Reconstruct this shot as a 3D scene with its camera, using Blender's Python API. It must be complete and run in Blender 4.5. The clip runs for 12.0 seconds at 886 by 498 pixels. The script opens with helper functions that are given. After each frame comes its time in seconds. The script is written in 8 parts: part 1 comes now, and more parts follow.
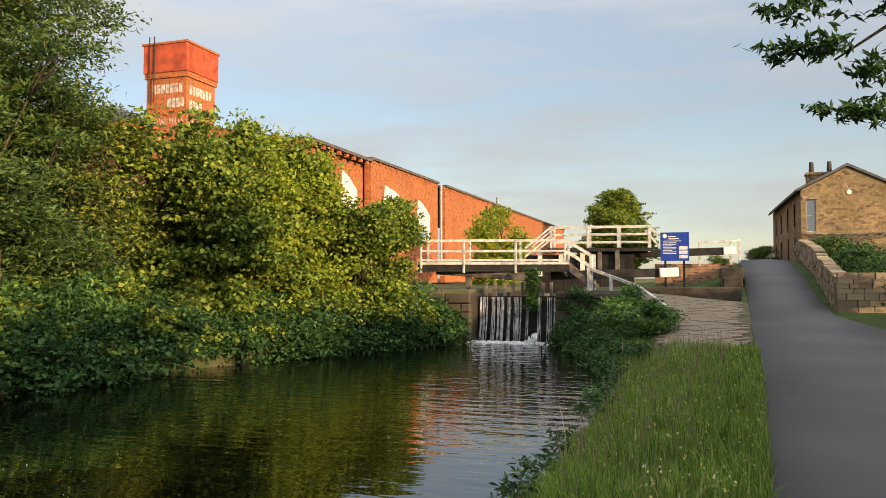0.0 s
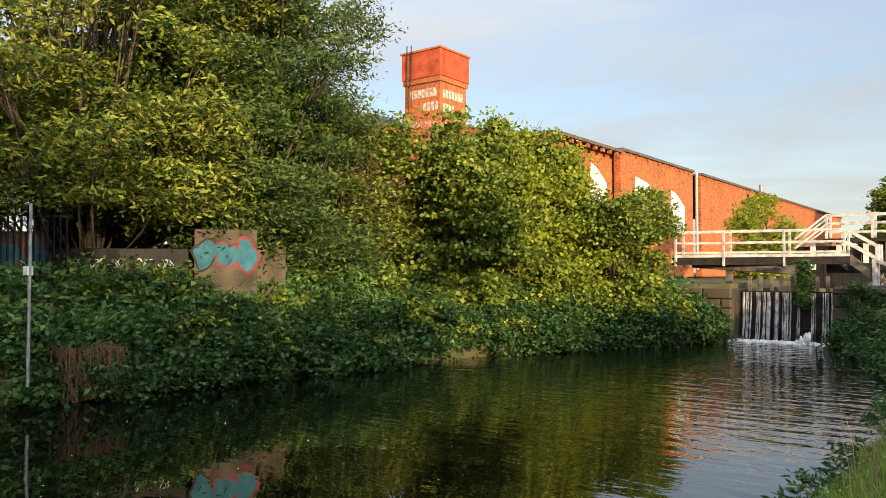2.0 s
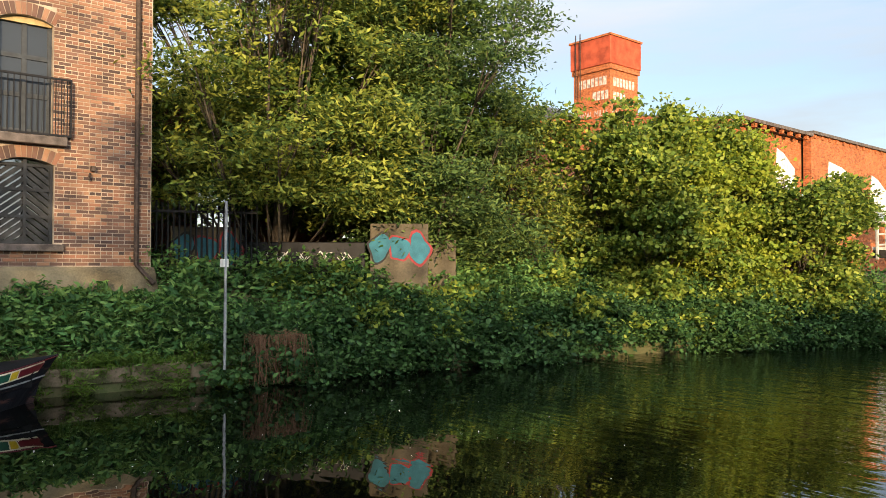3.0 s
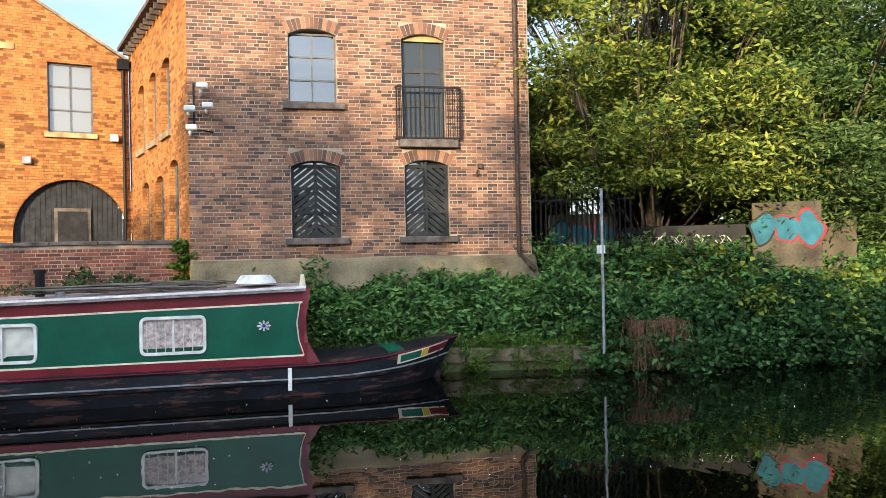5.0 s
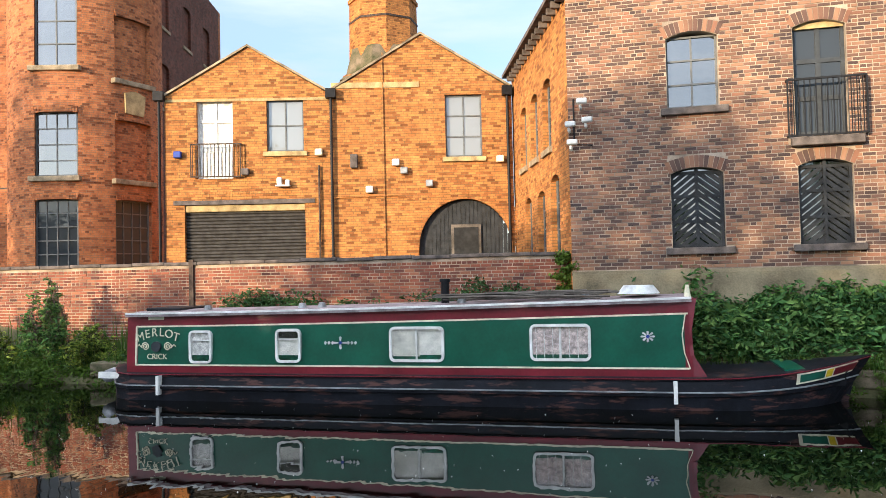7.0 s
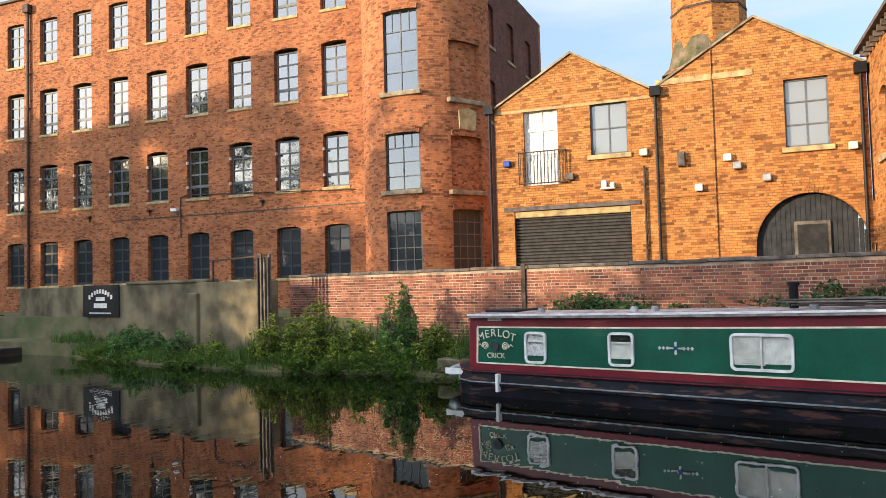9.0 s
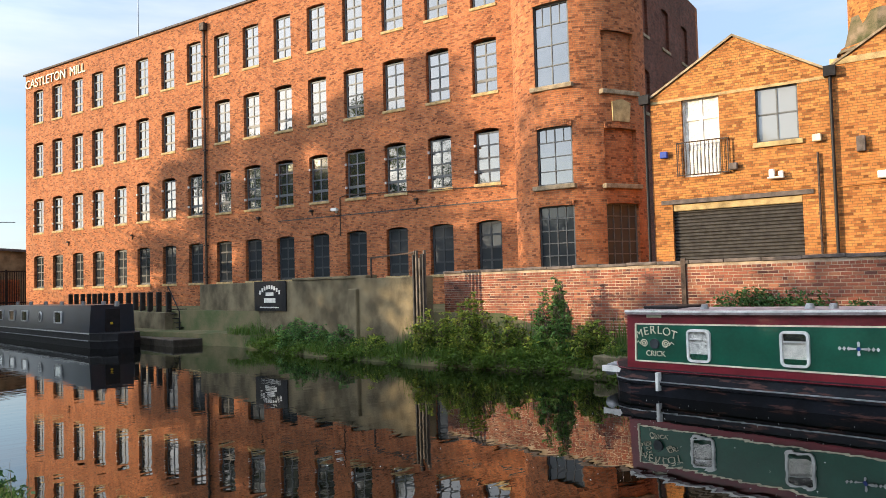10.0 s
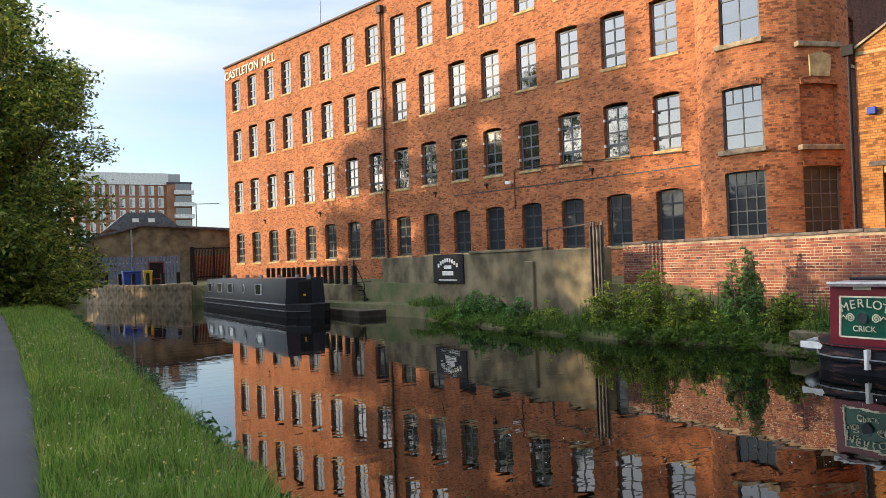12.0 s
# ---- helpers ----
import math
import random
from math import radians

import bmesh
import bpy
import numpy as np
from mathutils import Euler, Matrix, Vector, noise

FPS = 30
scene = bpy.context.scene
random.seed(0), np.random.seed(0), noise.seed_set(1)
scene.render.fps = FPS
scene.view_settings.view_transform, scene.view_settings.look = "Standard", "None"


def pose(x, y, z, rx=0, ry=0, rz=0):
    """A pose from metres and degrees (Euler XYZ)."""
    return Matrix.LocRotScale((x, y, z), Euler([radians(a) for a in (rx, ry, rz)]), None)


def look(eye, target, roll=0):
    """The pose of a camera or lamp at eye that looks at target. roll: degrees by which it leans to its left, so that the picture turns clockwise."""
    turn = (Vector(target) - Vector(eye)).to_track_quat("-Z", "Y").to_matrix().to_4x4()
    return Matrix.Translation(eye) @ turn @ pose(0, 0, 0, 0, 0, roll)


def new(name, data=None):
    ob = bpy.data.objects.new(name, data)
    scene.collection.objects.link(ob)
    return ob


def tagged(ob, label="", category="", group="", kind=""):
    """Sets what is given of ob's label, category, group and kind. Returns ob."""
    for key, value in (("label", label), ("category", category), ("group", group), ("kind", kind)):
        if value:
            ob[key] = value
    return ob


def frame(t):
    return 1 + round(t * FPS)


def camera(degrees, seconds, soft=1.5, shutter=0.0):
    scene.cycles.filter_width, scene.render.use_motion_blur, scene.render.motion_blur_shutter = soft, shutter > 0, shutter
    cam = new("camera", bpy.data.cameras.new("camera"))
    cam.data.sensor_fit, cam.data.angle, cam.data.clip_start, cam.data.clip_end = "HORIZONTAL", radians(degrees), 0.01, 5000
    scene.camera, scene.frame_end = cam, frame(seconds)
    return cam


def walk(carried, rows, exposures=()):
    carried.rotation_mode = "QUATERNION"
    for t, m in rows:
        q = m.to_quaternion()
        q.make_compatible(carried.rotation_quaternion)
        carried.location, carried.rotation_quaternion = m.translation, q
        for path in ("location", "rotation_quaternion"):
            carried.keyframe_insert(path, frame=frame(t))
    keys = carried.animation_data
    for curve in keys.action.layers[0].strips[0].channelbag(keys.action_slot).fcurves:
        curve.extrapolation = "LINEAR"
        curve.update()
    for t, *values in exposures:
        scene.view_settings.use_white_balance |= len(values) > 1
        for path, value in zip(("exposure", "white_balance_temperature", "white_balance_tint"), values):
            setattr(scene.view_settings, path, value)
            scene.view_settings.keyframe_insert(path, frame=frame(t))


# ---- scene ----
cam = camera(60.36, 12.0, soft=0.5)
PATH = [
    (0, pose(0.000, 0.000, 2.292, 92.22, 0.02, 18.33)),
    (0.5, pose(0.006, 0.023, 2.290, 92.46, 0.01, 20.69)),
    (1, pose(-0.017, 0.053, 2.289, 92.45, 0.06, 25.15)),
    (1.5, pose(-0.046, 0.080, 2.285, 92.17, 0.07, 30.83)),
    (2, pose(-0.086, 0.112, 2.279, 91.80, 0.07, 36.89)),
    (2.5, pose(-0.119, 0.155, 2.270, 91.51, 0.01, 43.12)),
    (3, pose(-0.143, 0.160, 2.276, 91.28, -0.06, 49.52)),
    (5, pose(-0.185, 0.027, 2.321, 90.29, 1.18, 76.70)),
    (5.5, pose(-0.220, -0.043, 2.321, 90.85, 1.33, 83.91)),
    (6, pose(-0.225, -0.115, 2.300, 91.38, 1.27, 91.02)),
    (6.5, pose(-0.232, -0.192, 2.278, 91.71, 1.21, 97.61)),
    (7, pose(-0.239, -0.228, 2.279, 91.84, 1.31, 103.80)),
    (9, pose(-0.154, -0.428, 2.311, 92.57, 1.50, 127.45)),
    (9.5, pose(-0.134, -0.467, 2.312, 92.56, 1.54, 133.34)),
    (10, pose(-0.104, -0.509, 2.299, 92.59, 1.53, 138.68)),
    (10.5, pose(-0.090, -0.537, 2.310, 92.34, 1.47, 143.23)),
    (11, pose(-0.079, -0.558, 2.298, 91.85, 1.59, 147.04)),
    (11.5, pose(-0.073, -0.575, 2.290, 91.29, 1.80, 149.84)),
    (12, pose(-0.069, -0.593, 2.286, 90.95, 2.01, 151.71)),
]
walk(cam, PATH, exposures=[(0.0, 0.6, 6850, 11), (3.0, 0.92, 6350, 10), (5.5, 1.22, 5650, 8), (7.0, 1.14, 5700, 8), (9.0, 0.98, 5800, 8), (12.0, 0.95, 5900, 9)])

# ---- light ----
SUN_AZ = Vector((0.86, -0.51, 0)).normalized()
SUN_EL = radians(10.0)
to_sun = Vector((SUN_AZ.x * math.cos(SUN_EL), SUN_AZ.y * math.cos(SUN_EL), math.sin(SUN_EL)))
world = bpy.data.worlds.new("sky")
scene.world = world
world.use_nodes = True
wn = world.node_tree.nodes
wl = world.node_tree.links
sky = wn.new("ShaderNodeTexSky")
sky.sky_type = "NISHITA"
sky.sun_disc = False
sky.sun_elevation = radians(14)
sky.sun_rotation = math.atan2(to_sun.x, to_sun.y)
sky.air_density, sky.dust_density, sky.ozone_density = 1.0, 0.7, 1.5
# thin high cloud, streaked level
geo = wn.new("ShaderNodeTexCoord")
mp = wn.new("ShaderNodeMapping")
mp.inputs["Scale"].default_value = (1.6, 1.6, 9.0)
cl = wn.new("ShaderNodeTexNoise")
cl.inputs["Scale"].default_value, cl.inputs["Detail"].default_value, cl.inputs["Roughness"].default_value = 1.7, 7, 0.55
ramp = wn.new("ShaderNodeValToRGB")
ramp.color_ramp.elements[0].position, ramp.color_ramp.elements[1].position = 0.36, 0.72
ramp.color_ramp.elements[0].color, ramp.color_ramp.elements[1].color = (0.34, 0.34, 0.34, 1), (0.96, 0.96, 0.96, 1)
mixc = wn.new("ShaderNodeMix")
mixc.data_type = "RGBA"
wl.new(geo.outputs["Generated"], mp.inputs["Vector"])
wl.new(mp.outputs["Vector"], cl.inputs["Vector"])
wl.new(cl.outputs["Fac"], ramp.inputs["Fac"])
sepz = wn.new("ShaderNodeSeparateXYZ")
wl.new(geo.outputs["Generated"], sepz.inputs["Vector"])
# cloud brightens toward the unseen zenith, added as fill for shaded sides
zenith_fill = wn.new("ShaderNodeMapRange")
zenith_fill.inputs["From Min"].default_value, zenith_fill.inputs["From Max"].default_value = 0.22, 1.0
zenith_fill.inputs["To Min"].default_value, zenith_fill.inputs["To Max"].default_value = 2.7, 10.5
wl.new(sepz.outputs["Z"], zenith_fill.inputs["Value"])
tint = wn.new("ShaderNodeVectorMath")
tint.operation = "SCALE"
tint.inputs[0].default_value = (1.0, 1.0, 1.01)
# thin cloud scatters more light round the low sun, added behind the view as fill
toward = wn.new("ShaderNodeVectorMath")
toward.operation = "DOT_PRODUCT"
toward.inputs[1].default_value = to_sun
wl.new(geo.outputs["Generated"], toward.inputs[0])
front = wn.new("ShaderNodeMath")
front.operation, front.use_clamp = "MULTIPLY", True
front.inputs[1].default_value = 1.0
wl.new(toward.outputs["Value"], front.inputs[0])
power = wn.new("ShaderNodeMath")
power.operation = "POWER"
power.inputs[1].default_value = 2.5
wl.new(front.outputs[0], power.inputs[0])
glow = wn.new("ShaderNodeMath")
glow.operation = "MULTIPLY_ADD"
glow.inputs[1].default_value, glow.inputs[2].default_value = 3.0, 1.0
wl.new(power.outputs[0], glow.inputs[0])
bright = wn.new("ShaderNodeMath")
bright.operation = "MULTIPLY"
wl.new(zenith_fill.outputs[0], bright.inputs[0])
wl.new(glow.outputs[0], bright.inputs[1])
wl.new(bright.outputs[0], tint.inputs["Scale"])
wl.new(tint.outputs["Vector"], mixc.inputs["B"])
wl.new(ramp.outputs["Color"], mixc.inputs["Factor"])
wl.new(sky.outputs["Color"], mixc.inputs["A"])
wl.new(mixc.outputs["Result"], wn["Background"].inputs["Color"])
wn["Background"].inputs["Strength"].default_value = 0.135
sun = new("sun", bpy.data.lights.new("sun", "SUN"))
sun.data.energy, sun.data.angle, sun.data.color = 4.8, radians(0.7), (1.0, 0.72, 0.41)
sun.matrix_world = look((0, 0, 60), Vector((0, 0, 60)) - to_sun)


# ---- materials ----
def mat(name, color, rough=0.8, metal=0.0, var=0.25, scale=6.0, fine=60.0, bump=0.3, dist=0.02, spec=0.5, second=None, coord="Object", transl=0.0):
    """A surface with stains at one scale and grain at another, and fine relief."""
    m = bpy.data.materials.new(name)
    m.use_nodes = True
    n, l = m.node_tree.nodes, m.node_tree.links
    b = n["Principled BSDF"]
    b.inputs["Roughness"].default_value, b.inputs["Metallic"].default_value = rough, metal
    b.inputs["Specular IOR Level"].default_value = spec if rough < 0.5 else spec * 0.4
    tc = n.new("ShaderNodeTexCoord")
    n1, n2 = n.new("ShaderNodeTexNoise"), n.new("ShaderNodeTexNoise")
    n1.inputs["Scale"].default_value, n2.inputs["Scale"].default_value = scale, fine
    n1.inputs["Detail"].default_value, n2.inputs["Detail"].default_value = 6, 3
    for q in (n1, n2):
        l.new(tc.outputs[coord], q.inputs["Vector"])
    mx = n.new("ShaderNodeMix")
    mx.data_type = "RGBA"
    c2 = second or tuple(c * (1 - var) * 0.8 for c in color)
    mx.inputs["A"].default_value, mx.inputs["B"].default_value = (*c2, 1), (*(min(1, c * (1 + var * 0.5)) for c in color), 1)
    r = n.new("ShaderNodeMapRange")
    r.inputs["From Min"].default_value, r.inputs["From Max"].default_value = 0.33, 0.67
    add = n.new("ShaderNodeMath")
    add.operation = "MULTIPLY_ADD"
    add.inputs[1].default_value, add.inputs[2].default_value = 0.3, -0.15
    ad2 = n.new("ShaderNodeMath")
    l.new(n2.outputs["Fac"], add.inputs[0])
    l.new(n1.outputs["Fac"], ad2.inputs[0])
    l.new(add.outputs[0], ad2.inputs[1])
    l.new(ad2.outputs[0], r.inputs["Value"])
    l.new(r.outputs[0], mx.inputs["Factor"])
    l.new(mx.outputs["Result"], b.inputs["Base Color"])
    if bump:
        bp = n.new("ShaderNodeBump")
        bp.inputs["Strength"].default_value, bp.inputs["Distance"].default_value = bump, dist
        l.new(n2.outputs["Fac"], bp.inputs["Height"])
        l.new(bp.outputs["Normal"], b.inputs["Normal"])
    return m


def brick_mat(name, c1, c2, mortar, dark=0.5, L=0.225, H=0.075, size=0.012, soot=0.35):
    """Coursed brick at true size on a wall's UV, in metres, with soot in patches."""
    m = bpy.data.materials.new(name)
    m.use_nodes = True
    n, l = m.node_tree.nodes, m.node_tree.links
    b = n["Principled BSDF"]
    b.inputs["Roughness"].default_value, b.inputs["Specular IOR Level"].default_value = 0.9, 0.2
    uv = n.new("ShaderNodeUVMap")
    bt = n.new("ShaderNodeTexBrick")
    bt.inputs["Scale"].default_value = 1.0
    bt.squash, bt.squash_frequency = 0.5, 4
    bt.inputs["Brick Width"].default_value, bt.inputs["Row Height"].default_value = L, H
    bt.inputs["Mortar Size"].default_value, bt.inputs["Mortar Smooth"].default_value = size * 0.62, 0.25
    bt.inputs["Color1"].default_value, bt.inputs["Color2"].default_value, bt.inputs["Mortar"].default_value = (*c1, 1), (*c2, 1), (*mortar, 1)
    l.new(uv.outputs["UV"], bt.inputs["Vector"])
    no = n.new("ShaderNodeTexNoise")
    no.inputs["Scale"].default_value, no.inputs["Detail"].default_value, no.inputs["Roughness"].default_value = 0.55, 7, 0.65
    l.new(uv.outputs["UV"], no.inputs["Vector"])
    mr = n.new("ShaderNodeMapRange")
    mr.inputs["From Min"].default_value, mr.inputs["From Max"].default_value = 0.35, 0.7
    mr.inputs["To Min"].default_value, mr.inputs["To Max"].default_value = 1.0, 1 - soot
    l.new(no.outputs["Fac"], mr.inputs["Value"])
    # single bricks burnt dark
    wh = n.new("ShaderNodeTexBrick")
    wh.inputs["Scale"].default_value = 1.0
    wh.squash, wh.squash_frequency = 0.5, 4
    wh.inputs["Brick Width"].default_value, wh.inputs["Row Height"].default_value = L, H
    wh.inputs["Mortar Size"].default_value = size * 0.5
    wh.inputs["Color1"].default_value, wh.inputs["Color2"].default_value, wh.inputs["Mortar"].default_value = (0, 0, 0, 1), (1, 1, 1, 1), (0, 0, 0, 1)
    l.new(uv.outputs["UV"], wh.inputs["Vector"])
    m2 = n.new("ShaderNodeMapRange")
    m2.inputs["From Min"].default_value, m2.inputs["From Max"].default_value = 0.68, 1.0
    m2.inputs["To Min"].default_value, m2.inputs["To Max"].default_value = 1.0, dark
    l.new(wh.outputs["Color"], m2.inputs["Value"])
    # blotches a few bricks wide and grain on the faces
    n3 = n.new("ShaderNodeTexNoise")
    n3.inputs["Scale"].default_value, n3.inputs["Detail"].default_value, n3.inputs["Roughness"].default_value = 3.2, 8, 0.75
    l.new(uv.outputs["UV"], n3.inputs["Vector"])
    m3 = n.new("ShaderNodeMapRange")
    m3.inputs["From Min"].default_value, m3.inputs["From Max"].default_value = 0.3, 0.7
    m3.inputs["To Min"].default_value, m3.inputs["To Max"].default_value = 0.62, 1.3
    l.new(n3.outputs["Fac"], m3.inputs["Value"])
    mu0 = n.new("ShaderNodeMath")
    mu0.operation = "MULTIPLY"
    l.new(mr.outputs[0], mu0.inputs[0])
    l.new(m3.outputs[0], mu0.inputs[1])
    mu = n.new("ShaderNodeMath")
    mu.operation = "MULTIPLY"
    l.new(mu0.outputs[0], mu.inputs[0])
    l.new(m2.outputs[0], mu.inputs[1])
    mx = n.new("ShaderNodeMix")
    mx.data_type, mx.blend_type = "RGBA", "MULTIPLY"
    mx.inputs["Factor"].default_value = 1.0
    l.new(bt.outputs["Color"], mx.inputs["A"])
    l.new(mu.outputs[0], mx.inputs["B"])
    l.new(mx.outputs["Result"], b.inputs["Base Color"])
    gr = n.new("ShaderNodeTexNoise")
    gr.inputs["Scale"].default_value = 90
    l.new(uv.outputs["UV"], gr.inputs["Vector"])
    hs = n.new("ShaderNodeMath")
    hs.operation = "MULTIPLY_ADD"
    hs.inputs[1].default_value = -1.0
    l.new(bt.outputs["Fac"], hs.inputs[0])
    l.new(gr.outputs["Fac"], hs.inputs[2])
    bp = n.new("ShaderNodeBump")
    bp.inputs["Strength"].default_value, bp.inputs["Distance"].default_value = 0.9, 0.016
    l.new(hs.outputs[0], bp.inputs["Height"])
    l.new(bp.outputs["Normal"], b.inputs["Normal"])
    return m


def island_mat(name, cols, rough=0.85, bump=0.4, fine=80.0, transl=0.0, spec=0.3, use_object=False):
    """Each loose piece takes its own colour from a ramp."""
    m = bpy.data.materials.new(name)
    m.use_nodes = True
    n, l = m.node_tree.nodes, m.node_tree.links
    b = n["Principled BSDF"]
    b.inputs["Roughness"].default_value, b.inputs["Specular IOR Level"].default_value = rough, spec
    if use_object:
        g = n.new("ShaderNodeObjectInfo").outputs["Random"]
    else:
        g = n.new("ShaderNodeNewGeometry").outputs["Random Per Island"]
    r = n.new("ShaderNodeValToRGB")
    e = r.color_ramp.elements
    while len(e) < len(cols):
        e.new(0.5)
    for i, c in enumerate(cols):
        e[i].position, e[i].color = i / max(1, len(cols) - 1), (*c, 1)
    l.new(g, r.inputs["Fac"])
    tc = n.new("ShaderNodeTexCoord")
    no = n.new("ShaderNodeTexNoise")
    no.inputs["Scale"].default_value, no.inputs["Detail"].default_value = 1.1, 5
    l.new(tc.outputs["Object"], no.inputs["Vector"])
    mr = n.new("ShaderNodeMapRange")
    mr.inputs["From Min"].default_value, mr.inputs["From Max"].default_value, mr.inputs["To Min"].default_value, mr.inputs["To Max"].default_value = 0.3, 0.7, 0.7, 1.15
    l.new(no.outputs["Fac"], mr.inputs["Value"])
    mx = n.new("ShaderNodeMix")
    mx.data_type, mx.blend_type = "RGBA", "MULTIPLY"
    mx.inputs["Factor"].default_value = 1.0
    l.new(r.outputs["Color"], mx.inputs["A"])
    l.new(mr.outputs[0], mx.inputs["B"])
    l.new(mx.outputs["Result"], b.inputs["Base Color"])
    if bump:
        n2 = n.new("ShaderNodeTexNoise")
        n2.inputs["Scale"].default_value = fine
        l.new(tc.outputs["Object"], n2.inputs["Vector"])
        bp = n.new("ShaderNodeBump")
        bp.inputs["Strength"].default_value, bp.inputs["Distance"].default_value = bump, 0.01
        l.new(n2.outputs["Fac"], bp.inputs["Height"])
        l.new(bp.outputs["Normal"], b.inputs["Normal"])
    if transl:
        tr = n.new("ShaderNodeBsdfTranslucent")
        ms = n.new("ShaderNodeMixShader")
        ms.inputs[0].default_value = transl
        l.new(mx.outputs["Result"], tr.inputs["Color"])
        l.new(b.outputs[0], ms.inputs[1])
        l.new(tr.outputs[0], ms.inputs[2])
        l.new(ms.outputs[0], n["Material Output"].inputs["Surface"])
    return m


MILL_BRICK = brick_mat("mill brick", (0.55, 0.205, 0.078), (0.39, 0.13, 0.055), (0.27, 0.165, 0.10), dark=0.5, soot=0.34)
GABLE_BRICK = brick_mat("gable brick", (0.61, 0.262, 0.072), (0.42, 0.155, 0.048), (0.26, 0.15, 0.06), dark=0.5, soot=0.34)
OLD_BRICK = brick_mat("soot brick", (0.40, 0.21, 0.12), (0.30, 0.16, 0.10), (0.40, 0.34, 0.28), dark=0.35, soot=0.45)
RED_BRICK = brick_mat("red brick", (0.56, 0.18, 0.062), (0.44, 0.125, 0.045), (0.34, 0.18, 0.10), dark=0.7, soot=0.25)
WALL_BRICK = brick_mat("wall brick", (0.30, 0.09, 0.06), (0.24, 0.07, 0.055), (0.22, 0.17, 0.13), dark=0.4, soot=0.4)
# brick with shade put into its colour, for unlit walls
SHADED_BRICK = brick_mat("shaded brick", (0.20, 0.075, 0.05), (0.15, 0.06, 0.042), (0.13, 0.09, 0.07), dark=0.7, soot=0.4)
APART_BRICK = mat("brown apartment brick", (0.34, 0.17, 0.10), 0.9, var=0.2, scale=0.5, fine=4)
HOUSE_STONE = brick_mat("coursed stone", (0.36, 0.25, 0.13), (0.27, 0.18, 0.10), (0.22, 0.17, 0.11), dark=0.6, L=0.33, H=0.145, size=0.02, soot=0.4)
BRICK_PIECE = island_mat("old brick piece", [(0.052, 0.035, 0.033), (0.116, 0.066, 0.05), (0.211, 0.108, 0.069), (0.284, 0.156, 0.094), (0.232, 0.108, 0.066), (0.159, 0.086, 0.062), (0.069, 0.045, 0.039)])
BRICK_ONE = island_mat("old brick single", [(0.052, 0.035, 0.033), (0.116, 0.066, 0.05), (0.211, 0.108, 0.069), (0.284, 0.156, 0.094), (0.232, 0.108, 0.066), (0.159, 0.086, 0.062), (0.069, 0.045, 0.039)], use_object=True)
WBRICK_PIECE = island_mat("wall brick piece", [(0.07, 0.028, 0.024), (0.20, 0.060, 0.036), (0.25, 0.080, 0.045), (0.12, 0.042, 0.032), (0.29, 0.12, 0.065), (0.17, 0.055, 0.036)])
WBRICK_ONE = island_mat("wall brick single", [(0.07, 0.028, 0.024), (0.20, 0.060, 0.036), (0.25, 0.080, 0.045), (0.12, 0.042, 0.032), (0.29, 0.12, 0.065), (0.17, 0.055, 0.036)], use_object=True)
MORTAR = mat("mortar", (0.37, 0.30, 0.23), 0.95, var=0.4, scale=2, fine=40)
DARKMORTAR = mat("sooty mortar", (0.36, 0.29, 0.22), 0.95, var=0.4, scale=2, fine=40)
STONE = mat("weathered stone", (0.30, 0.24, 0.16), 0.9, var=0.5, scale=2.5, fine=30, bump=0.5)
STONE_PIECE = island_mat("stone piece", [(0.13, 0.10, 0.07), (0.20, 0.155, 0.105), (0.25, 0.20, 0.14), (0.16, 0.13, 0.10)], bump=0.7, fine=25)
WALL_STONE = island_mat("garden wall stone", [(0.17, 0.13, 0.085), (0.26, 0.20, 0.125), (0.32, 0.25, 0.16), (0.21, 0.165, 0.11)], bump=0.7, fine=18, use_object=True)
WET_PIECE = island_mat("wet stone piece", [(0.03, 0.028, 0.02), (0.06, 0.05, 0.035), (0.09, 0.07, 0.045), (0.045, 0.05, 0.025)], rough=0.6, bump=0.7, fine=25)
MOSSY = mat("mossy ledge stone", (0.15, 0.115, 0.08), 0.92, var=0.5, scale=2.2, fine=30, bump=0.6, second=(0.05, 0.055, 0.022))
WET_STONE = mat("wet lock stone", (0.05, 0.042, 0.03), 0.6, var=0.5, scale=2, fine=22, bump=0.6)
SANDSTONE = mat("yellow stone", (0.42, 0.31, 0.15), 0.9, var=0.4, scale=3, fine=40)
CONCRETE = mat("stained concrete", (0.17, 0.14, 0.085), 0.92, var=0.5, scale=1.1, fine=30, bump=0.4)
SLATE = mat("slate", (0.10, 0.10, 0.11), 0.75, var=0.3, scale=3, fine=25)
COPING = mat("dark coping", (0.12, 0.10, 0.09), 0.9, var=0.4, scale=5, fine=50)
WHITE = mat("white paint", (0.74, 0.73, 0.69), 0.55, var=0.12, scale=4, fine=40, bump=0.1)
CREAM = mat("cream paint", (0.72, 0.66, 0.48), 0.5, var=0.12, scale=4, fine=40, bump=0.1)
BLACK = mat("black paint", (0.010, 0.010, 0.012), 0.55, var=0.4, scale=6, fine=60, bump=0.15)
IRON = mat("rusty iron", (0.07, 0.05, 0.04), 0.7, metal=0.2, var=0.5, scale=8, fine=60)
STEEL = mat("galvanised steel", (0.34, 0.35, 0.36), 0.5, metal=0.6, var=0.3, scale=5, fine=60)
GREYFRAME = mat("grey window paint", (0.13, 0.135, 0.135), 0.5, var=0.15, bump=0.05)
DARKFRAME = mat("dark window paint", (0.045, 0.05, 0.055), 0.5, var=0.2, bump=0.05)
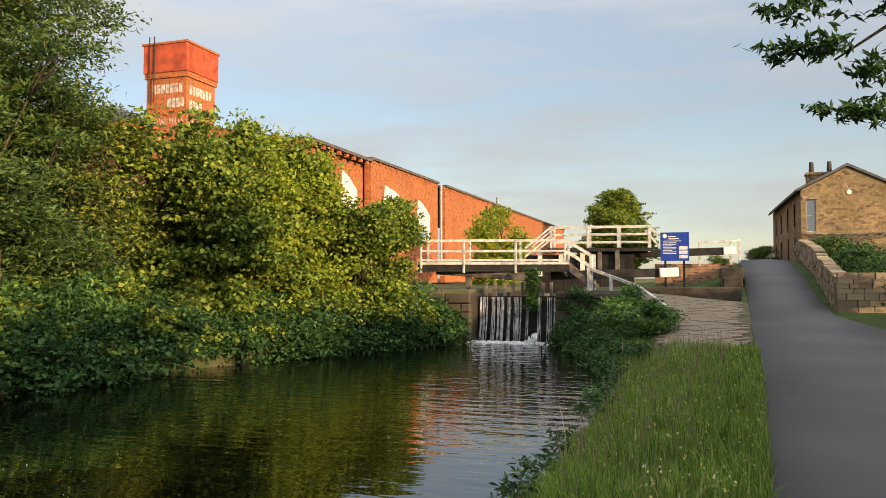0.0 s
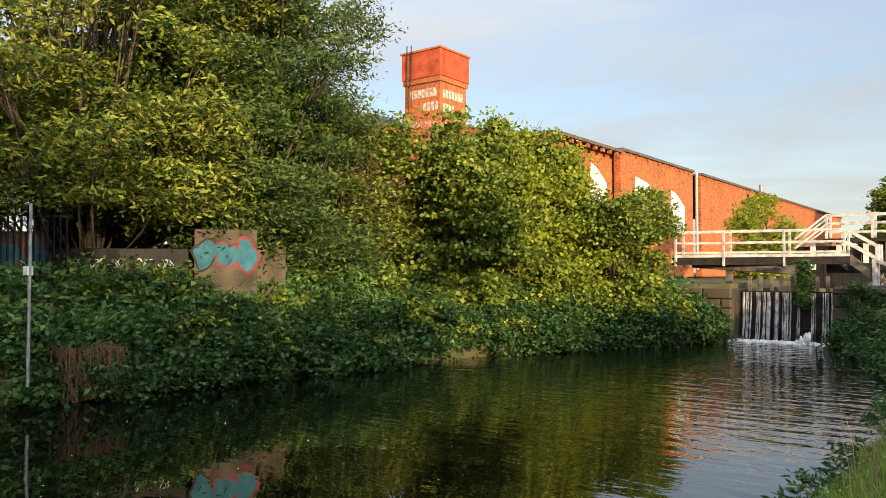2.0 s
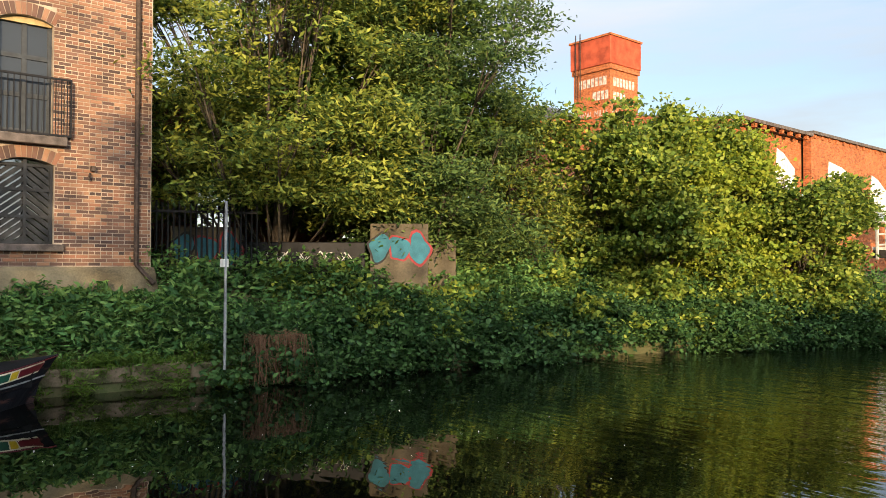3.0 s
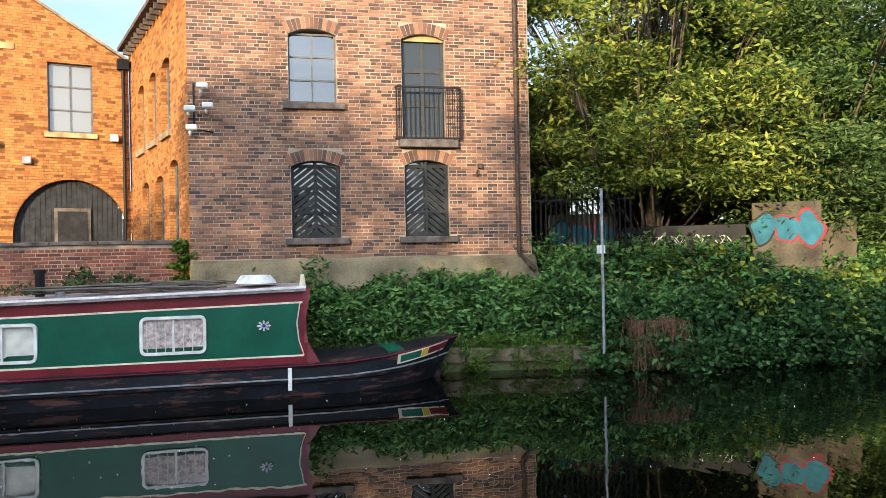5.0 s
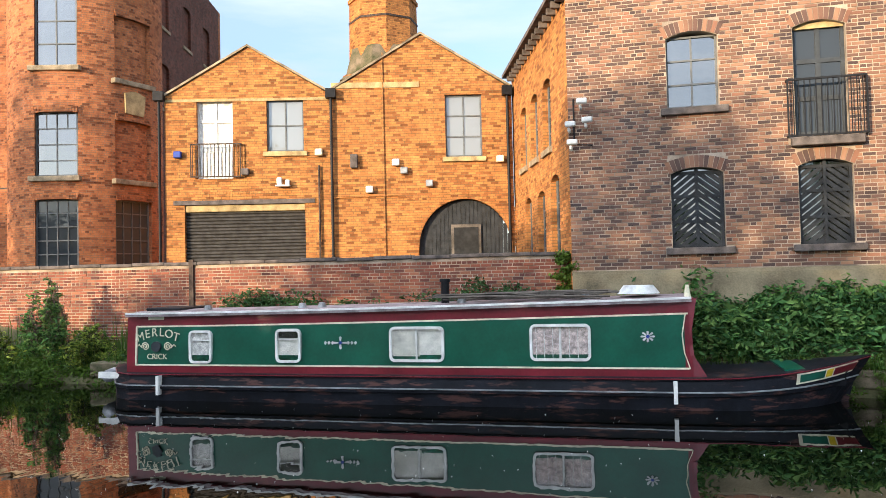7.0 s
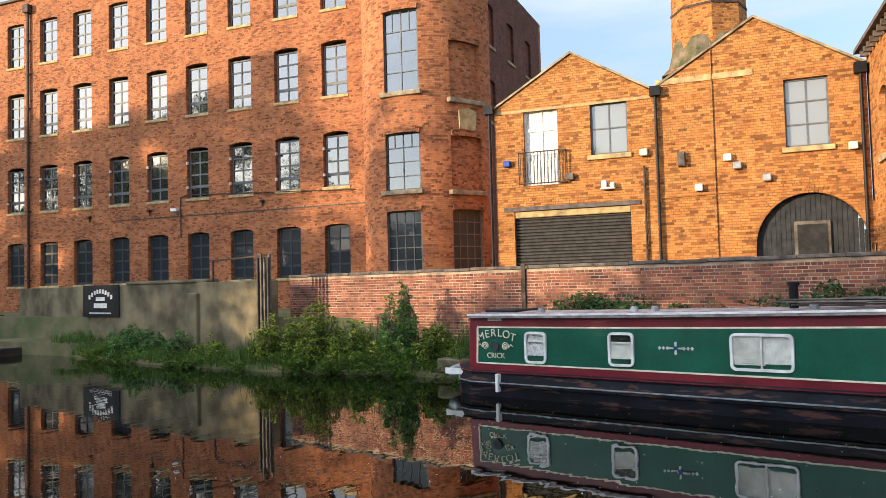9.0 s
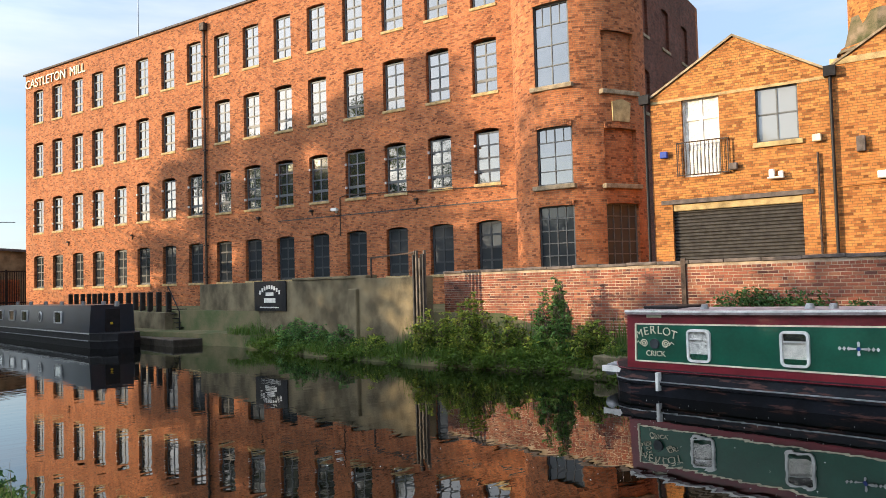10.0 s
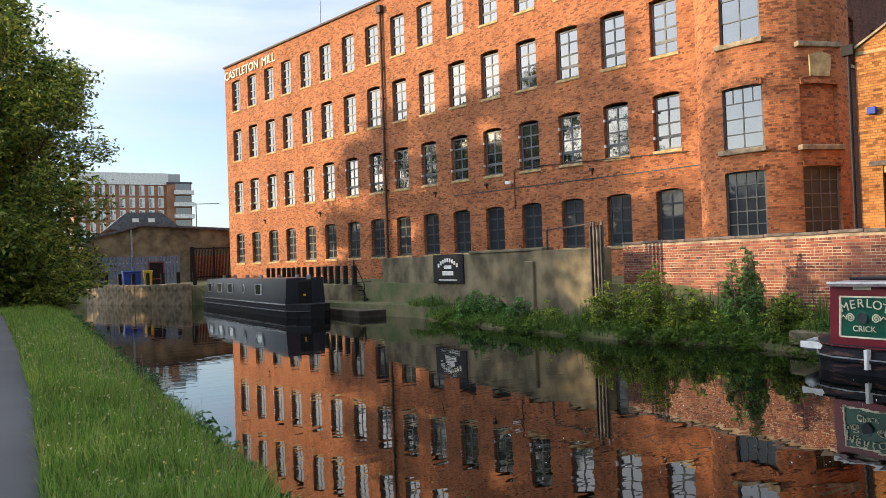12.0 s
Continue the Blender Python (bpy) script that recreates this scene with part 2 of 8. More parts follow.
WHITEFRAME = mat("pale window paint", (0.42, 0.42, 0.40), 0.5, var=0.15, bump=0.05)
SHUTTER = mat("slate blue boards", (0.032, 0.034, 0.037), 0.65, var=0.35, scale=5, fine=40)
TIMBER = mat("grey weathered oak", (0.14, 0.12, 0.10), 0.85, var=0.45, scale=3, fine=30, bump=0.5)
DARKWOOD = mat("black lock timber", (0.022, 0.019, 0.017), 0.65, var=0.5, scale=3, fine=30)
TARMAC = mat("tarmac", (0.105, 0.105, 0.11), 0.95, var=0.1, scale=0.35, fine=170, bump=0.5, dist=0.01)
EARTH = mat("earth and moss", (0.09, 0.075, 0.04), 0.95, var=0.5, scale=1.2, fine=25, bump=0.6, second=(0.045, 0.06, 0.02))
TURF = mat("turf", (0.045, 0.075, 0.016), 0.95, var=0.4, scale=1.5, fine=30, bump=0.6, second=(0.03, 0.045, 0.014))
BOATGREEN = mat("boat green", (0.008, 0.085, 0.05), 0.28, var=0.15, scale=1.5, fine=20, bump=0.03)
BOATRED = mat("boat maroon", (0.16, 0.012, 0.022), 0.3, var=0.2, scale=1.5, fine=20, bump=0.03)


def hull_mat():
    """Bitumen black, rubbed through to rust and old paint in level streaks."""
    m = mat("blacked hull", (0.009, 0.010, 0.014), 0.6, var=0.4, scale=2, fine=14, bump=0.25, spec=0.3)
    n, l = m.node_tree.nodes, m.node_tree.links
    b = n["Principled BSDF"]
    old = b.inputs["Base Color"].links[0].from_socket
    tc, mp_, no = n.new("ShaderNodeTexCoord"), n.new("ShaderNodeMapping"), n.new("ShaderNodeTexNoise")
    mp_.inputs["Scale"].default_value = (0.9, 1.0, 5.0)
    no.inputs["Scale"].default_value, no.inputs["Detail"].default_value, no.inputs["Roughness"].default_value = 2.0, 7, 0.65
    l.new(tc.outputs["Object"], mp_.inputs["Vector"])
    l.new(mp_.outputs["Vector"], no.inputs["Vector"])
    r = n.new("ShaderNodeValToRGB")
    r.color_ramp.elements[0].position, r.color_ramp.elements[1].position = 0.55, 0.63
    l.new(no.outputs["Fac"], r.inputs["Fac"])
    mx = n.new("ShaderNodeMix")
    mx.data_type = "RGBA"
    mx.inputs["B"].default_value = (0.075, 0.036, 0.03, 1)
    l.new(r.outputs["Color"], mx.inputs["Factor"])
    l.new(old, mx.inputs["A"])
    l.new(mx.outputs["Result"], b.inputs["Base Color"])
    return m


BOATBLACK = hull_mat()
BOATROOF = mat("worn roof paint", (0.30, 0.24, 0.24), 0.7, var=0.4, scale=3, fine=30)
BOATBLUE = mat("boat slate blue", (0.010, 0.016, 0.028), 0.3, var=0.2, scale=1.5, fine=20, bump=0.03)
SIGNBLUE = mat("sign blue", (0.012, 0.045, 0.30), 0.4, var=0.1, bump=0)
YELLOW = mat("yellow plastic", (0.6, 0.42, 0.02), 0.5, var=0.1, bump=0)
RUBBER = mat("rubber", (0.02, 0.02, 0.02), 0.8)
# boat curtains; also the sun glare painted on the french window
CURTAIN_GLARE = mat("pale curtain and sun glare", (0.74, 0.72, 0.67), 0.9, var=0.2, scale=12, fine=60)
CURTAIN_RED = mat("checked curtain", (0.66, 0.54, 0.50), 0.9, var=0.4, scale=14, fine=40)
BLIND = mat("cream blind", (0.80, 0.77, 0.68), 0.8, var=0.1)
# near-black in place of room shade: backing sheets, tower core, hatch, open hopper
ROOM_SHADE = mat("room shade", (0.03, 0.03, 0.03), 0.9)
METALGREY = mat("profiled cladding", (0.05, 0.046, 0.043), 0.7, var=0.3)
GRAF_BLUE = mat("sprayed blue", (0.03, 0.13, 0.18), 0.7, var=0.2, scale=3)
GRAF_RED = mat("sprayed red", (0.22, 0.035, 0.04), 0.7, var=0.2)
GRAF_WHITE = mat("sprayed white", (0.6, 0.6, 0.58), 0.7, var=0.2)
RENDER_WALL = mat("old render", (0.10, 0.085, 0.06), 0.92, var=0.4, scale=1.5, fine=20)


def glass_mat(name, ior, tint):
    m = bpy.data.materials.new(name)
    m.use_nodes = True
    b = m.node_tree.nodes["Principled BSDF"]
    b.inputs["Base Color"].default_value = (*tint, 1)
    b.inputs["Roughness"].default_value, b.inputs["IOR"].default_value = 0.03, ior
    n, l = m.node_tree.nodes, m.node_tree.links
    no = n.new("ShaderNodeTexNoise")
    no.inputs["Scale"].default_value = 2.2
    tc = n.new("ShaderNodeTexCoord")
    l.new(tc.outputs["Object"], no.inputs["Vector"])
    bp = n.new("ShaderNodeBump")
    bp.inputs["Strength"].default_value, bp.inputs["Distance"].default_value = 0.12, 0.03
    l.new(no.outputs["Fac"], bp.inputs["Height"])
    l.new(bp.outputs["Normal"], b.inputs["Normal"])
    return m


GLASS = glass_mat("window glass", 2.6, (0.02, 0.024, 0.028))
# lower index darkens panes in place of the dark trees mirrored in them
DULL_GLASS = glass_mat("dull window glass", 1.5, (0.03, 0.035, 0.04))
# pale tint stands in for sky mirrored in the workshop windows
SKY_GLASS = glass_mat("window glass with sky tint", 2.2, (0.20, 0.21, 0.21))
CLEAR = bpy.data.materials.new("clear boat glass")
CLEAR.use_nodes = True
_n, _l = CLEAR.node_tree.nodes, CLEAR.node_tree.links
_t, _g, _m = _n.new("ShaderNodeBsdfTransparent"), _n.new("ShaderNodeBsdfGlossy"), _n.new("ShaderNodeMixShader")
_g.inputs["Roughness"].default_value = 0.02
_m.inputs[0].default_value = 0.07
_l.new(_t.outputs[0], _m.inputs[1])
_l.new(_g.outputs[0], _m.inputs[2])
_l.new(_m.outputs[0], _n["Material Output"].inputs["Surface"])

WATER = bpy.data.materials.new("canal water")
WATER.use_nodes = True
_n, _l = WATER.node_tree.nodes, WATER.node_tree.links
_b = _n["Principled BSDF"]
_b.inputs["Base Color"].default_value = (0.0012, 0.0014, 0.0009, 1)
_b.inputs["Roughness"].default_value, _b.inputs["IOR"].default_value = 0.0, 1.7
_b.inputs["Specular IOR Level"].default_value = 0.6
_tc = _n.new("ShaderNodeTexCoord")
_mp = _n.new("ShaderNodeMapping")
_mp.inputs["Scale"].default_value = (0.75, 2.3, 1)
_n1, _n2 = _n.new("ShaderNodeTexNoise"), _n.new("ShaderNodeTexNoise")
_n1.inputs["Scale"].default_value, _n1.inputs["Detail"].default_value = 1.1, 2
_n2.inputs["Scale"].default_value, _n2.inputs["Detail"].default_value = 1.5, 2.5
_bp, _bp2 = _n.new("ShaderNodeBump"), _n.new("ShaderNodeBump")
_sx = _n.new("ShaderNodeSeparateXYZ")
_mr = _n.new("ShaderNodeMapRange")
# the fall stirs the water near the lock; it calms away from it
_mr.inputs["From Min"].default_value, _mr.inputs["From Max"].default_value = 5.0, 24.0
_mr.inputs["To Min"].default_value, _mr.inputs["To Max"].default_value = 0.008, 0.6
_l.new(_tc.outputs["Object"], _mp.inputs["Vector"])
_l.new(_tc.outputs["Object"], _sx.inputs["Vector"])
_l.new(_sx.outputs["Y"], _mr.inputs["Value"])
_l.new(_mp.outputs["Vector"], _n1.inputs["Vector"])
_l.new(_mp.outputs["Vector"], _n2.inputs["Vector"])
_bp.inputs["Strength"].default_value, _bp.inputs["Distance"].default_value = 0.045, 0.06
_bp2.inputs["Distance"].default_value = 0.085
_l.new(_n1.outputs["Fac"], _bp.inputs["Height"])
_l.new(_n2.outputs["Fac"], _bp2.inputs["Height"])
_l.new(_mr.outputs[0], _bp2.inputs["Strength"])
_l.new(_bp.outputs["Normal"], _bp2.inputs["Normal"])
_l.new(_bp2.outputs["Normal"], _b.inputs["Normal"])

LEAF_GREEN = island_mat("leaf mid green", [(0.043, 0.083, 0.012), (0.073, 0.129, 0.018), (0.104, 0.167, 0.023), (0.061, 0.101, 0.016)], rough=0.55, bump=0, transl=0.3, spec=0.12)
LEAF_YELLOW = island_mat("leaf yellow green", [(0.125, 0.193, 0.024), (0.259, 0.32, 0.034), (0.353, 0.386, 0.047), (0.155, 0.215, 0.026)], rough=0.55, bump=0, transl=0.38, spec=0.12)
LEAF_MIX = island_mat("leaf sycamore", [(0.03, 0.058, 0.013), (0.1, 0.165, 0.028), (0.2, 0.27, 0.042), (0.33, 0.37, 0.058), (0.06, 0.105, 0.02)], rough=0.5, bump=0, transl=0.36, spec=0.12)
LEAF_DARK = island_mat("leaf deep green", [(0.016, 0.042, 0.015), (0.036, 0.088, 0.026), (0.075, 0.15, 0.042), (0.03, 0.062, 0.018)], rough=0.5, bump=0, transl=0.25, spec=0.12)
LEAF_BLUE = island_mat("leaf willow green", [(0.022, 0.046, 0.016), (0.06, 0.11, 0.032), (0.11, 0.17, 0.045), (0.17, 0.225, 0.055)], rough=0.6, bump=0, transl=0.32, spec=0.12)
LEAF_FERN = island_mat("leaf fern green", [(0.024, 0.067, 0.022), (0.061, 0.146, 0.041), (0.122, 0.244, 0.067), (0.183, 0.287, 0.073), (0.043, 0.098, 0.029)], rough=0.55, bump=0, transl=0.3, spec=0.12)
LEAF_DRY = island_mat("dry stem", [(0.16, 0.09, 0.05), (0.22, 0.12, 0.07), (0.12, 0.07, 0.04)], rough=0.9, bump=0, transl=0.1)
GRASS = island_mat("grass blade", [(0.05, 0.105, 0.018), (0.12, 0.22, 0.03), (0.19, 0.3, 0.048), (0.29, 0.32, 0.1)], rough=0.6, bump=0, transl=0.38, spec=0.12)
LEAF_ASH = island_mat("leaf mixed light green", [(0.025, 0.05, 0.016), (0.09, 0.145, 0.03), (0.24, 0.29, 0.05), (0.36, 0.38, 0.065), (0.06, 0.1, 0.024)], rough=0.55, bump=0, transl=0.36, spec=0.12)
REED = island_mat("rank grass blade", [(0.035, 0.075, 0.014), (0.06, 0.125, 0.02), (0.09, 0.16, 0.028), (0.13, 0.15, 0.045)], rough=0.6, bump=0, transl=0.35, spec=0.12)
SEED = island_mat("seed head", [(0.26, 0.20, 0.14), (0.20, 0.17, 0.10)], rough=0.9, bump=0, transl=0.2)
FLOWER = island_mat("flower", [(0.55, 0.42, 0.03), (0.6, 0.58, 0.5)], rough=0.8, bump=0, transl=0.2)
BARK = mat("bark", (0.10, 0.08, 0.06), 0.95, var=0.4, scale=8, fine=40, bump=0.8)
RAIL_WHITE = mat("weathered white paint", (0.50, 0.49, 0.46), 0.6, var=0.3, scale=5, fine=40, bump=0.15)
STREAM = mat("falling water", (0.42, 0.44, 0.45), 0.25, var=0.5, scale=5, fine=20, bump=0.5)
FOAM = mat("white water", (0.62, 0.65, 0.67), 0.35, var=0.3, scale=8, fine=30, bump=0.5)


# ---- mesh helpers ----
class Shape:
    """Gathers vertices, faces and wall coordinates, then becomes one mesh."""

    def __init__(self):
        self.v, self.f, self.u = [], [], []

    def face(self, pts, uv=None):
        i = len(self.v)
        self.v += [tuple(p) for p in pts]
        self.f.append(tuple(range(i, i + len(pts))))
        self.u += list(uv) if uv else [(p[0] + p[1], p[2]) for p in pts]

    def box(self, x0, x1, y0, y1, z0, z1, m=None):
        c = [Vector((x, y, z)) for x in (x0, x1) for y in (y0, y1) for z in (z0, z1)]
        if m is not None:
            c = [m @ p for p in c]
        for q in ((0, 1, 3, 2), (4, 6, 7, 5), (0, 4, 5, 1), (2, 3, 7, 6), (0, 2, 6, 4), (1, 5, 7, 3)):
            loc = [(x, y, z) for x in (x0, x1) for y in (y0, y1) for z in (z0, z1)]
            self.face([c[k] for k in q], [(loc[k][0] + loc[k][1], loc[k][2]) for k in q])
        return self

    def bar(self, a, b, w, h=None):
        """A square bar from a to b."""
        a, b = Vector(a), Vector(b)
        d = b - a
        q = d.to_track_quat("X", "Z").to_matrix().to_4x4()
        h = h or w
        self.box(0, d.length, -w / 2, w / 2, -h / 2, h / 2, Matrix.Translation(a) @ q)
        return self

    def tube(self, pts, r, n=8, r2=None):
        """A round pipe along points, tapering from r to r2."""
        pts = [Vector(p) for p in pts]
        r2 = r if r2 is None else r2
        rings = []
        for i, p in enumerate(pts):
            d = (pts[min(i + 1, len(pts) - 1)] - pts[max(i - 1, 0)]).normalized()
            e = d.orthogonal().normalized()
            g = d.cross(e)
            rr = r + (r2 - r) * i / max(1, len(pts) - 1)
            rings.append([p + (e * math.cos(2 * math.pi * k / n) + g * math.sin(2 * math.pi * k / n)) * rr for k in range(n)])
        for a, b in zip(rings, rings[1:]):
            for k in range(n):
                self.face([a[k], a[(k + 1) % n], b[(k + 1) % n], b[k]])
        self.face(rings[0][::-1])
        self.face(rings[-1])
        return self

    def prism(self, poly, lo, hi, axis="y"):
        """A flat polygon (pairs) drawn out along an axis."""
        def at(p, t):
            return {"y": (p[0], t, p[1]), "x": (t, p[0], p[1]), "z": (p[0], p[1], t)}[axis]
        self.face([at(p, lo) for p in poly])
        self.face([at(p, hi) for p in poly][::-1])
        for a, b in zip(poly, poly[1:] + poly[:1]):
            self.face([at(a, lo), at(a, hi), at(b, hi), at(b, lo)])
        return self

    def mesh(self, name, smooth=False, bevel=0.0):
        me = bpy.data.meshes.new(name)
        me.from_pydata(self.v, [], self.f)
        uv = me.uv_layers.new(name="UVMap")
        uv.data.foreach_set("uv", np.array(self.u, dtype=np.float32).ravel())
        if bevel or smooth:
            bm = bmesh.new()
            bm.from_mesh(me)
            bmesh.ops.remove_doubles(bm, verts=bm.verts, dist=0.0005)
            bmesh.ops.recalc_face_normals(bm, faces=bm.faces)
            if bevel:
                bmesh.ops.bevel(bm, geom=[e for e in bm.edges if len(e.link_faces) == 2 and e.calc_face_angle() > 0.6], offset=bevel, segments=1, affect="EDGES")
            for fc in bm.faces:
                fc.smooth = smooth
            bm.to_mesh(me)
            bm.free()
        return me


def part(name, shape, material, parent=None, label="", smooth=False, bevel=0.0, m=None):
    """One mesh object, under a thing where a parent is given."""
    me = shape if isinstance(shape, bpy.types.Mesh) else shape.mesh(name, smooth, bevel)
    if not me.materials:
        me.materials.append(material)
    ob = new(name, me)
    if parent is not None:
        ob.parent = parent
    if m is not None:
        ob.matrix_basis = m
    if label:
        ob["label"] = label
    return ob


def thing(name, label, category, m=None, group="", kind=""):
    ob = new(name)
    ob.empty_display_size = 0.2
    if m is not None:
        ob.matrix_basis = m
    return tagged(ob, label, category, group, kind)


def facade(a, d):
    """The frame of an upright wall: x along it, y into the building, z up. a: the turn of its outward normal from +x, d: its distance from the origin."""
    a = radians(a)
    n, u = Vector((math.cos(a), math.sin(a), 0)), Vector((-math.sin(a), math.cos(a), 0))
    m = Matrix.Identity(4)
    m.col[0], m.col[1], m.col[2] = (*u, 0), (*-n, 0), (0, 0, 1, 0)
    m.col[3] = (*(n * d), 1)
    return m


def wall_shape(s0, s1, z0, z1, holes, thick=0.35, gable=None):
    """A wall with openings through it. holes: (s0, s1, z0, z1, rise of its arch). gable: height of the peak over z1."""
    sh = Shape()
    xs = sorted({s0, s1, *(h[0] for h in holes), *(h[1] for h in holes)})
    zs = sorted({z0, z1, *(h[2] for h in holes), *(h[3] for h in holes)})
    for xa, xb in zip(xs, xs[1:]):
        for za, zb in zip(zs, zs[1:]):
            mx, mz = (xa + xb) / 2, (za + zb) / 2
            if any(h[0] < mx < h[1] and h[2] < mz < h[3] for h in holes):
                continue
            sh.face([(xa, 0, za), (xb, 0, za), (xb, 0, zb), (xa, 0, zb)])
            sh.face([(xa, thick, za), (xa, thick, zb), (xb, thick, zb), (xb, thick, za)])
    for h in holes:
        a, b, c, d = h[:4]
        for p, q in (((a, c), (a, d)), ((b, d), (b, c)), ((a, d), (b, d)), ((b, c), (a, c))):
            sh.face([(p[0], 0, p[1]), (p[0], thick, p[1]), (q[0], thick, q[1]), (q[0], 0, q[1])])
        if len(h) > 4 and h[4]:
            # brick between the flat head and the arched head
            k = 8
            arc = [(a + (b - a) * i / k, d - h[4] * (2 * i / k - 1) ** 2) for i in range(k + 1)]
            for p, q in zip(arc, arc[1:]):
                if min(p[1], q[1]) < d:
                    sh.face([(p[0], 0, p[1]), (q[0], 0, q[1]), (q[0], 0, d), (p[0], 0, d)])
                    sh.face([(p[0], 0, p[1]), (p[0], thick, p[1]), (q[0], thick, q[1]), (q[0], 0, q[1])])
    if gable:
        mid = (s0 + s1) / 2
        sh.face([(s0, 0, z1), (s1, 0, z1), (mid, 0, z1 + gable)])
        sh.face([(s0, thick, z1), (mid, thick, z1 + gable), (s1, thick, z1)])
    for p, q in (((s0, z0), (s0, z1)), ((s1, z1), (s1, z0))):
        sh.face([(p[0], 0, p[1]), (q[0], 0, q[1]), (q[0], thick, q[1]), (p[0], thick, p[1])])
    if not gable:
        sh.face([(s0, 0, z1), (s1, 0, z1), (s1, thick, z1), (s0, thick, z1)])
    return sh


def window_meshes(w, h, cols, rows, t=0.05, bar=0.035, arch=0.0, heavy=None):
    """Frame and pane of a window whose lower left corner is the origin; heavy: rows whose upper bar is a thick transom."""
    fr, gl = Shape(), Shape()
    y0, y1 = 0.0, 0.07
    fr.box(0, t, y0, y1, 0, h).box(w - t, w, y0, y1, 0, h).box(t, w - t, y0, y1, 0, t * 1.3).box(t, w - t, y0, y1, h - t - arch, h)
    for i in range(1, cols):
        x = w * i / cols
        fr.box(x - bar / 2, x + bar / 2, y0 + 0.01, y1 - 0.01, t, h - t)
    for j in range(1, rows):
        z = h * j / rows
        b = bar * (2.0 if heavy and j in heavy else 1)
        fr.box(t, w - t, y0 + 0.008, y1 - 0.012, z - b / 2, z + b / 2)
    gl.box(t, w - t, 0.035, 0.042, t, h - t)
    return fr, gl


def add_window(parent, m, frame_me, glass_me, frame_m, label="", glass=None, sill=None, name="window"):
    w = part(name, frame_me, frame_m, parent, label, m=m)
    part("pane", glass_me, glass or GLASS, w)
    if sill is not None:
        part("sill", sill, STONE, w)
    return w


def arch_shape(a, b, z, rise, depth=0.225, n=None):
    """A ring of header bricks over an arched head."""
    sh = Shape()
    n = n or max(9, round((b - a) / 0.085))
    mid, half = (a + b) / 2, (b - a) / 2
    for i in range(n):
        t0, t1 = (i + 0.07) / n * 2 - 1, (i + 0.93) / n * 2 - 1
        lo = [(mid + t * half, z - rise * t * t) for t in (t0, t1)]
        nrm = [Vector((2 * rise * t / half, 1)).normalized() * depth for t in (t0, t1)]
        hi = [(p[0] + q.x, p[1] + q.y) for p, q in zip(lo, nrm)]
        sh.prism([lo[0], lo[1], hi[1], hi[0]], -0.012, 0.02)
    return sh


def text_shape(body, size, depth=0.006):
    cu = bpy.data.curves.new("letters", "FONT")
    cu.body, cu.size, cu.extrude, cu.align_x = body, size, depth, "CENTER"
    ob = new("letters", cu)
    me = bpy.data.meshes.new_from_object(ob.evaluated_get(bpy.context.evaluated_depsgraph_get()))
    bpy.data.objects.remove(ob)
    return me


# ---- ground, water, banks ----
WEST = [(-400, 60), (-75, 30), (-66, -2.5), (-62, -5.2), (-57.5, -6.8), (-52.6, -9.2), (-51.5, -11.5), (-35, -12.6), (-29, -14.0), (-22, -13.6), (-17, -13.9), (-13, -14.9), (-8, -15.1), (0, -15.0), (5, -14.4), (7, -13.8), (11.5, -13.1), (15.7, -12.4), (21.5, -10.3), (24, -8.9), (26.4, -7.75), (40, -7.75), (400, -7.75)]
EAST = [(-400, 90), (-75, 60), (-62, 22), (-50, 3), (-42, -1.9), (-24, -1.8), (-14, -1.9), (-8.6, -2.0), (0, -1.8), (8, -1.5), (12.7, -1.4), (16, -1.5), (22, -2.8), (26.4, -4.6), (40, -4.6), (400, -4.6)]


def along(line, y):
    return float(np.interp(y, [p[0] for p in line], [p[1] for p in line]))


def path_z(y):
    return float(np.interp(y, [-60, 16, 20, 25, 30, 38, 45, 60, 400], [0.8, 0.78, 0.8, 1.1, 1.5, 2.6, 3.3, 3.4, 3.4]))


def path_x(y):
    """The towpath's left edge."""
    return float(np.interp(y, [-60, -35, -23.7, -11.4, -6.5, 0, 5.7, 15, 30, 45, 400], [6, 1.0, 0.45, -0.05, -0.12, 0.2, 0.46, 1.1, 1.8, 2.35, 20]))


def apron_z(x, y):
    """The stone apron that slopes down from the lock side."""
    lo = 0.45 + 1.3 * (y - 20) / 8.8
    hi = 0.70 + 0.75 * (y - 19) / 9.9
    u = min(1, max(0, (x + 1.6) / 3.1))
    return lo + (hi - lo) * u


def on_apron(x, y):
    return 18.6 - 0.75 * (x - 1.1) < y < 29 and x > -1.0 - 0.12 * (y - 20)


def east_z(x, y):
    e = along(EAST, y)
    d = x - e
    top = path_z(y)
    if y > 29:
        return min(top, max(1.9, top - 0.3 * max(0, path_x(y) - x)))
    rise = min(1, max(0, d) / 1.3) ** 0.6
    z = 0.12 + (top - 0.12) * rise
    if 17.6 < y <= 29 and x > -2.6:
        z = min(z, apron_z(x, y) - 0.09)
    return z


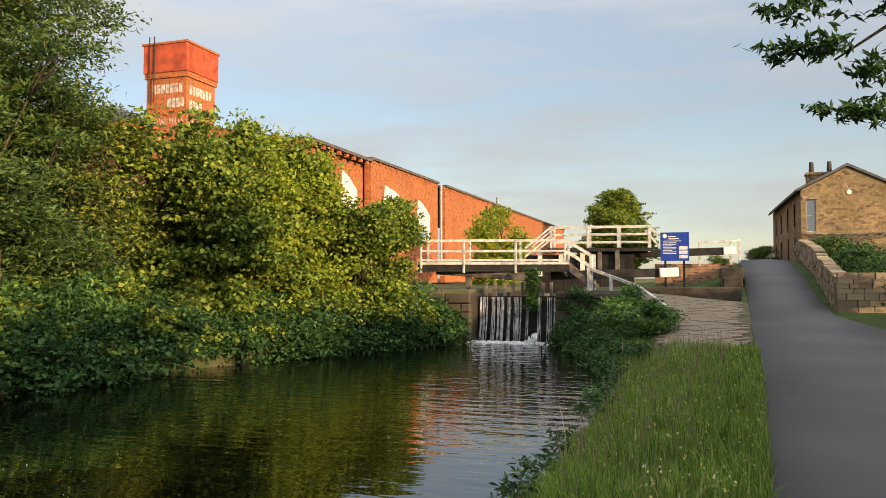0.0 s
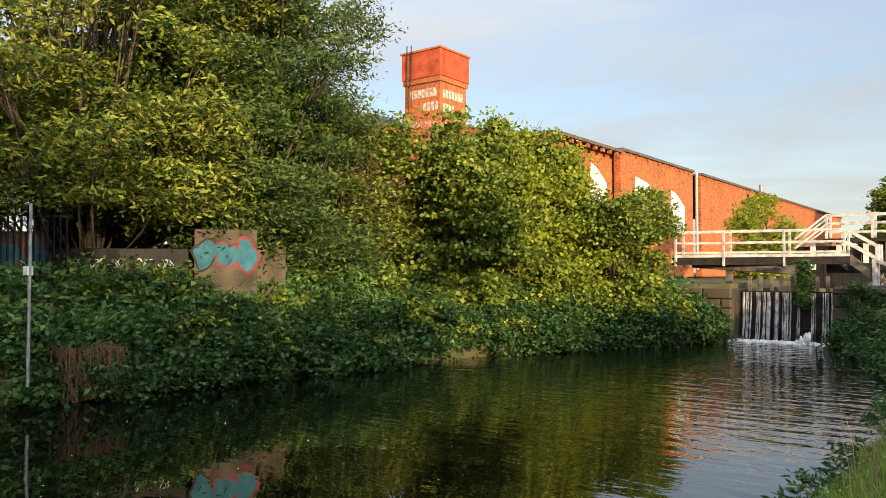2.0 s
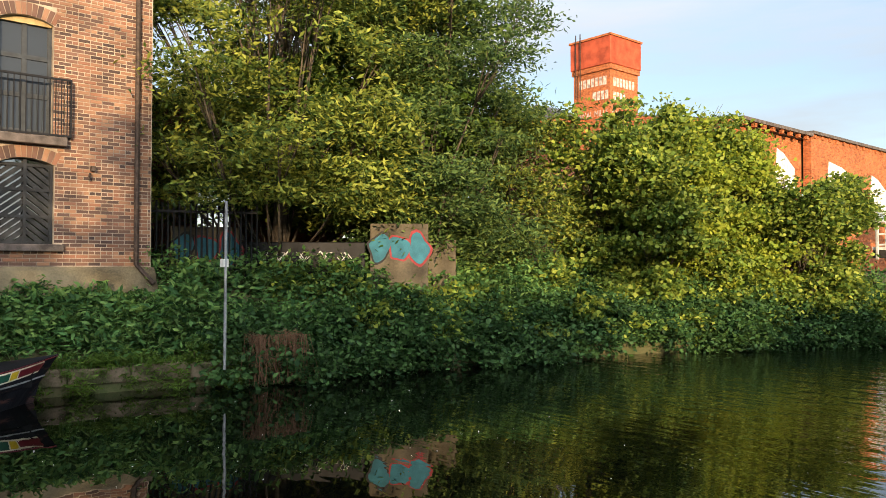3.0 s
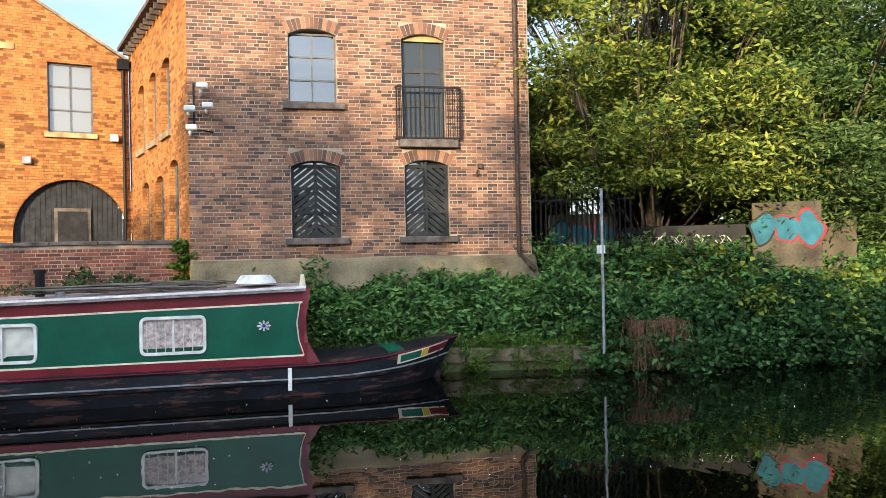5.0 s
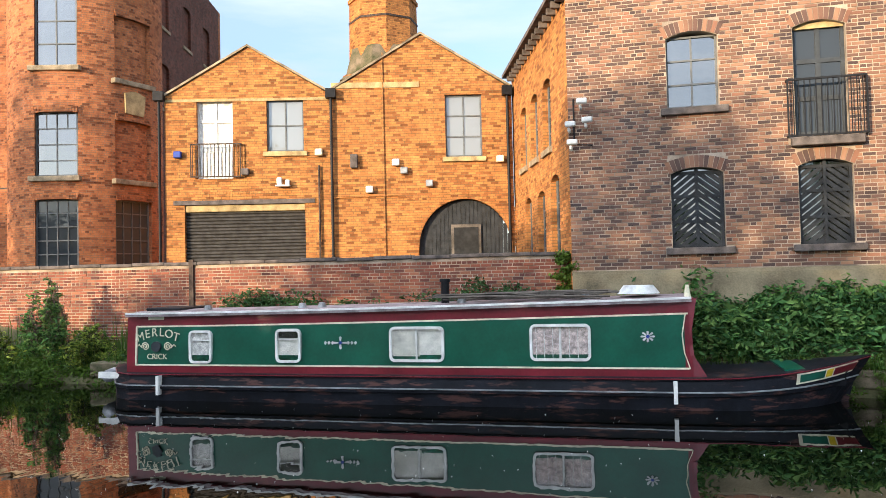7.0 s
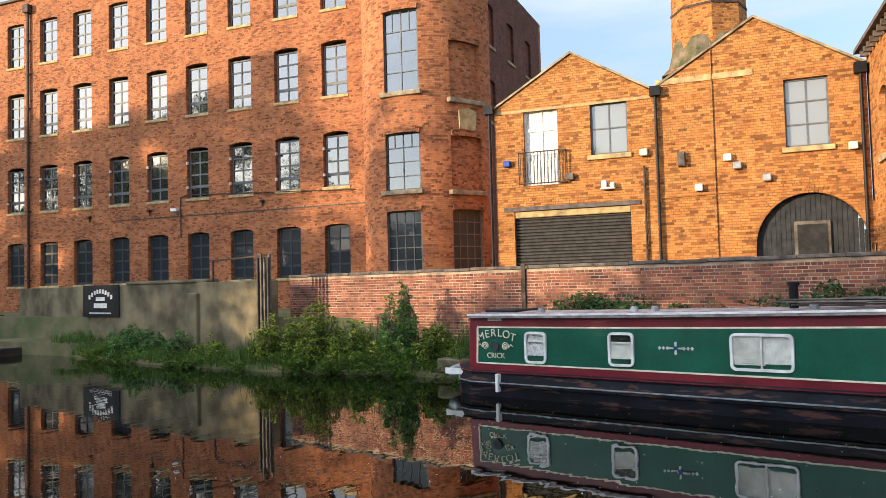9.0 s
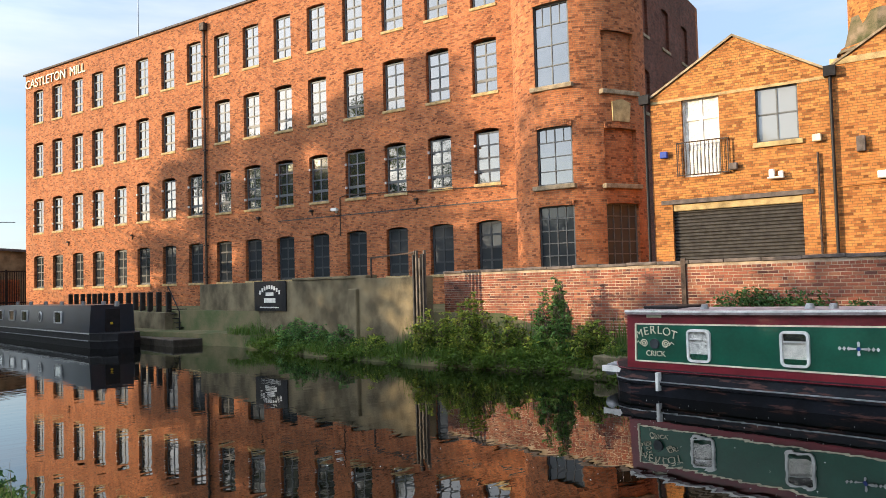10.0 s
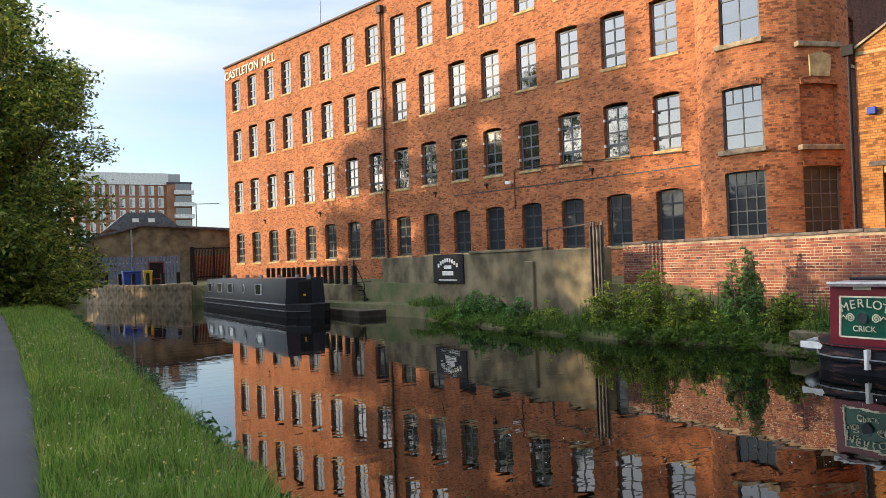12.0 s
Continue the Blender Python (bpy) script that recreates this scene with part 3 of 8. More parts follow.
def west_z(x, y):
    d = along(WEST, y) - x
    if y > 26.3:
        return 1.9
    if y < -52:
        return 1.25
    if y < -28:
        return 0.5 if d < 1.6 else 1.35
    if y < 0:
        if y < -9 and d > 2.5:
            return 1.35
        foot = float(np.interp(y, [-12, -9], [0.1, 0.35]))
        return foot + float(np.interp(y, [-28, -20, -18.5, -11, -9], [0.3, 0.3, 0.55, 0.75, 1.15])) * min(1, max(0, d) / 1.9)
    if y < 6:
        return 0.45 if d < 0.5 else 0.45 + 1.7 * min(1, (d - 0.5) / 1.7)
    return 0.3 + 2.0 * min(1, d / 3.5) + 0.3 * min(1, max(0, d - 3.5) / 6)


def ground_sheet():
    ys = sorted({-2500.0, -700, -300, -160, -110, -90, *np.arange(-80, 70, 0.5).tolist(), 80, 100, 140, 220, 400, 900, 2500})
    west_off = [2500, 700, 250, 100, 50, 25, 14, 9, 6, 4.5, 3.5, 2.8, 2.2, 1.7, 1.6, 1.2, 0.8, 0.51, 0.49, 0.25, 0.08, 0]
    east_off = [0, 0.1, 0.25, 0.45, 0.7, 1.0, 1.35, 1.7, 2.1, 2.6, 3.3, 4.2, 5.5, 7.5, 10, 15, 25, 50, 100, 250, 700, 2500]
    v, f = [], []
    for y in ys:
        yy = max(-80.0, min(60.0, y))
        w, e = along(WEST, yy), along(EAST, yy)
        row = [(w - o, y, west_z(w - o, yy) + 0.05 * noise.noise((w - o, y, 3.1))) for o in west_off]
        row += [(w, y, -1.0), (e, y, -1.0)]
        row += [(e + o, y, east_z(e + o, yy) + (0.04 * noise.noise((e + o, y, 0)) if not path_x(yy) - 0.3 < e + o < path_x(yy) + 3.2 else -0.05)) for o in east_off]
        v.append(row)
    k = len(v[0])
    flat = [p for row in v for p in row]
    for j in range(len(ys) - 1):
        for i in range(k - 1):
            f.append((j * k + i, j * k + i + 1, (j + 1) * k + i + 1, (j + 1) * k + i))
    me = bpy.data.meshes.new("ground")
    me.from_pydata(flat, [], f)
    me.materials.append(TURF)
    me.materials.append(EARTH)
    nw = len(west_off) + 1
    for j, p in enumerate(me.polygons):
        p.material_index = 1 if j % (k - 1) < nw else 0
        p.use_smooth = True
    return tagged(new("ground", me), "earth and turf banks along the canal", "ground", kind="structure")


ground_sheet()
wsh = Shape()
wsh.face([(-40, -130, 0), (120, -130, 0), (120, 27.6, 0), (-40, 27.6, 0)])
tagged(part("water", wsh, WATER), "still dark canal water with ripples below the lock", "water", kind="structure")

# towpath, a tarmac strip
tp = Shape()
ys = np.arange(-60, 62, 1.0)
rows_ = []
for y in ys:
    x0, z = path_x(y), path_z(y)
    wob = 0.05 * noise.noise((y * 0.9, 1.7, 0))
    wid = 2.4 + (2.2 * max(0, 1 - abs(y - 17) / 9))
    rows_.append([(x0 + wob, y, z - 0.06), (x0 + wob, y, z + 0.005), (x0 + wid * 0.5, y, z + 0.03), (x0 + wid + 0.05 * noise.noise((y, 9, 2)), y, z), (x0 + wid, y, z - 0.08)])
for a, b in zip(rows_, rows_[1:]):
    for i in range(4):
        tp.face([a[i], a[i + 1], b[i + 1], b[i]])
tagged(part("towpath", tp, TARMAC, smooth=True), "grey tarmac towpath climbing past the lock", "path", kind="structure")


# ---- the mill ----
MF = facade(14.63, -30.02)
mill = thing("mill_building", "four-storey red brick textile mill with rows of tall windows", "mill", MF)
COLS = [-56.4, -53.85, -51.25, -48.8, -46.2, -43.75, -41.1, -38.55, -36.0, -33.5, -30.95, -28.4, -25.85, -23.25, -20.6, -18.0]
ROWS = [(2.72, 5.12), (6.8, 9.33), (10.97, 13.5), (15.0, 17.45)]
ML, MR, MTOP, MBASE = -58.2, -13.0, 18.75, 1.0
holes = []
for c in COLS:
    for k, (z0, z1) in enumerate(ROWS):
        holes.append((c - 0.66, c + 0.66, z0, z1, 0.1 if k < 2 else 0.06))
part("front_wall", wall_shape(ML, MR, MBASE, MTOP, holes, 0.45), MILL_BRICK, mill)
part("end_wall", Shape().box(ML, ML + 0.45, 0.45, 17, MBASE, MTOP), MILL_BRICK, mill)
# north end faces away from the sun; its shade is in the brick colour
north_holes = []
for y in (3.5, 7.0, 10.5, 14.0):
    for z0 in (10.6, 14.6):
        north_holes.append((y - 0.6, y + 0.6, z0, z0 + 2.2, 0.1))
nm = Matrix.Translation((MR, 0.45, 0)) @ pose(0, 0, 0, 0, 0, 90)
part("north_wall", wall_shape(0, 16.5, MBASE, MTOP, north_holes, 0.45), SHADED_BRICK, mill, m=nm)
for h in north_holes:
    part("blocked_window", Shape().box(h[0], h[1], 0.14, 0.3, h[2], h[3]), SHADED_BRICK, mill, "bricked-up window", m=nm)
    part("sill", Shape().box(h[0] - 0.1, h[1] + 0.1, -0.06, 0.1, h[2] - 0.15, h[2]), STONE, mill, m=nm)
part("back_wall", Shape().box(ML, MR, 17, 17.4, MBASE, MTOP), MILL_BRICK, mill)
part("roof", Shape().box(ML, MR, 0.5, 17, MTOP - 0.5, MTOP - 0.2), SLATE, mill)
part("inner_wall", Shape().box(ML + 0.5, MR - 0.5, 3.5, 3.6, MBASE, MTOP - 0.6), ROOM_SHADE, mill)
part("parapet_coping", Shape().box(ML - 0.12, MR, -0.14, 0.5, MTOP, MTOP + 0.14), COPING, mill, "dark stone coping along the parapet", bevel=0.02)
for z in (5.95,):
    part("string_course", Shape().box(-31.5, MR, -0.02, 0.0, z, z + 0.04), DARKFRAME, mill)
fr, gl = window_meshes(1.24, 2.36, 2, 4, 0.07, 0.07, heavy=(1,))
fm, gm = fr.mesh("window"), gl.mesh("pane")
fm.materials.append(GREYFRAME), gm.materials.append(GLASS)
frd, gld = window_meshes(1.24, 2.32, 2, 4, 0.1, 0.09)
fmd, gmd = frd.mesh("window"), gld.mesh("pane")
fmd.materials.append(DARKFRAME), gmd.materials.append(DULL_GLASS)
smesh = Shape().box(-0.1, 1.34, -0.22, 0.03, -0.14, -0.0).mesh("sill", bevel=0.012)
smesh.materials.append(SANDSTONE)
amesh = arch_shape(-0.02, 1.34, 2.45, 0.1, 0.23).mesh("brick_arch")
amesh.materials.append(MILL_BRICK)
for c in COLS:
    for k, (z0, z1) in enumerate(ROWS):
        w = add_window(mill, pose(c - 0.62, 0.17, z0 + 0.01), fmd if k == 0 else fm, gmd if k == 0 else gm, DARKFRAME if k == 0 else GREYFRAME, sill=smesh)
        if k == 1:
            for zz in (0.5, 1.7):
                part("hinge_lug", Shape().box(-0.02, 0.06, -0.24, -0.14, zz, zz + 0.12), WHITE, w)
# downpipe with hopper head
pp = Shape().tube([(-37.45, -0.12, 2.0), (-37.45, -0.12, 18.0)], 0.075, 8)
pp.box(-37.65, -37.25, -0.3, 0.0, 17.9, 18.35)
for z in np.arange(3, 18, 1.9):
    pp.box(-37.56, -37.34, -0.22, 0.0, z, z + 0.08)
part("downpipe", pp, IRON, mill, "rusted iron downpipe")
# lamps and small iron fixings on the wall
for s, z in ((-33.0, 6.2), (-28.9, 6.3), (-22.0, 6.35), (-44.9, 5.9), (-52.4, 5.85)):
    part("wall_fixing", Shape().box(s - 0.1, s + 0.1, -0.16, 0, z, z + 0.12).box(s - 0.03, s + 0.03, -0.06, 0, z - 0.2, z), IRON, mill, bevel=0.02)
cable = Shape().tube([(-26.9, -0.04, 4.9), (-26.9, -0.04, 6.9), (-26.5, -0.04, 7.0), (-17, -0.04, 6.6)], 0.025, 6)
part("cable", cable, IRON, mill)
part("wall_camera", Shape().box(-27.35, -26.95, -0.3, -0.1, 6.2, 6.36).box(-27.2, -27.1, -0.1, 0, 6.1, 6.3), WHITE, mill, "white security camera", bevel=0.02)
for word, at in (("CASTLETON", -55.35), ("MILL", -51.15)):
    part("painted_lettering", text_shape(word, 1.0, 0.03), CREAM, mill, "cream letters " + word + " on the brickwork", m=pose(at, -0.05, 17.72, 90) @ Matrix.Diagonal((0.98, 0.92, 1, 1)))
part("flagpole", Shape().tube([(-48.5, 3.0, 18.2), (-48.5, 3.0, 25.0)], 0.05, 6, 0.02), STEEL, mill)

# round stair tower in front of its corner
TC = Vector((-24.08, -19.33))
TR, TZ = 2.58, 19.2
view = math.atan2(-TC.y, -TC.x)


def tower_wall():
    sh = Shape()
    n = 48
    zc = sorted({1.0, TZ, *(z for h in TOWER_WINDOWS for z in h[2:4])})
    angs = sorted({*(2 * math.pi * i / n for i in range(n + 1)), *(a for h in TOWER_WINDOWS for a in h[:2])})
    for a0, a1 in zip(angs, angs[1:]):
        for z0, z1 in zip(zc, zc[1:]):
            am, zm = (a0 + a1) / 2, (z0 + z1) / 2
            hole = any(h[0] < am < h[1] and h[2] < zm < h[3] for h in TOWER_WINDOWS)
            r = TR - 0.16 if hole else TR
            if hole and [h for h in TOWER_WINDOWS if h[0] < am < h[1] and h[2] < zm < h[3]][0][4] == "open":
                continue
            p = [(TC.x + r * math.cos(a), TC.y + r * math.sin(a)) for a in (a0, a1)]
            sh.face([(*p[0], z0), (*p[1], z0), (*p[1], z1), (*p[0], z1)], [(a0 * TR, z0), (a1 * TR, z0), (a1 * TR, z1), (a0 * TR, z1)])
    for h in TOWER_WINDOWS:
        for a in h[:2]:
            sh.face([(TC.x + r * math.cos(a), TC.y + r * math.sin(a), z) for r, z in ((TR, h[2]), (TR - 0.35, h[2]), (TR - 0.35, h[3]), (TR, h[3]))])
        for z in h[2:4]:
            sh.face([(TC.x + r * math.cos(a), TC.y + r * math.sin(a), z) for r, a in ((TR, h[0]), (TR, h[1]), (TR - 0.35, h[1]), (TR - 0.35, h[0]))])
    return sh


A0 = view - 0.41
A1 = view + 0.62
half = 0.29
TOWER_WINDOWS = []
for z0, z1 in ((2.75, 5.03), (5.8, 7.95), (9.5, 12.6)):
    TOWER_WINDOWS.append((A0 - half, A0 + half, z0, z1, "open"))
TOWER_WINDOWS.append((A1 - half, A1 + half, 2.75, 5.05, "open"))
for z0, z1 in ((5.75, 7.8), (9.2, 11.4)):
    TOWER_WINDOWS.append((A1 - half, A1 + half, z0, z1, "blind"))
tower = thing("stair_tower", "rounded red brick stair tower on the corner of the mill", "tower")
part("round_wall", tower_wall(), MILL_BRICK, tower)
part("roof", Shape().tube([(TC.x, TC.y, TZ - 0.05), (TC.x, TC.y, TZ + 0.15)], TR + 0.15, 40), COPING, tower)
part("core", Shape().tube([(TC.x, TC.y, 1.0), (TC.x, TC.y, TZ - 0.1)], TR - 1.4, 16), ROOM_SHADE, tower)
part("link_wall", Shape().box(-14.8, -12.4, -3.2, 0.0, 1, TZ - 0.2), MILL_BRICK, tower, m=MF)
for h in TOWER_WINDOWS:
    am = (h[0] + h[1]) / 2
    p = TC + Vector((math.cos(am), math.sin(am))) * (TR - 0.20)
    base = Matrix.Translation((p.x, p.y, h[2])) @ pose(0, 0, 0, 0, 0, math.degrees(am) + 90)
    sl = Shape().box(-0.85, 0.85, -0.26, 0.1, -0.17, 0)
    part("sill", sl, STONE, tower, m=base, bevel=0.015)
    part("brick_arch", arch_shape(-0.74, 0.74, h[3] - h[2] + 0.02, 0.06, 0.22), MILL_BRICK, tower, m=base @ pose(0, -0.16, 0))
    if h[4] == "open":
        rows_n = 5
        wh_ = h[3] - h[2]
        f2, _ = window_meshes(1.4, wh_, 1, 1, 0.05, 0.03)
        _, g2 = window_meshes(1.4, wh_, 2, 4, 0.05, 0.03)
        paint = GREYFRAME if h[2] < 4 else GREYFRAME
        w = part("window", f2, paint, tower, m=base @ pose(-0.7, 0, 0))
        part("pane", g2, DULL_GLASS if h[2] < 4 else GLASS, w)
        nc, nr_ = (4, rows_n) if h[2] < 4 else (2, 4)
        for i in range(1, nc):
            part("glazing_bar", Shape().box(1.4 * i / nc - 0.018, 1.4 * i / nc + 0.018, 0.008, 0.05, 0.04, wh_ - 0.04), paint, w)
        for i in range(1, nr_):
            part("glazing_bar", Shape().box(0.04, 1.36, 0.005, 0.046, wh_ * i / nr_ - 0.018, wh_ * i / nr_ + 0.018), paint, w)
        if h[2] > 4:
            for i in (1, 3):
                part("glazing_bar", Shape().box(0.35 * i - 0.015, 0.35 * i + 0.015, 0.012, 0.05, wh_ * 0.75, wh_ - 0.04), paint, w)
part("stone_patch", Shape().prism([(-0.4, -0.4), (0.35, -0.42), (0.42, 0.3), (0, 0.42), (-0.42, 0.3)], -0.03, 0.05), SANDSTONE, tower, "pale stone patch", m=Matrix.Translation((TC.x + TR * math.cos(A1), TC.y + TR * math.sin(A1), 8.45)) @ pose(0, 0, 0, 0, 0, math.degrees(A1) + 90))

# ---- twin gabled workshop ----
GF = facade(15.19, -23.2)
shop = thing("gabled_workshop", "twin-gabled orange brick workshop with a roller door and an arched doorway", "workshop", GF)
GB = 1.3
h1 = [(-6.9, -5.82, 5.27, 7.65, 0.04), (-4.81, -3.7, 6.05, 7.66, 0.0), (-7.28, -3.69, GB, 4.49, 0.0)]
part("garage_gable", wall_shape(-7.85, -2.86, GB, 7.75, h1, 0.35, gable=1.5), GABLE_BRICK, shop)
h2 = [(0.57, 1.68, 5.79, 7.69, 0.0), (-0.3, 2.52, GB, 4.52, 0.0)]
g2w = wall_shape(-2.86, 2.6, GB, 7.85, h2, 0.35, gable=1.7)
k = 24
arc = [(1.11 - 1.41 * math.cos(math.pi * i / k), 3.05 + 1.47 * math.sin(math.pi * i / k)) for i in range(k + 1)]
for p, q in zip(arc, arc[1:]):
    g2w.face([(p[0], 0, p[1]), (q[0], 0, q[1]), (q[0], 0, 4.52), (p[0], 0, 4.52)])
    g2w.face([(p[0], 0, p[1]), (p[0], 0.3, p[1]), (q[0], 0.3, q[1]), (q[0], 0, q[1])])
part("arch_gable", g2w, GABLE_BRICK, shop)
vou = Shape()
for ring in (0, 1):
    r0, r1 = 1.44 + ring * 0.24, 1.66 + ring * 0.24
    nb = 44 + ring * 6
    for i in range(nb):
        t0, t1 = math.pi * (i + 0.06) / nb, math.pi * (i + 0.94) / nb
        vou.prism([(1.11 - r * math.cos(t), 3.05 + (r + 0.03) * math.sin(t)) for r, t in ((r0, t0), (r0, t1), (r1, t1), (r1, t0))], -0.012, 0.02)
part("brick_arch", vou, GABLE_BRICK, shop)
for (a, b, z, pk) in ((-7.85, -2.86, 7.75, 9.25), (-2.86, 2.6, 7.85, 9.55)):
    mid = (a + b) / 2
    cop = Shape()
    cop.prism([(a - 0.05, z), (mid, pk), (b + 0.05, z), (b + 0.05, z + 0.07), (mid, pk + 0.07), (a - 0.05, z + 0.07)], -0.06, 0.4)
    part("verge_coping", cop, STONE, shop)
    rf = Shape().prism([(a, z - 0.1), (mid, pk - 0.05), (b, z - 0.1), (b, z - 0.2), (mid, pk - 0.2), (a, z - 0.2)], 0.35, 6.5)
    part("roof", rf, SLATE, shop)
part("back_wall", Shape().box(-7.85, 2.6, 6.5, 6.8, GB, 8.0), GABLE_BRICK, shop)
part("side_wall", Shape().box(-7.85, -7.5, 0.35, 6.5, GB, 7.7), GABLE_BRICK, shop)
part("inner_wall", Shape().box(-7.5, 2.5, 2.5, 2.6, GB, 7.6), ROOM_SHADE, shop)
# french window, square windows, roller door, plank doors
fw, gw = window_meshes(1.08, 2.38, 2, 1, 0.06, 0.09)
fw.box(0.06, 1.02, 0.0, 0.06, 1.7, 1.78).box(0.08, 0.46, 0.005, 0.05, 0.08, 0.8).box(0.62, 1.0, 0.005, 0.05, 0.08, 0.8)
w = part("french_window", fw, WHITE, shop, "pale double door with a fanlight", m=pose(-6.9, 0.12, 5.27))
# pale opaque pane stands in for sun reflected in the glass
part("pane", gw, CURTAIN_GLARE, w)
rail = Shape()
rail.bar((-7.05, -0.12, 6.3), (-5.58, -0.12, 6.3), 0.035).bar((-7.05, -0.12, 5.32), (-5.58, -0.12, 5.32), 0.035)
rail.bar((-7.05, -0.12, 5.3), (-7.05, -0.12, 6.3), 0.03).bar((-5.58, -0.12, 5.3), (-5.58, -0.12, 6.3), 0.03)
rail.bar((-7.05, -0.12, 6.3), (-7.05, 0, 6.3), 0.03).bar((-5.58, -0.12, 6.3), (-5.58, 0, 6.3), 0.03)
guard = part("window_guard", rail, IRON, shop, "iron guard rail")
for x in np.arange(-7.0, -5.6, 0.11):
    part("bar", Shape().bar((x, -0.12, 5.3), (x, -0.12, 6.3), 0.018), IRON, guard)
for a, z0, z1 in ((-4.81, 6.05, 7.66), (0.57, 5.79, 7.69)):
    f3, g3 = window_meshes(1.11, z1 - z0, 2, 3 if z0 < 6 else 2, 0.05, 0.04)
    w = part("window", f3, GREYFRAME, shop, m=pose(a, 0.1, z0))
    part("pane", g3, SKY_GLASS, w)
    part("sill", Shape().box(a - 0.1, a + 1.21, -0.08, 0.1, z0 - 0.14, z0), SANDSTONE, shop, bevel=0.01)
    part("lintel", Shape().box(a - 0.12, a + 1.23, -0.006, 0.05, z1, z1 + 0.22), GABLE_BRICK, shop)
rd = Shape()
z = GB
while z < 4.4:
    rd.prism([(0.16, z), (0.12, z + 0.03), (0.12, z + 0.07), (0.16, z + 0.1)], -7.28, -3.69, "x")
    z += 0.1
part("roller_door", rd, METALGREY, shop, "dark ribbed steel roller door")
# yellow stone colour stands in for low sun on the roller housing
part("roller_box", Shape().box(-7.28, -3.69, 0.03, 0.2, 4.28, 4.48), SANDSTONE, shop, "roller housing over the door, coloured as sunlit", bevel=0.02)
part("door_lintel", Shape().box(-7.6, -3.4, -0.05, 0.2, 4.49, 4.62), COPING, shop)
for x in np.arange(-7.55, -3.4, 0.085):
    part("brick", Shape().box(x, x + 0.073, -0.008, 0.05, 4.64, 4.86), GABLE_BRICK, shop)
pd = Shape()
for i in range(22):
    x0 = -0.28 + i * 0.1275
    xm = x0 + 0.064 - 1.11
    top = 3.05 + 1.44 * math.sqrt(max(0, 1 - (xm / 1.41) ** 2))
    pd.prism([(x0, GB), (x0 + 0.118, GB), (x0 + 0.118, top), (x0, top)], 0.16 + 0.01 * (i % 2), 0.22)
part("plank_door", pd, SHUTTER, shop, "arched slate-grey boarded doorway")
part("wicket_hatch", Shape().box(0.68, 1.58, 0.1, 0.17, 2.3, 3.75), TIMBER, shop)
# near-black panel stands in for the shade inside the hatch
part("hatch_recess", Shape().box(0.76, 1.5, 0.08, 0.1, 2.35, 3.66), ROOM_SHADE, shop)
part("stone_band", Shape().box(-2.86, -0.2, -0.03, 0.02, 7.93, 8.1).box(-7.85, -2.86, -0.008, 0.02, 7.6, 7.68), SANDSTONE, shop)
for s in (-7.98, -2.86, 2.45):
    dp = Shape().tube([(s, -0.1, GB), (s, -0.1, 7.7)], 0.045, 8)
    dp.box(s - 0.15, s + 0.15, -0.22, 0.02, 7.62, 7.9)
    part("downpipe", dp, BLACK, shop, "black iron downpipe with hopper head", bevel=0)
part("downpipe", Shape().tube([(-3.25, -0.07, GB), (-3.25, -0.07, 5.6)], 0.035, 6), IRON, shop)
for s, z, mt in ((-2.2, 5.5, COPING), (-0.95, 5.55, WHITE), (-0.7, 5.3, STEEL), (-1.75, 4.75, WHITE), (0.05, 4.9, STEEL), (2.2, 5.6, CREAM), (-3.25, 5.9, CREAM), (-7.45, 5.9, SIGNBLUE), (-5.45, 5.35, COPING)):
    part("wall_box", Shape().box(s - 0.11, s + 0.11, -0.16, 0, z, z + (0.42 if mt is COPING and s > -3 else 0.2)), mt, shop, bevel=0.02)
part("floodlight", Shape().box(-4.55, -4.1, -0.22, -0.05, 4.98, 5.03).box(-4.5, -4.35, -0.2, -0.08, 5.03, 5.25).box(-4.25, -4.12, -0.2, -0.08, 5.03, 5.18), WHITE, shop, "white lamps on a bracket", bevel=0.02)
part("cable", Shape().tube([(-2.8, -0.03, 4.62), (-0.9, -0.03, 4.66), (-0.4, -0.03, 4.5)], 0.02, 6).tube([(-1.3, -0.03, 2.6), (-1.3, -0.03, 9.0)], 0.02, 6), GABLE_BRICK, shop)

# chimney behind
CH = Vector((-31.6, -10.35))
chim = thing("mill_chimney", "octagonal brick mill chimney with iron bands", "chimney", pose(CH.x, CH.y, 0))
cs = Shape().tube([(0, 0, 1.3), (0, 0, 10.7)], 1.95, 8, 1.95)
part("base", cs, GABLE_BRICK, chim)
part("weathering", Shape().tube([(0, 0, 10.5), (0, 0, 10.8), (0, 0, 11.9)], 2.1, 8, 1.5), MOSSY, chim, "sloped stone weathering")
shaft = Shape()
for i in range(8):
    a0, a1 = 2 * math.pi * (i + 0.5) / 8, 2 * math.pi * (i + 1.5) / 8
    lo = [(1.5 * math.cos(a), 1.5 * math.sin(a), 11.5) for a in (a0, a1)]
    hi = [(1.15 * math.cos(a), 1.15 * math.sin(a), 36) for a in (a0, a1)]
    shaft.face([lo[0], lo[1], hi[1], hi[0]], [(i * 1.35, 15), (i * 1.35 + 1.35, 15), (i * 1.35 + 1.35, 40), (i * 1.35, 40)])
part("shaft", shaft, GABLE_BRICK, chim)
for z in (13.1, 14.9, 17, 20):
    r = 1.5 - 0.0143 * (z - 11.5)
    part("iron_band", Shape().tube([(0, 0, z), (0, 0, z + 0.09)], r + 0.03, 8), IRON, chim, m=pose(0, 0, 0, 0, 0, 22.5))
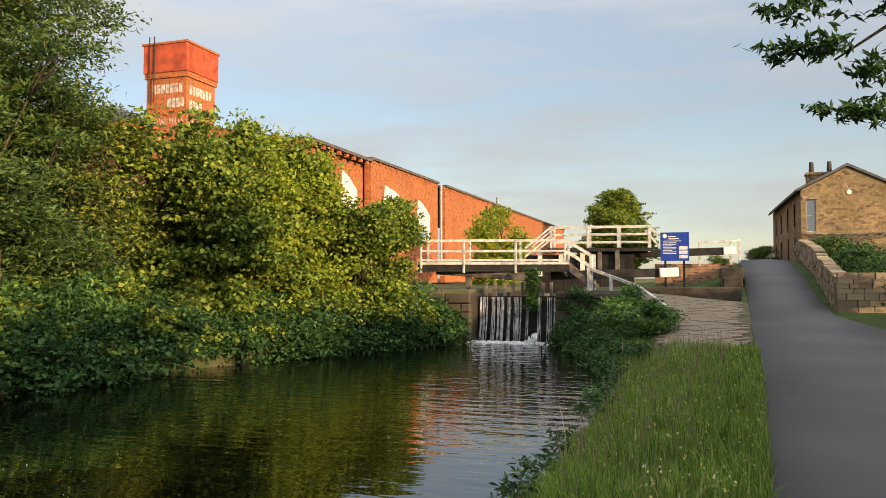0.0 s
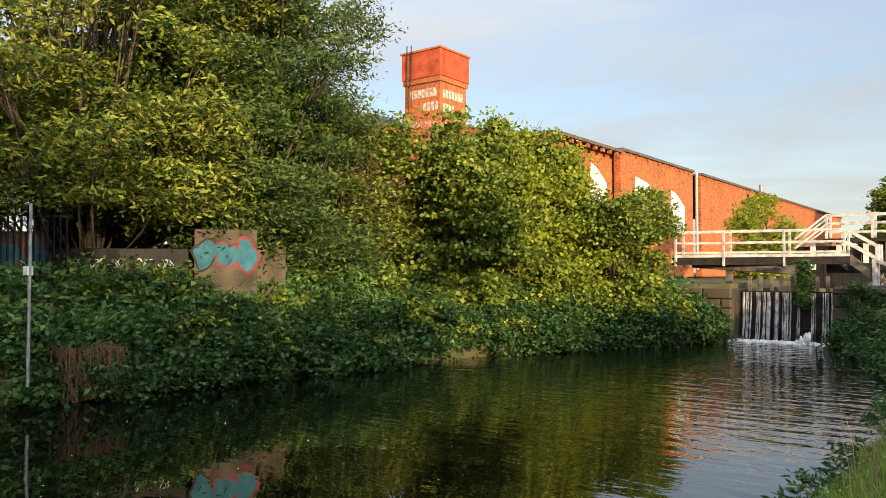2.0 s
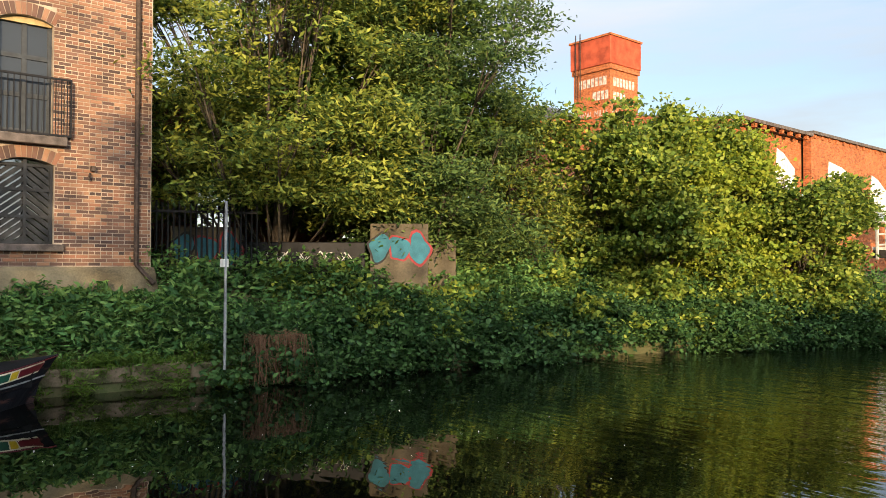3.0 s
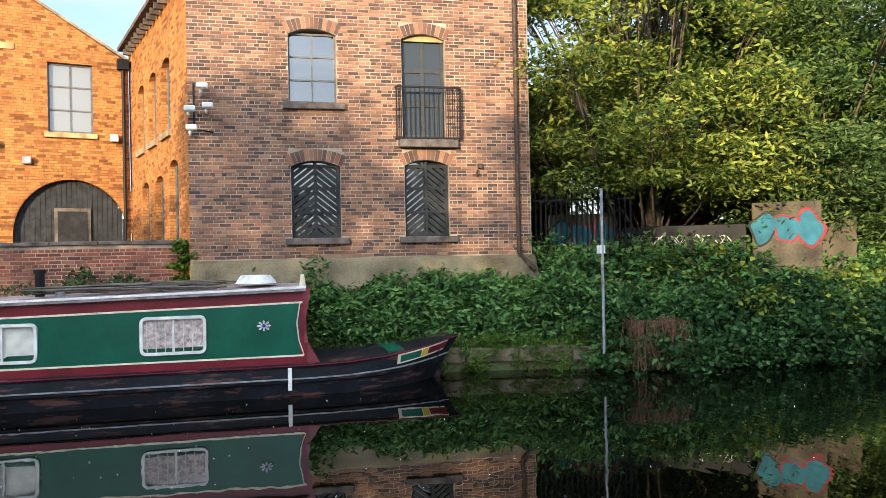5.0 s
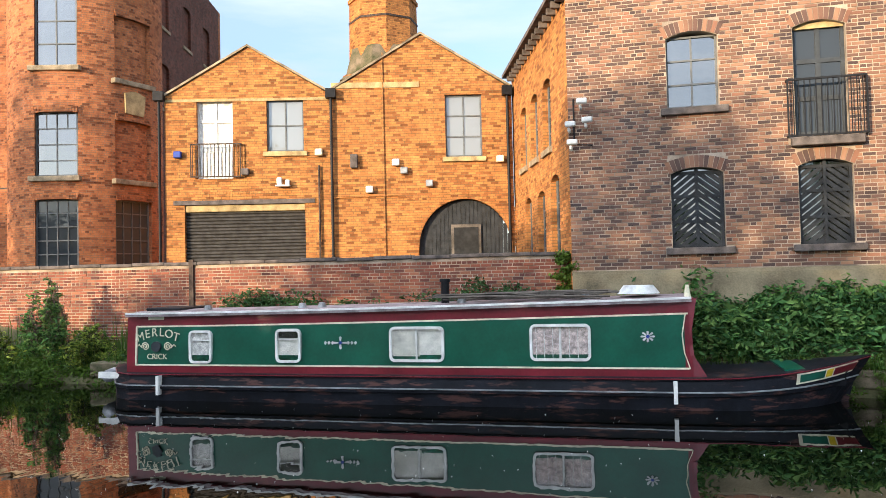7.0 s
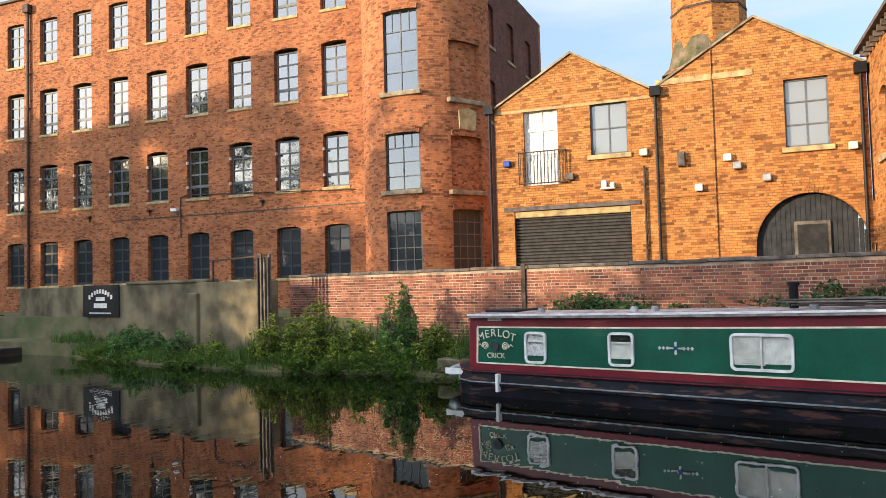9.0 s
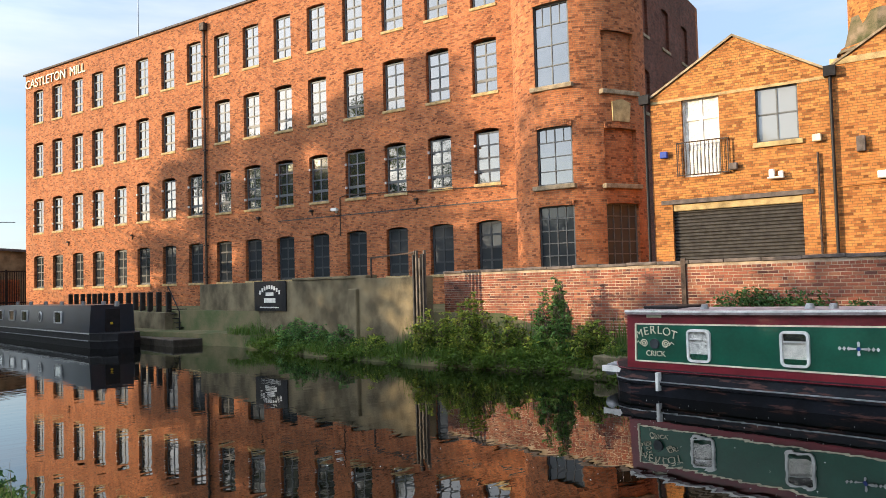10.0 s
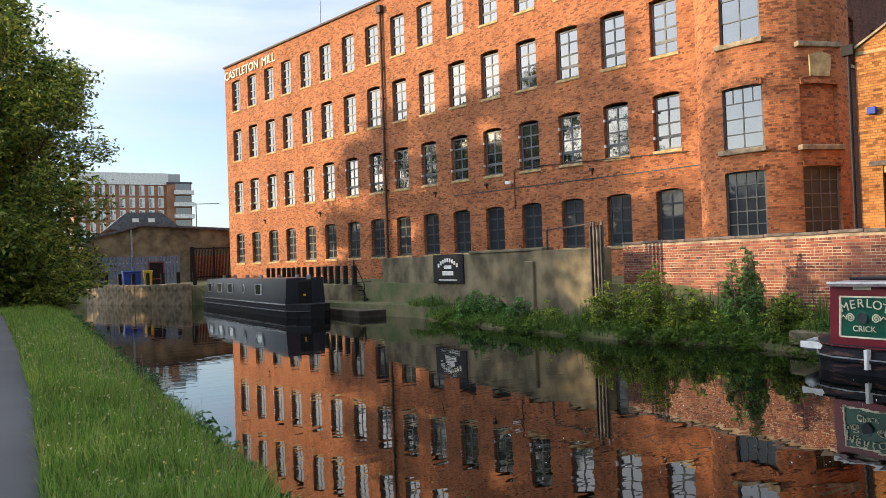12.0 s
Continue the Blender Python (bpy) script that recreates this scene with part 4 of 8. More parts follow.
part("brick_band", Shape().tube([(0, 0, 14.0), (0, 0, 14.15)], 1.53, 8), GABLE_BRICK, chim, m=pose(0, 0, 0, 0, 0, 22.5))

# ---- canalside warehouse ----
BF = facade(-0.3, -16.5)
ware = thing("canal_warehouse", "two-storey soot-stained brick warehouse on the bank", "warehouse", BF)
BL, BR, BB, BT = -1.5, 5.85, 0.9, 8.2
WH = [(0.53, 1.54, 5.55, 7.13, 0.12), (2.95, 3.92, 4.83, 7.12, 0.12), (0.55, 1.58, 2.69, 4.33, 0.12), (2.97, 3.96, 2.69, 4.36, 0.12)]
part("front_wall", wall_shape(BL, BR, BB, BT, WH, 0.4, gable=2.4), MORTAR, ware)
SIDE = Matrix.Translation((BL, 0, 0)) @ pose(0, 0, 0, 0, 0, 108)
side_holes = [(1.7, 2.6, 5.2, 6.9, 0.12), (3.3, 4.2, 5.2, 6.9, 0.12), (4.9, 5.8, 5.2, 6.9, 0.12), (1.0, 1.9, 2.0, 4.5, 0.12), (2.6, 3.5, 2.4, 4.3, 0.12), (4.4, 5.3, 2.4, 4.3, 0.12)]
part("side_wall", wall_shape(0, 7.2, BB, BT, side_holes, 0.4), GABLE_BRICK, ware, m=SIDE @ Matrix.Diagonal((1, -1, 1, 1)))
for h in side_holes:
    f4, g4 = window_meshes(h[1] - h[0], h[3] - h[2], 2, 4, 0.05, 0.035)
    w = part("window", f4, GREYFRAME, ware, m=SIDE @ pose(h[0], -0.2, h[2]))
    part("pane", g4, GLASS, w)
    part("sill", Shape().box(h[0] - 0.08, h[1] + 0.08, -0.1, 0.07, h[2] - 0.14, h[2]), STONE, ware, m=SIDE)
part("far_wall", Shape().box(BR - 0.4, BR, 0.4, 9, BB, BT), OLD_BRICK, ware)
part("inner_wall", Shape().box(BL + 0.6, BR - 0.4, 1.4, 1.5, BB, BT), ROOM_SHADE, ware)
rf = Shape().prism([(BL - 0.25, BT - 0.05), ((BL + BR) / 2, BT + 2.5), (BR + 0.2, BT - 0.05), (BR + 0.2, BT + 0.12), ((BL + BR) / 2, BT + 2.68), (BL - 0.25, BT + 0.12)], -0.1, 9)
part("roof", rf, SLATE, ware)
ev = Shape()
for i in range(16):
    ev.box(i * 0.45, i * 0.45 + 0.12, -0.02, 0.2, BT - 0.15, BT + 0.02)
ev.box(0, 7.2, 0.0, 0.3, BT + 0.02, BT + 0.12)
part("eaves_bracket", ev, COPING, ware, m=SIDE)
part("plinth", Shape().prism([(-0.45, 0.8), (-0.4, 1.6), (-0.12, 2.18), (-0.02, 2.25), (0.1, 2.25), (0.1, 0.8)], BL + 0.02, BR + 0.05, "x"), CONCRETE, ware, "rough sloping render plinth")
for a, b, z0, z1, r in WH:
    part("brick_arch", arch_shape(a - 0.03, b + 0.03, z1, r, 0.24), BRICK_PIECE, ware)
    if z1 - z0 < 2:
        part("sill", Shape().box(a - 0.13, b + 0.17, -0.12, 0.1, z0 - 0.14, z0), COPING, ware, "dark stone sill", bevel=0.012)
f5, g5 = window_meshes(1.01, 1.5, 2, 3, 0.04, 0.035)
w = part("window", f5, GREYFRAME, ware, m=pose(0.53, 0.14, 5.56))
part("pane", g5, GLASS, w)
f6, g6 = window_meshes(0.97, 2.25, 2, 3, 0.07, 0.09)
w = part("balcony_door", f6, DARKFRAME, ware, "dark glazed double door", m=pose(2.95, 0.14, 4.84))
part("pane", g6, DULL_GLASS, w)
part("head_board", Shape().box(2.98, 3.9, 0.1, 0.15, 6.98, 7.1), SANDSTONE, ware)
bal = Shape().bar((2.8, -0.14, 4.82), (2.8, -0.14, 5.93), 0.03).bar((4.22, -0.14, 4.82), (4.22, -0.14, 5.93), 0.03)
for z in (4.82, 5.93):
    bal.bar((2.8, -0.14, z), (4.22, -0.14, z), 0.04).bar((2.8, -0.14, z), (2.8, 0, z), 0.035).bar((4.22, -0.14, z), (4.22, 0, z), 0.035)
rail_ob = part("balcony_rail", bal, BLACK, ware, "black iron balcony railing")
for x in np.arange(2.9, 4.2, 0.104):
    part("baluster", Shape().bar((x, -0.14, 4.82), (x, -0.14, 5.93), 0.018), BLACK, rail_ob)
part("balcony_sill", Shape().box(2.85, 4.15, -0.2, 0.1, 4.62, 4.78), COPING, ware, bevel=0.012)


def clip_level(poly, lo, hi):
    """The part of a polygon between two heights."""
    for sign, lim in ((1, lo), (-1, -hi)):
        out = []
        for p, q in zip(poly, poly[1:] + poly[:1]):
            a_, b_ = sign * p[1] - lim, sign * q[1] - lim
            if a_ >= 0:
                out.append(p)
            if a_ * b_ < 0:
                k_ = a_ / (a_ - b_)
                out.append((p[0] + (q[0] - p[0]) * k_, p[1] + (q[1] - p[1]) * k_))
        poly = out
        if not poly:
            break
    return poly


for a in (0.55, 2.97):
    sd = Shape()
    wd, hh = 0.99 + (0.03 if a < 1 else 0), 1.64
    mid = a + wd / 2
    for sgn in (-1, 1):
        # chevron boards, cut to each leaf
        w2 = wd / 2 - 0.06
        x0, x1 = mid + sgn * 0.02, mid + sgn * (w2 + 0.02)
        for i in range(-6, 14):
            zc = 2.7 + i * 0.142
            board = clip_level([(x0, zc + w2 * 0.8), (x1, zc), (x1, zc + 0.1), (x0, zc + w2 * 0.8 + 0.1)], 2.74, 4.24)
            if len(board) > 2:
                sd.prism(board, 0.13 + 0.004 * (i % 2), 0.165)
    fsh = Shape()
    fsh.box(a, a + 0.06, 0.1, 0.2, 2.7, 4.33).box(a + wd - 0.06, a + wd, 0.1, 0.2, 2.7, 4.33).box(mid - 0.03, mid + 0.03, 0.1, 0.19, 2.7, 4.33)
    for z in (2.7, 3.2, 3.72, 4.2):
        fsh.box(a + 0.06, a + wd - 0.06, 0.11, 0.18, z, z + 0.06)
    w = part("window_grille", fsh, SHUTTER, ware, "slate-blue grille of slanted boards")
    part("slanted_board", sd, SHUTTER, w)
    part("pane", Shape().box(a + 0.03, a + wd - 0.03, 0.2, 0.21, 2.7, 4.33), GLASS, w)
for s in (5.52,):
    part("downpipe", Shape().tube([(s, -0.09, 8.3), (s, -0.09, 2.3), (s + 0.3, -0.3, 1.9)], 0.055, 8), IRON, ware, "black iron downpipe")
part("tie_rod", Shape().box(4.62, 4.7, -0.12, 0, 4.18, 4.28).bar((4.6, -0.1, 4.14), (4.56, -0.12, 4.0), 0.03), IRON, ware)
for dx, z in ((0.2, 5.75), (0.3, 5.35), (-0.05, 5.28), (-0.02, 4.9)):
    c = Shape().box(BL + dx, BL + dx + 0.22, -0.32, -0.2, z, z + 0.11).box(BL + dx + 0.05, BL + dx + 0.1, -0.25, 0, z - 0.1, z)
    part("wall_camera", c, WHITE, ware, "white security camera", bevel=0.02, m=None)
part("camera_cable", Shape().tube([(BL + 0.12, -0.03, 5.9), (BL + 0.12, -0.03, 4.95), (BL + 0.5, -0.03, 4.9)], 0.02, 6), BLACK, ware)

# ---- canalside walls ----
GWX = -16.75
gwall = thing("garden_wall", "long low red brick wall with dark coping above the canal bank", "wall", kind="structure")
GW0, GW1 = -19.4, -1.1
part("wall_core", Shape().box(GWX - 0.36, GWX - 0.02, GW0, GW1, 0.1, 2.62), DARKMORTAR, gwall)
cop = Shape()
y = GW0
while y < GW1 - 0.3:
    ln = min(0.9, GW1 + 0.05 - y)
    cop.box(GWX - 0.4, GWX + 0.03, y, y + ln - 0.012, 2.62 + 0.008 * math.sin(y * 3), 2.7 + 0.008 * math.sin(y * 3))
    y += ln
part("coping", cop, COPING, gwall, "dark worn coping bricks", bevel=0.01)
part("end_pier", Shape().box(GWX - 0.36, GWX + 0.05, GW1, GW1 + 0.35, 0.6, 2.76), WALL_BRICK, gwall)
part("pipe_strip", Shape().box(GWX - 0.02, GWX + 0.04, -10.62, -10.5, 0.8, 2.75), IRON, gwall)
cwall = thing("concrete_wall", "stained buff concrete retaining wall", "wall", kind="structure")
for y0, y1, dx in ((-35.7, -22.6, 0.0), (-22.6, -18.95, 0.06)):
    part("wall_panel", Shape().box(-15.9, -15.5 + dx, y0, y1, -0.2, 2.55), CONCRETE, cwall, bevel=0.02)
part("wall_coping", Shape().box(-15.95, -15.46, -27.0, -22.0, 2.55, 2.66), CONCRETE, cwall, bevel=0.02)
part("buttress", Shape().box(-15.5, -15.3, -22.9, -22.4, 0.1, 2.2), CONCRETE, cwall, bevel=0.03)


# ---- narrowboats ----
def round_rect(x0, x1, z0, z1, r, n=5):
    pts = []
    for cx, cz, a in ((x1 - r, z1 - r, 0), (x0 + r, z1 - r, 90), (x0 + r, z0 + r, 180), (x1 - r, z0 + r, 270)):
        for i in range(n + 1):
            t = radians(a + 90 * i / n)
            pts.append((cx + r * math.cos(t), cz + r * math.sin(t)))
    return pts


def ring_shape(x0, x1, z0, z1, r, w, y0, y1):
    """A rounded window surround."""
    sh = Shape()
    o, i = round_rect(x0, x1, z0, z1, r), round_rect(x0 + w, x1 - w, z0 + w, z1 - w, max(0.01, r - w))
    n = len(o)
    for k in range(n):
        j = (k + 1) % n
        sh.face([(o[k][0], y0, o[k][1]), (o[j][0], y0, o[j][1]), (i[j][0], y0, i[j][1]), (i[k][0], y0, i[k][1])])
        sh.face([(o[k][0], y0, o[k][1]), (o[k][0], y1, o[k][1]), (o[j][0], y1, o[j][1]), (o[j][0], y0, o[j][1])])
        sh.face([(i[k][0], y0, i[k][1]), (i[j][0], y0, i[j][1]), (i[j][0], y1, i[j][1]), (i[k][0], y1, i[k][1])])
    return sh


# local frame: x along the boat towards the bow, y away from the camera, z up from the water
BO = thing("narrowboat", "green and maroon narrowboat with a black hull moored at the bank", "boat", facade(0, -13.2))
YB = 2.05      # beam of the cabin
CS, CF = -9.78, 0.72   # cabin, stern and fore
HS, HF = -10.5, 3.6  # hull


def roof_z(s):
    return 1.62 + 0.16 * ((s - CS) / (CF - CS)) ** 1.5


def gun_z(s):
    base = 0.50 + 0.01 * (s - CS) / 10
    return base + (0.24 * ((s - 0.8) / 2.7) ** 2 if s > 0.8 else 0) + (0.06 * ((-9.9 - s) / 0.6) if s < -9.9 else 0)


hull = Shape()
st = [HS, -10.3, -10.0, -9.6, -9, -7, -4, -1, 0.3, 0.8, 1.4, 2.0, 2.45, 2.85, 3.15, 3.35, HF]


def beam(s):
    if s > 0.6:
        return max(0.03, 1.0 - ((s - 0.6) / (HF - 0.6)) ** 2.2)
    if s < -9.6:
        return max(0.25, 1.0 - 0.75 * ((-9.6 - s) / 0.9) ** 2)
    return 1.0


def bow_x(s, level):
    """The stem rakes forward from the water up to the gunwale (level 0 to 1)."""
    rake = 0.5 * (max(0.0, s - 1.5) / 2.1) ** 2
    return s - rake * (1 - min(1.0, max(0.0, level)))


mid = YB / 2
rings = []
for s in st:
    b, g = beam(s), gun_z(s)
    side = [(-0.10, -0.5), (-0.17, 0.0), (-0.19, g * 0.42), (-0.235, g * 0.46), (-0.235, g * 0.56), (-0.19, g * 0.60), (-0.15, g - 0.05), (-0.17, g - 0.04), (-0.17, g), (0.02, g + 0.005)]
    near = [(bow_x(s, z / g), mid + (y - mid) * b, z) for y, z in side]
    far = [(p[0], 2 * mid - p[1], p[2]) for p in near][::-1]
    rings.append(near + far)
for a, b in zip(rings, rings[1:]):
    for k in range(len(a) - 1):
        hull.face([a[k], b[k], b[k + 1], a[k + 1]])
hull.face(rings[0])
hull.face(rings[-1][::-1])
part("hull", hull, BOATBLACK, BO, "blacked steel hull with rubbed patches")
for k_, w_ in ((0.58, 0.022), (0.98, 0.016)):
    for sgn in (0, 1):
        stk = Shape()
        for a, b in zip(st, st[1:]):
            pa, pb = [Vector((bow_x(s, k_), mid + ((-0.24 if k_ < 0.9 else -0.175) - mid) * beam(s), gun_z(s) * k_)) for s in (a, b)]
            if sgn:
                pa.y, pb.y = 2 * mid - pa.y, 2 * mid - pb.y
            stk.bar(pa, pb, w_)
        part("rubbing_strake", stk, STEEL if k_ < 0.9 else BOATRED, BO, "scuffed grey rubbing strake" if k_ < 0.9 else "")
part("well_deck", Shape().box(CF, 2.15, 0.2, YB - 0.2, 0.2, 0.3), BOATBLACK, BO)
well = Shape()
for a, b in zip(st[8:14], st[9:15]):
    ya, yb = mid - (mid - 0.02) * beam(a), mid - (mid - 0.02) * beam(b)
    well.face([(a, ya, gun_z(a)), (b, yb, gun_z(b)), (b, yb + 0.03, 0.3), (a, ya + 0.03, 0.3)])
part("well_side", well, BLACK, BO)
cab = Shape()
ss = [CS + (CF - CS) * i / 16 for i in range(17)]
for a, b in zip(ss, ss[1:]):
    cab.face([(a, 0, 0.5), (b, 0, 0.5), (b, 0.06, roof_z(b)), (a, 0.06, roof_z(a))])
    cab.face([(a, YB, 0.5), (a, YB - 0.06, roof_z(a)), (b, YB - 0.06, roof_z(b)), (b, YB, 0.5)])
cab.face([(CS, 0, 0.5), (CS + 0.05, 0.06, roof_z(CS)), (CS + 0.05, YB - 0.06, roof_z(CS)), (CS, YB, 0.5)])
part("cabin_trunk", cab, BOATRED, BO, "maroon painted cabin side")
fore = Shape()
zf = roof_z(CF)
fcv = [(CF + 0.22, 0.5), (CF + 0.02, 0.85), (CF - 0.02, 1.2), (CF + 0.08, zf)]
for (a, za), (b, zb) in zip(fcv, fcv[1:]):
    fore.face([(a, 0.0, za), (a, YB, za), (b, YB - 0.05, zb), (b, 0.05, zb)])
    fore.face([(CF - 0.05, 0, za), (a, 0, za), (b, 0.05, zb), (CF - 0.05, 0.05, zb)])
part("fore_bulkhead", fore, BOATRED, BO)
rt = Shape()
for a, b in zip(ss, ss[1:]):
    pr = [(-0.03, 0.0), (0.35, 0.035), (mid, 0.055), (YB - 0.35, 0.035), (YB + 0.03, 0.0)]
    for (p, dz), (q, ez) in zip(pr, pr[1:]):
        rt.face([(a, p, roof_z(a) + dz), (b, p, roof_z(b) + dz), (b, q, roof_z(b) + ez), (a, q, roof_z(a) + ez)])
    rt.face([(a, -0.03, roof_z(a) - 0.05), (b, -0.03, roof_z(b) - 0.05), (b, -0.03, roof_z(b)), (a, -0.03, roof_z(a))])
part("cabin_roof", rt, BOATROOF, BO, "dull grey worn roof")
hr = Shape()
for a, b in zip(ss, ss[1:]):
    hr.bar((a, -0.015, roof_z(a) + 0.012), (b, -0.015, roof_z(b) + 0.012), 0.05, 0.035)
part("handrail", hr, WHITE, BO, "scuffed whitish handrail along the roof edge")


def panel(a, b, zlo, zhi, y, curve=0.0):
    """A strip along the cabin side, its edges following the sheer."""
    sh = Shape()
    pts = [a + (b - a) * i / 12 for i in range(13)]
    for p, q in zip(pts, pts[1:]):
        lo0, hi0, lo1, hi1 = zlo(p), zhi(p), zlo(q), zhi(q)
        f = lambda z, s: 0.06 * (z - 0.5) / (roof_z(s) - 0.5)
        sh.face([(p, y + f(lo0, p), lo0), (q, y + f(lo1, q), lo1), (q, y + f(hi1, q), hi1), (p, y + f(hi0, p), hi0)])
    return sh


part("side_panel", panel(CS + 0.24, CF - 0.12, lambda s: 0.66, lambda s: roof_z(s) - 0.24, -0.006), BOATGREEN, BO, "glossy green side panel")
for lo, hi in ((0.635, 0.665), (None, None)):
    if lo:
        part("coach_line", panel(CS + 0.2, CF - 0.06, lambda s: 0.635, lambda s: 0.665, -0.012), CREAM, BO)
    else:
        part("coach_line", panel(CS + 0.2, CF - 0.06, lambda s: roof_z(s) - 0.255, lambda s: roof_z(s) - 0.225, -0.012), CREAM, BO)
ln = Shape()
ln.bar((CS + 0.215, -0.01, 0.65), (CS + 0.215, 0.03, roof_z(CS) - 0.24), 0.03)
part("coach_line", ln, CREAM, BO)
ln = Shape()
pr_ = [(CF - 0.05, 0.65), (CF - 0.13, 0.9), (CF - 0.16, 1.2), (CF - 0.10, roof_z(CF) - 0.24)]
for p, q in zip(pr_, pr_[1:]):
    ln.bar((p[0], -0.014 + 0.045 * (p[1] - 0.5), p[1]), (q[0], -0.014 + 0.045 * (q[1] - 0.5), q[1]), 0.03, 0.012)
part("coach_line", ln, CREAM, BO)
for x0, x1, kind_ in ((-8.41, -7.93, 0), (-6.62, -6.12, 1), (-4.42, -3.42, 2), (-1.92, -0.9, 3)):
    zc = 1.0 + 0.012 * (x0 + 8) 
    z0, z1 = zc - 0.31, zc + 0.31
    w = part("cabin_window", ring_shape(x0, x1, z0, z1, 0.1, 0.045, -0.03, 0.05), WHITE, BO, "white rounded window frame")
    part("curtain", Shape().prism(round_rect(x0 + 0.02, x1 - 0.02, z0 + 0.02, z1 - 0.02, 0.08), 0.012, 0.016), (CURTAIN_GLARE, BLIND, BLIND, CURTAIN_RED)[kind_], w)
    part("pane", Shape().prism(round_rect(x0 + 0.02, x1 - 0.02, z0 + 0.02, z1 - 0.02, 0.08), -0.012, -0.008), CLEAR, w).visible_shadow = False
    bars = Shape()
    if kind_ > 1:
        bars.box((x0 + x1) / 2 - 0.015, (x0 + x1) / 2 + 0.015, -0.022, 0.01, z0 + 0.03, z1 - 0.03)
    else:
        bars.box(x0 + 0.03, x1 - 0.03, -0.022, 0.01, z1 - 0.2, z1 - 0.18)
    part("glazing_bar", bars, WHITE, w)
    if kind_ == 1:
        part("open_hopper", Shape().box(x0 + 0.06, x1 - 0.06, -0.004, 0.008, z1 - 0.17, z1 - 0.05), ROOM_SHADE, w)
    if kind_ == 2:
        bl = Shape()
        for z in np.arange(z0 + 0.1, z1 - 0.06, 0.035):
            bl.box(x0 + 0.06, (x0 + x1) / 2 + 0.05, 0.002, 0.01, z, z + 0.02)
        part("blind_slat", bl, BLIND, w)
    if kind_ == 3:
        st_ = Shape()
        for x in np.arange(x0 + 0.1, x1 - 0.08, 0.14):
            st_.box(x, x + 0.012, 0.008, 0.012, z0 + 0.05, z1 - 0.05)
        part("curtain_stripe", st_, CURTAIN_GLARE, w)
# painted decorations
for cx, cz, sc in ((-5.35, 1.07, 1.0), (0.02, 1.17, 0.8)):
    dec = Shape()
    for i in range(8 if sc < 1 else 4):
        a = 2 * math.pi * i / (8 if sc < 1 else 4)
        rr = 0.14 * sc * (1 if sc < 1 else 1)
        dec.prism([(cx + rr * math.cos(a + d) * k + 0, cz + rr * 0.8 * math.sin(a + d) * k) for d, k in ((-0.35, 0.3), (-0.2, 0.9), (0, 1.05), (0.2, 0.9), (0.35, 0.3))], -0.004, 0.004)
    if sc == 1:
        for sg in (-1, 1):
            for i in range(3):
                x = cx + sg * (0.15 + 0.07 * i)
                dec.prism([(x - 0.03, cz), (x, cz + 0.035), (x + 0.03, cz), (x, cz - 0.035)], -0.004, 0.004)
    part("painted_flower", dec, GRAF_WHITE, BO, "painted pale flower motif")
    part("flower_heart", Shape().tube([(cx, -0.006, cz), (cx, 0.006, cz)], 0.03, 8), SIGNBLUE, BO)
for i, ch in enumerate("MERLOT"):
    u = (i - 2.5) / 2.5
    part("letter", text_shape(ch, 0.225, 0.004), CREAM, BO, "cream painted letter " + ch, m=pose(-9.08 + u * 0.37, 0.0, 1.115 + 0.085 * (1 - u * u), 90, u * 15, 0))
part("name_lettering", text_shape("CRICK", 0.15, 0.004), CREAM, BO, "cream lettering CRICK", m=pose(-9.1, -0.012, 0.76, 90))
part("registration_bar", Shape().box(-9.32, -8.98, 0.045, 0.05, 1.51, 1.57), CREAM, BO)
for sg in (-1, 1):
    scr = Shape()
    pts = []
    for i in range(22):
        t = i / 21 * 4 * math.pi
        r = 0.085 - 0.075 * i / 21
        pts.append((-9.12 + sg * (0.24 + r * math.cos(t)), 0.0, 1.0 + r * math.sin(t)))
    scr.tube(pts, 0.012, 5)
    scr.tube([(-9.12 + sg * 0.31, 0.0, 0.97), (-9.12 + sg * 0.38, 0, 1.04), (-9.12 + sg * 0.42, 0, 1.0)], 0.012, 5)
    part("painted_scroll", scr, CREAM, BO)
part("porthole", Shape().tube([(-9.12, -0.03, 1.0), (-9.12, 0.02, 1.0)], 0.1, 16), DARKFRAME, BO, "round brass porthole")
for s in (-8.92, 0.42):
    part("fender_strap", Shape().box(s - 0.03, s + 0.03, -0.29, -0.17, 0.12, 0.47), WHITE, BO, "white rubbing strap")
# roof gear
part("stovepipe", Shape().tube([(-3.55, 0.7, 1.7), (-3.55, 0.7, 2.12)], 0.075, 12).tube([(-3.55, 0.7, 2.12), (-3.55, 0.7, 2.18)], 0.1, 12), BLACK, BO, "black stove chimney")
rngb = random.Random(5)
wood = thing("firewood", "loose bundle of grey sticks on the boat roof", "firewood", facade(0, -13.2))
for i in range(46):
    x = rngb.uniform(-3.1, -1.0)
    y = rngb.uniform(0.25, 0.9)
    ln_ = rngb.uniform(0.9, 1.8)
    z = roof_z(x) + 0.09 + rngb.uniform(0, 0.10)
    part("stick", Shape().tube([(x - ln_ / 2, y, z), (x + ln_ / 2, y + rngb.uniform(-0.15, 0.15), z + rngb.uniform(-0.03, 0.03))], rngb.uniform(0.008, 0.018), 5), TIMBER, wood)
tagged(part("roof_box", Shape().tube([(-0.1, 0.6, 1.86), (-0.1, 0.6, 2.0)], 0.36, 16, 0.25), GRAF_WHITE, m=facade(0, -13.2) @ pose(0, 0, 0)), "pale upturned bowl lying on the boat roof", "bowl")
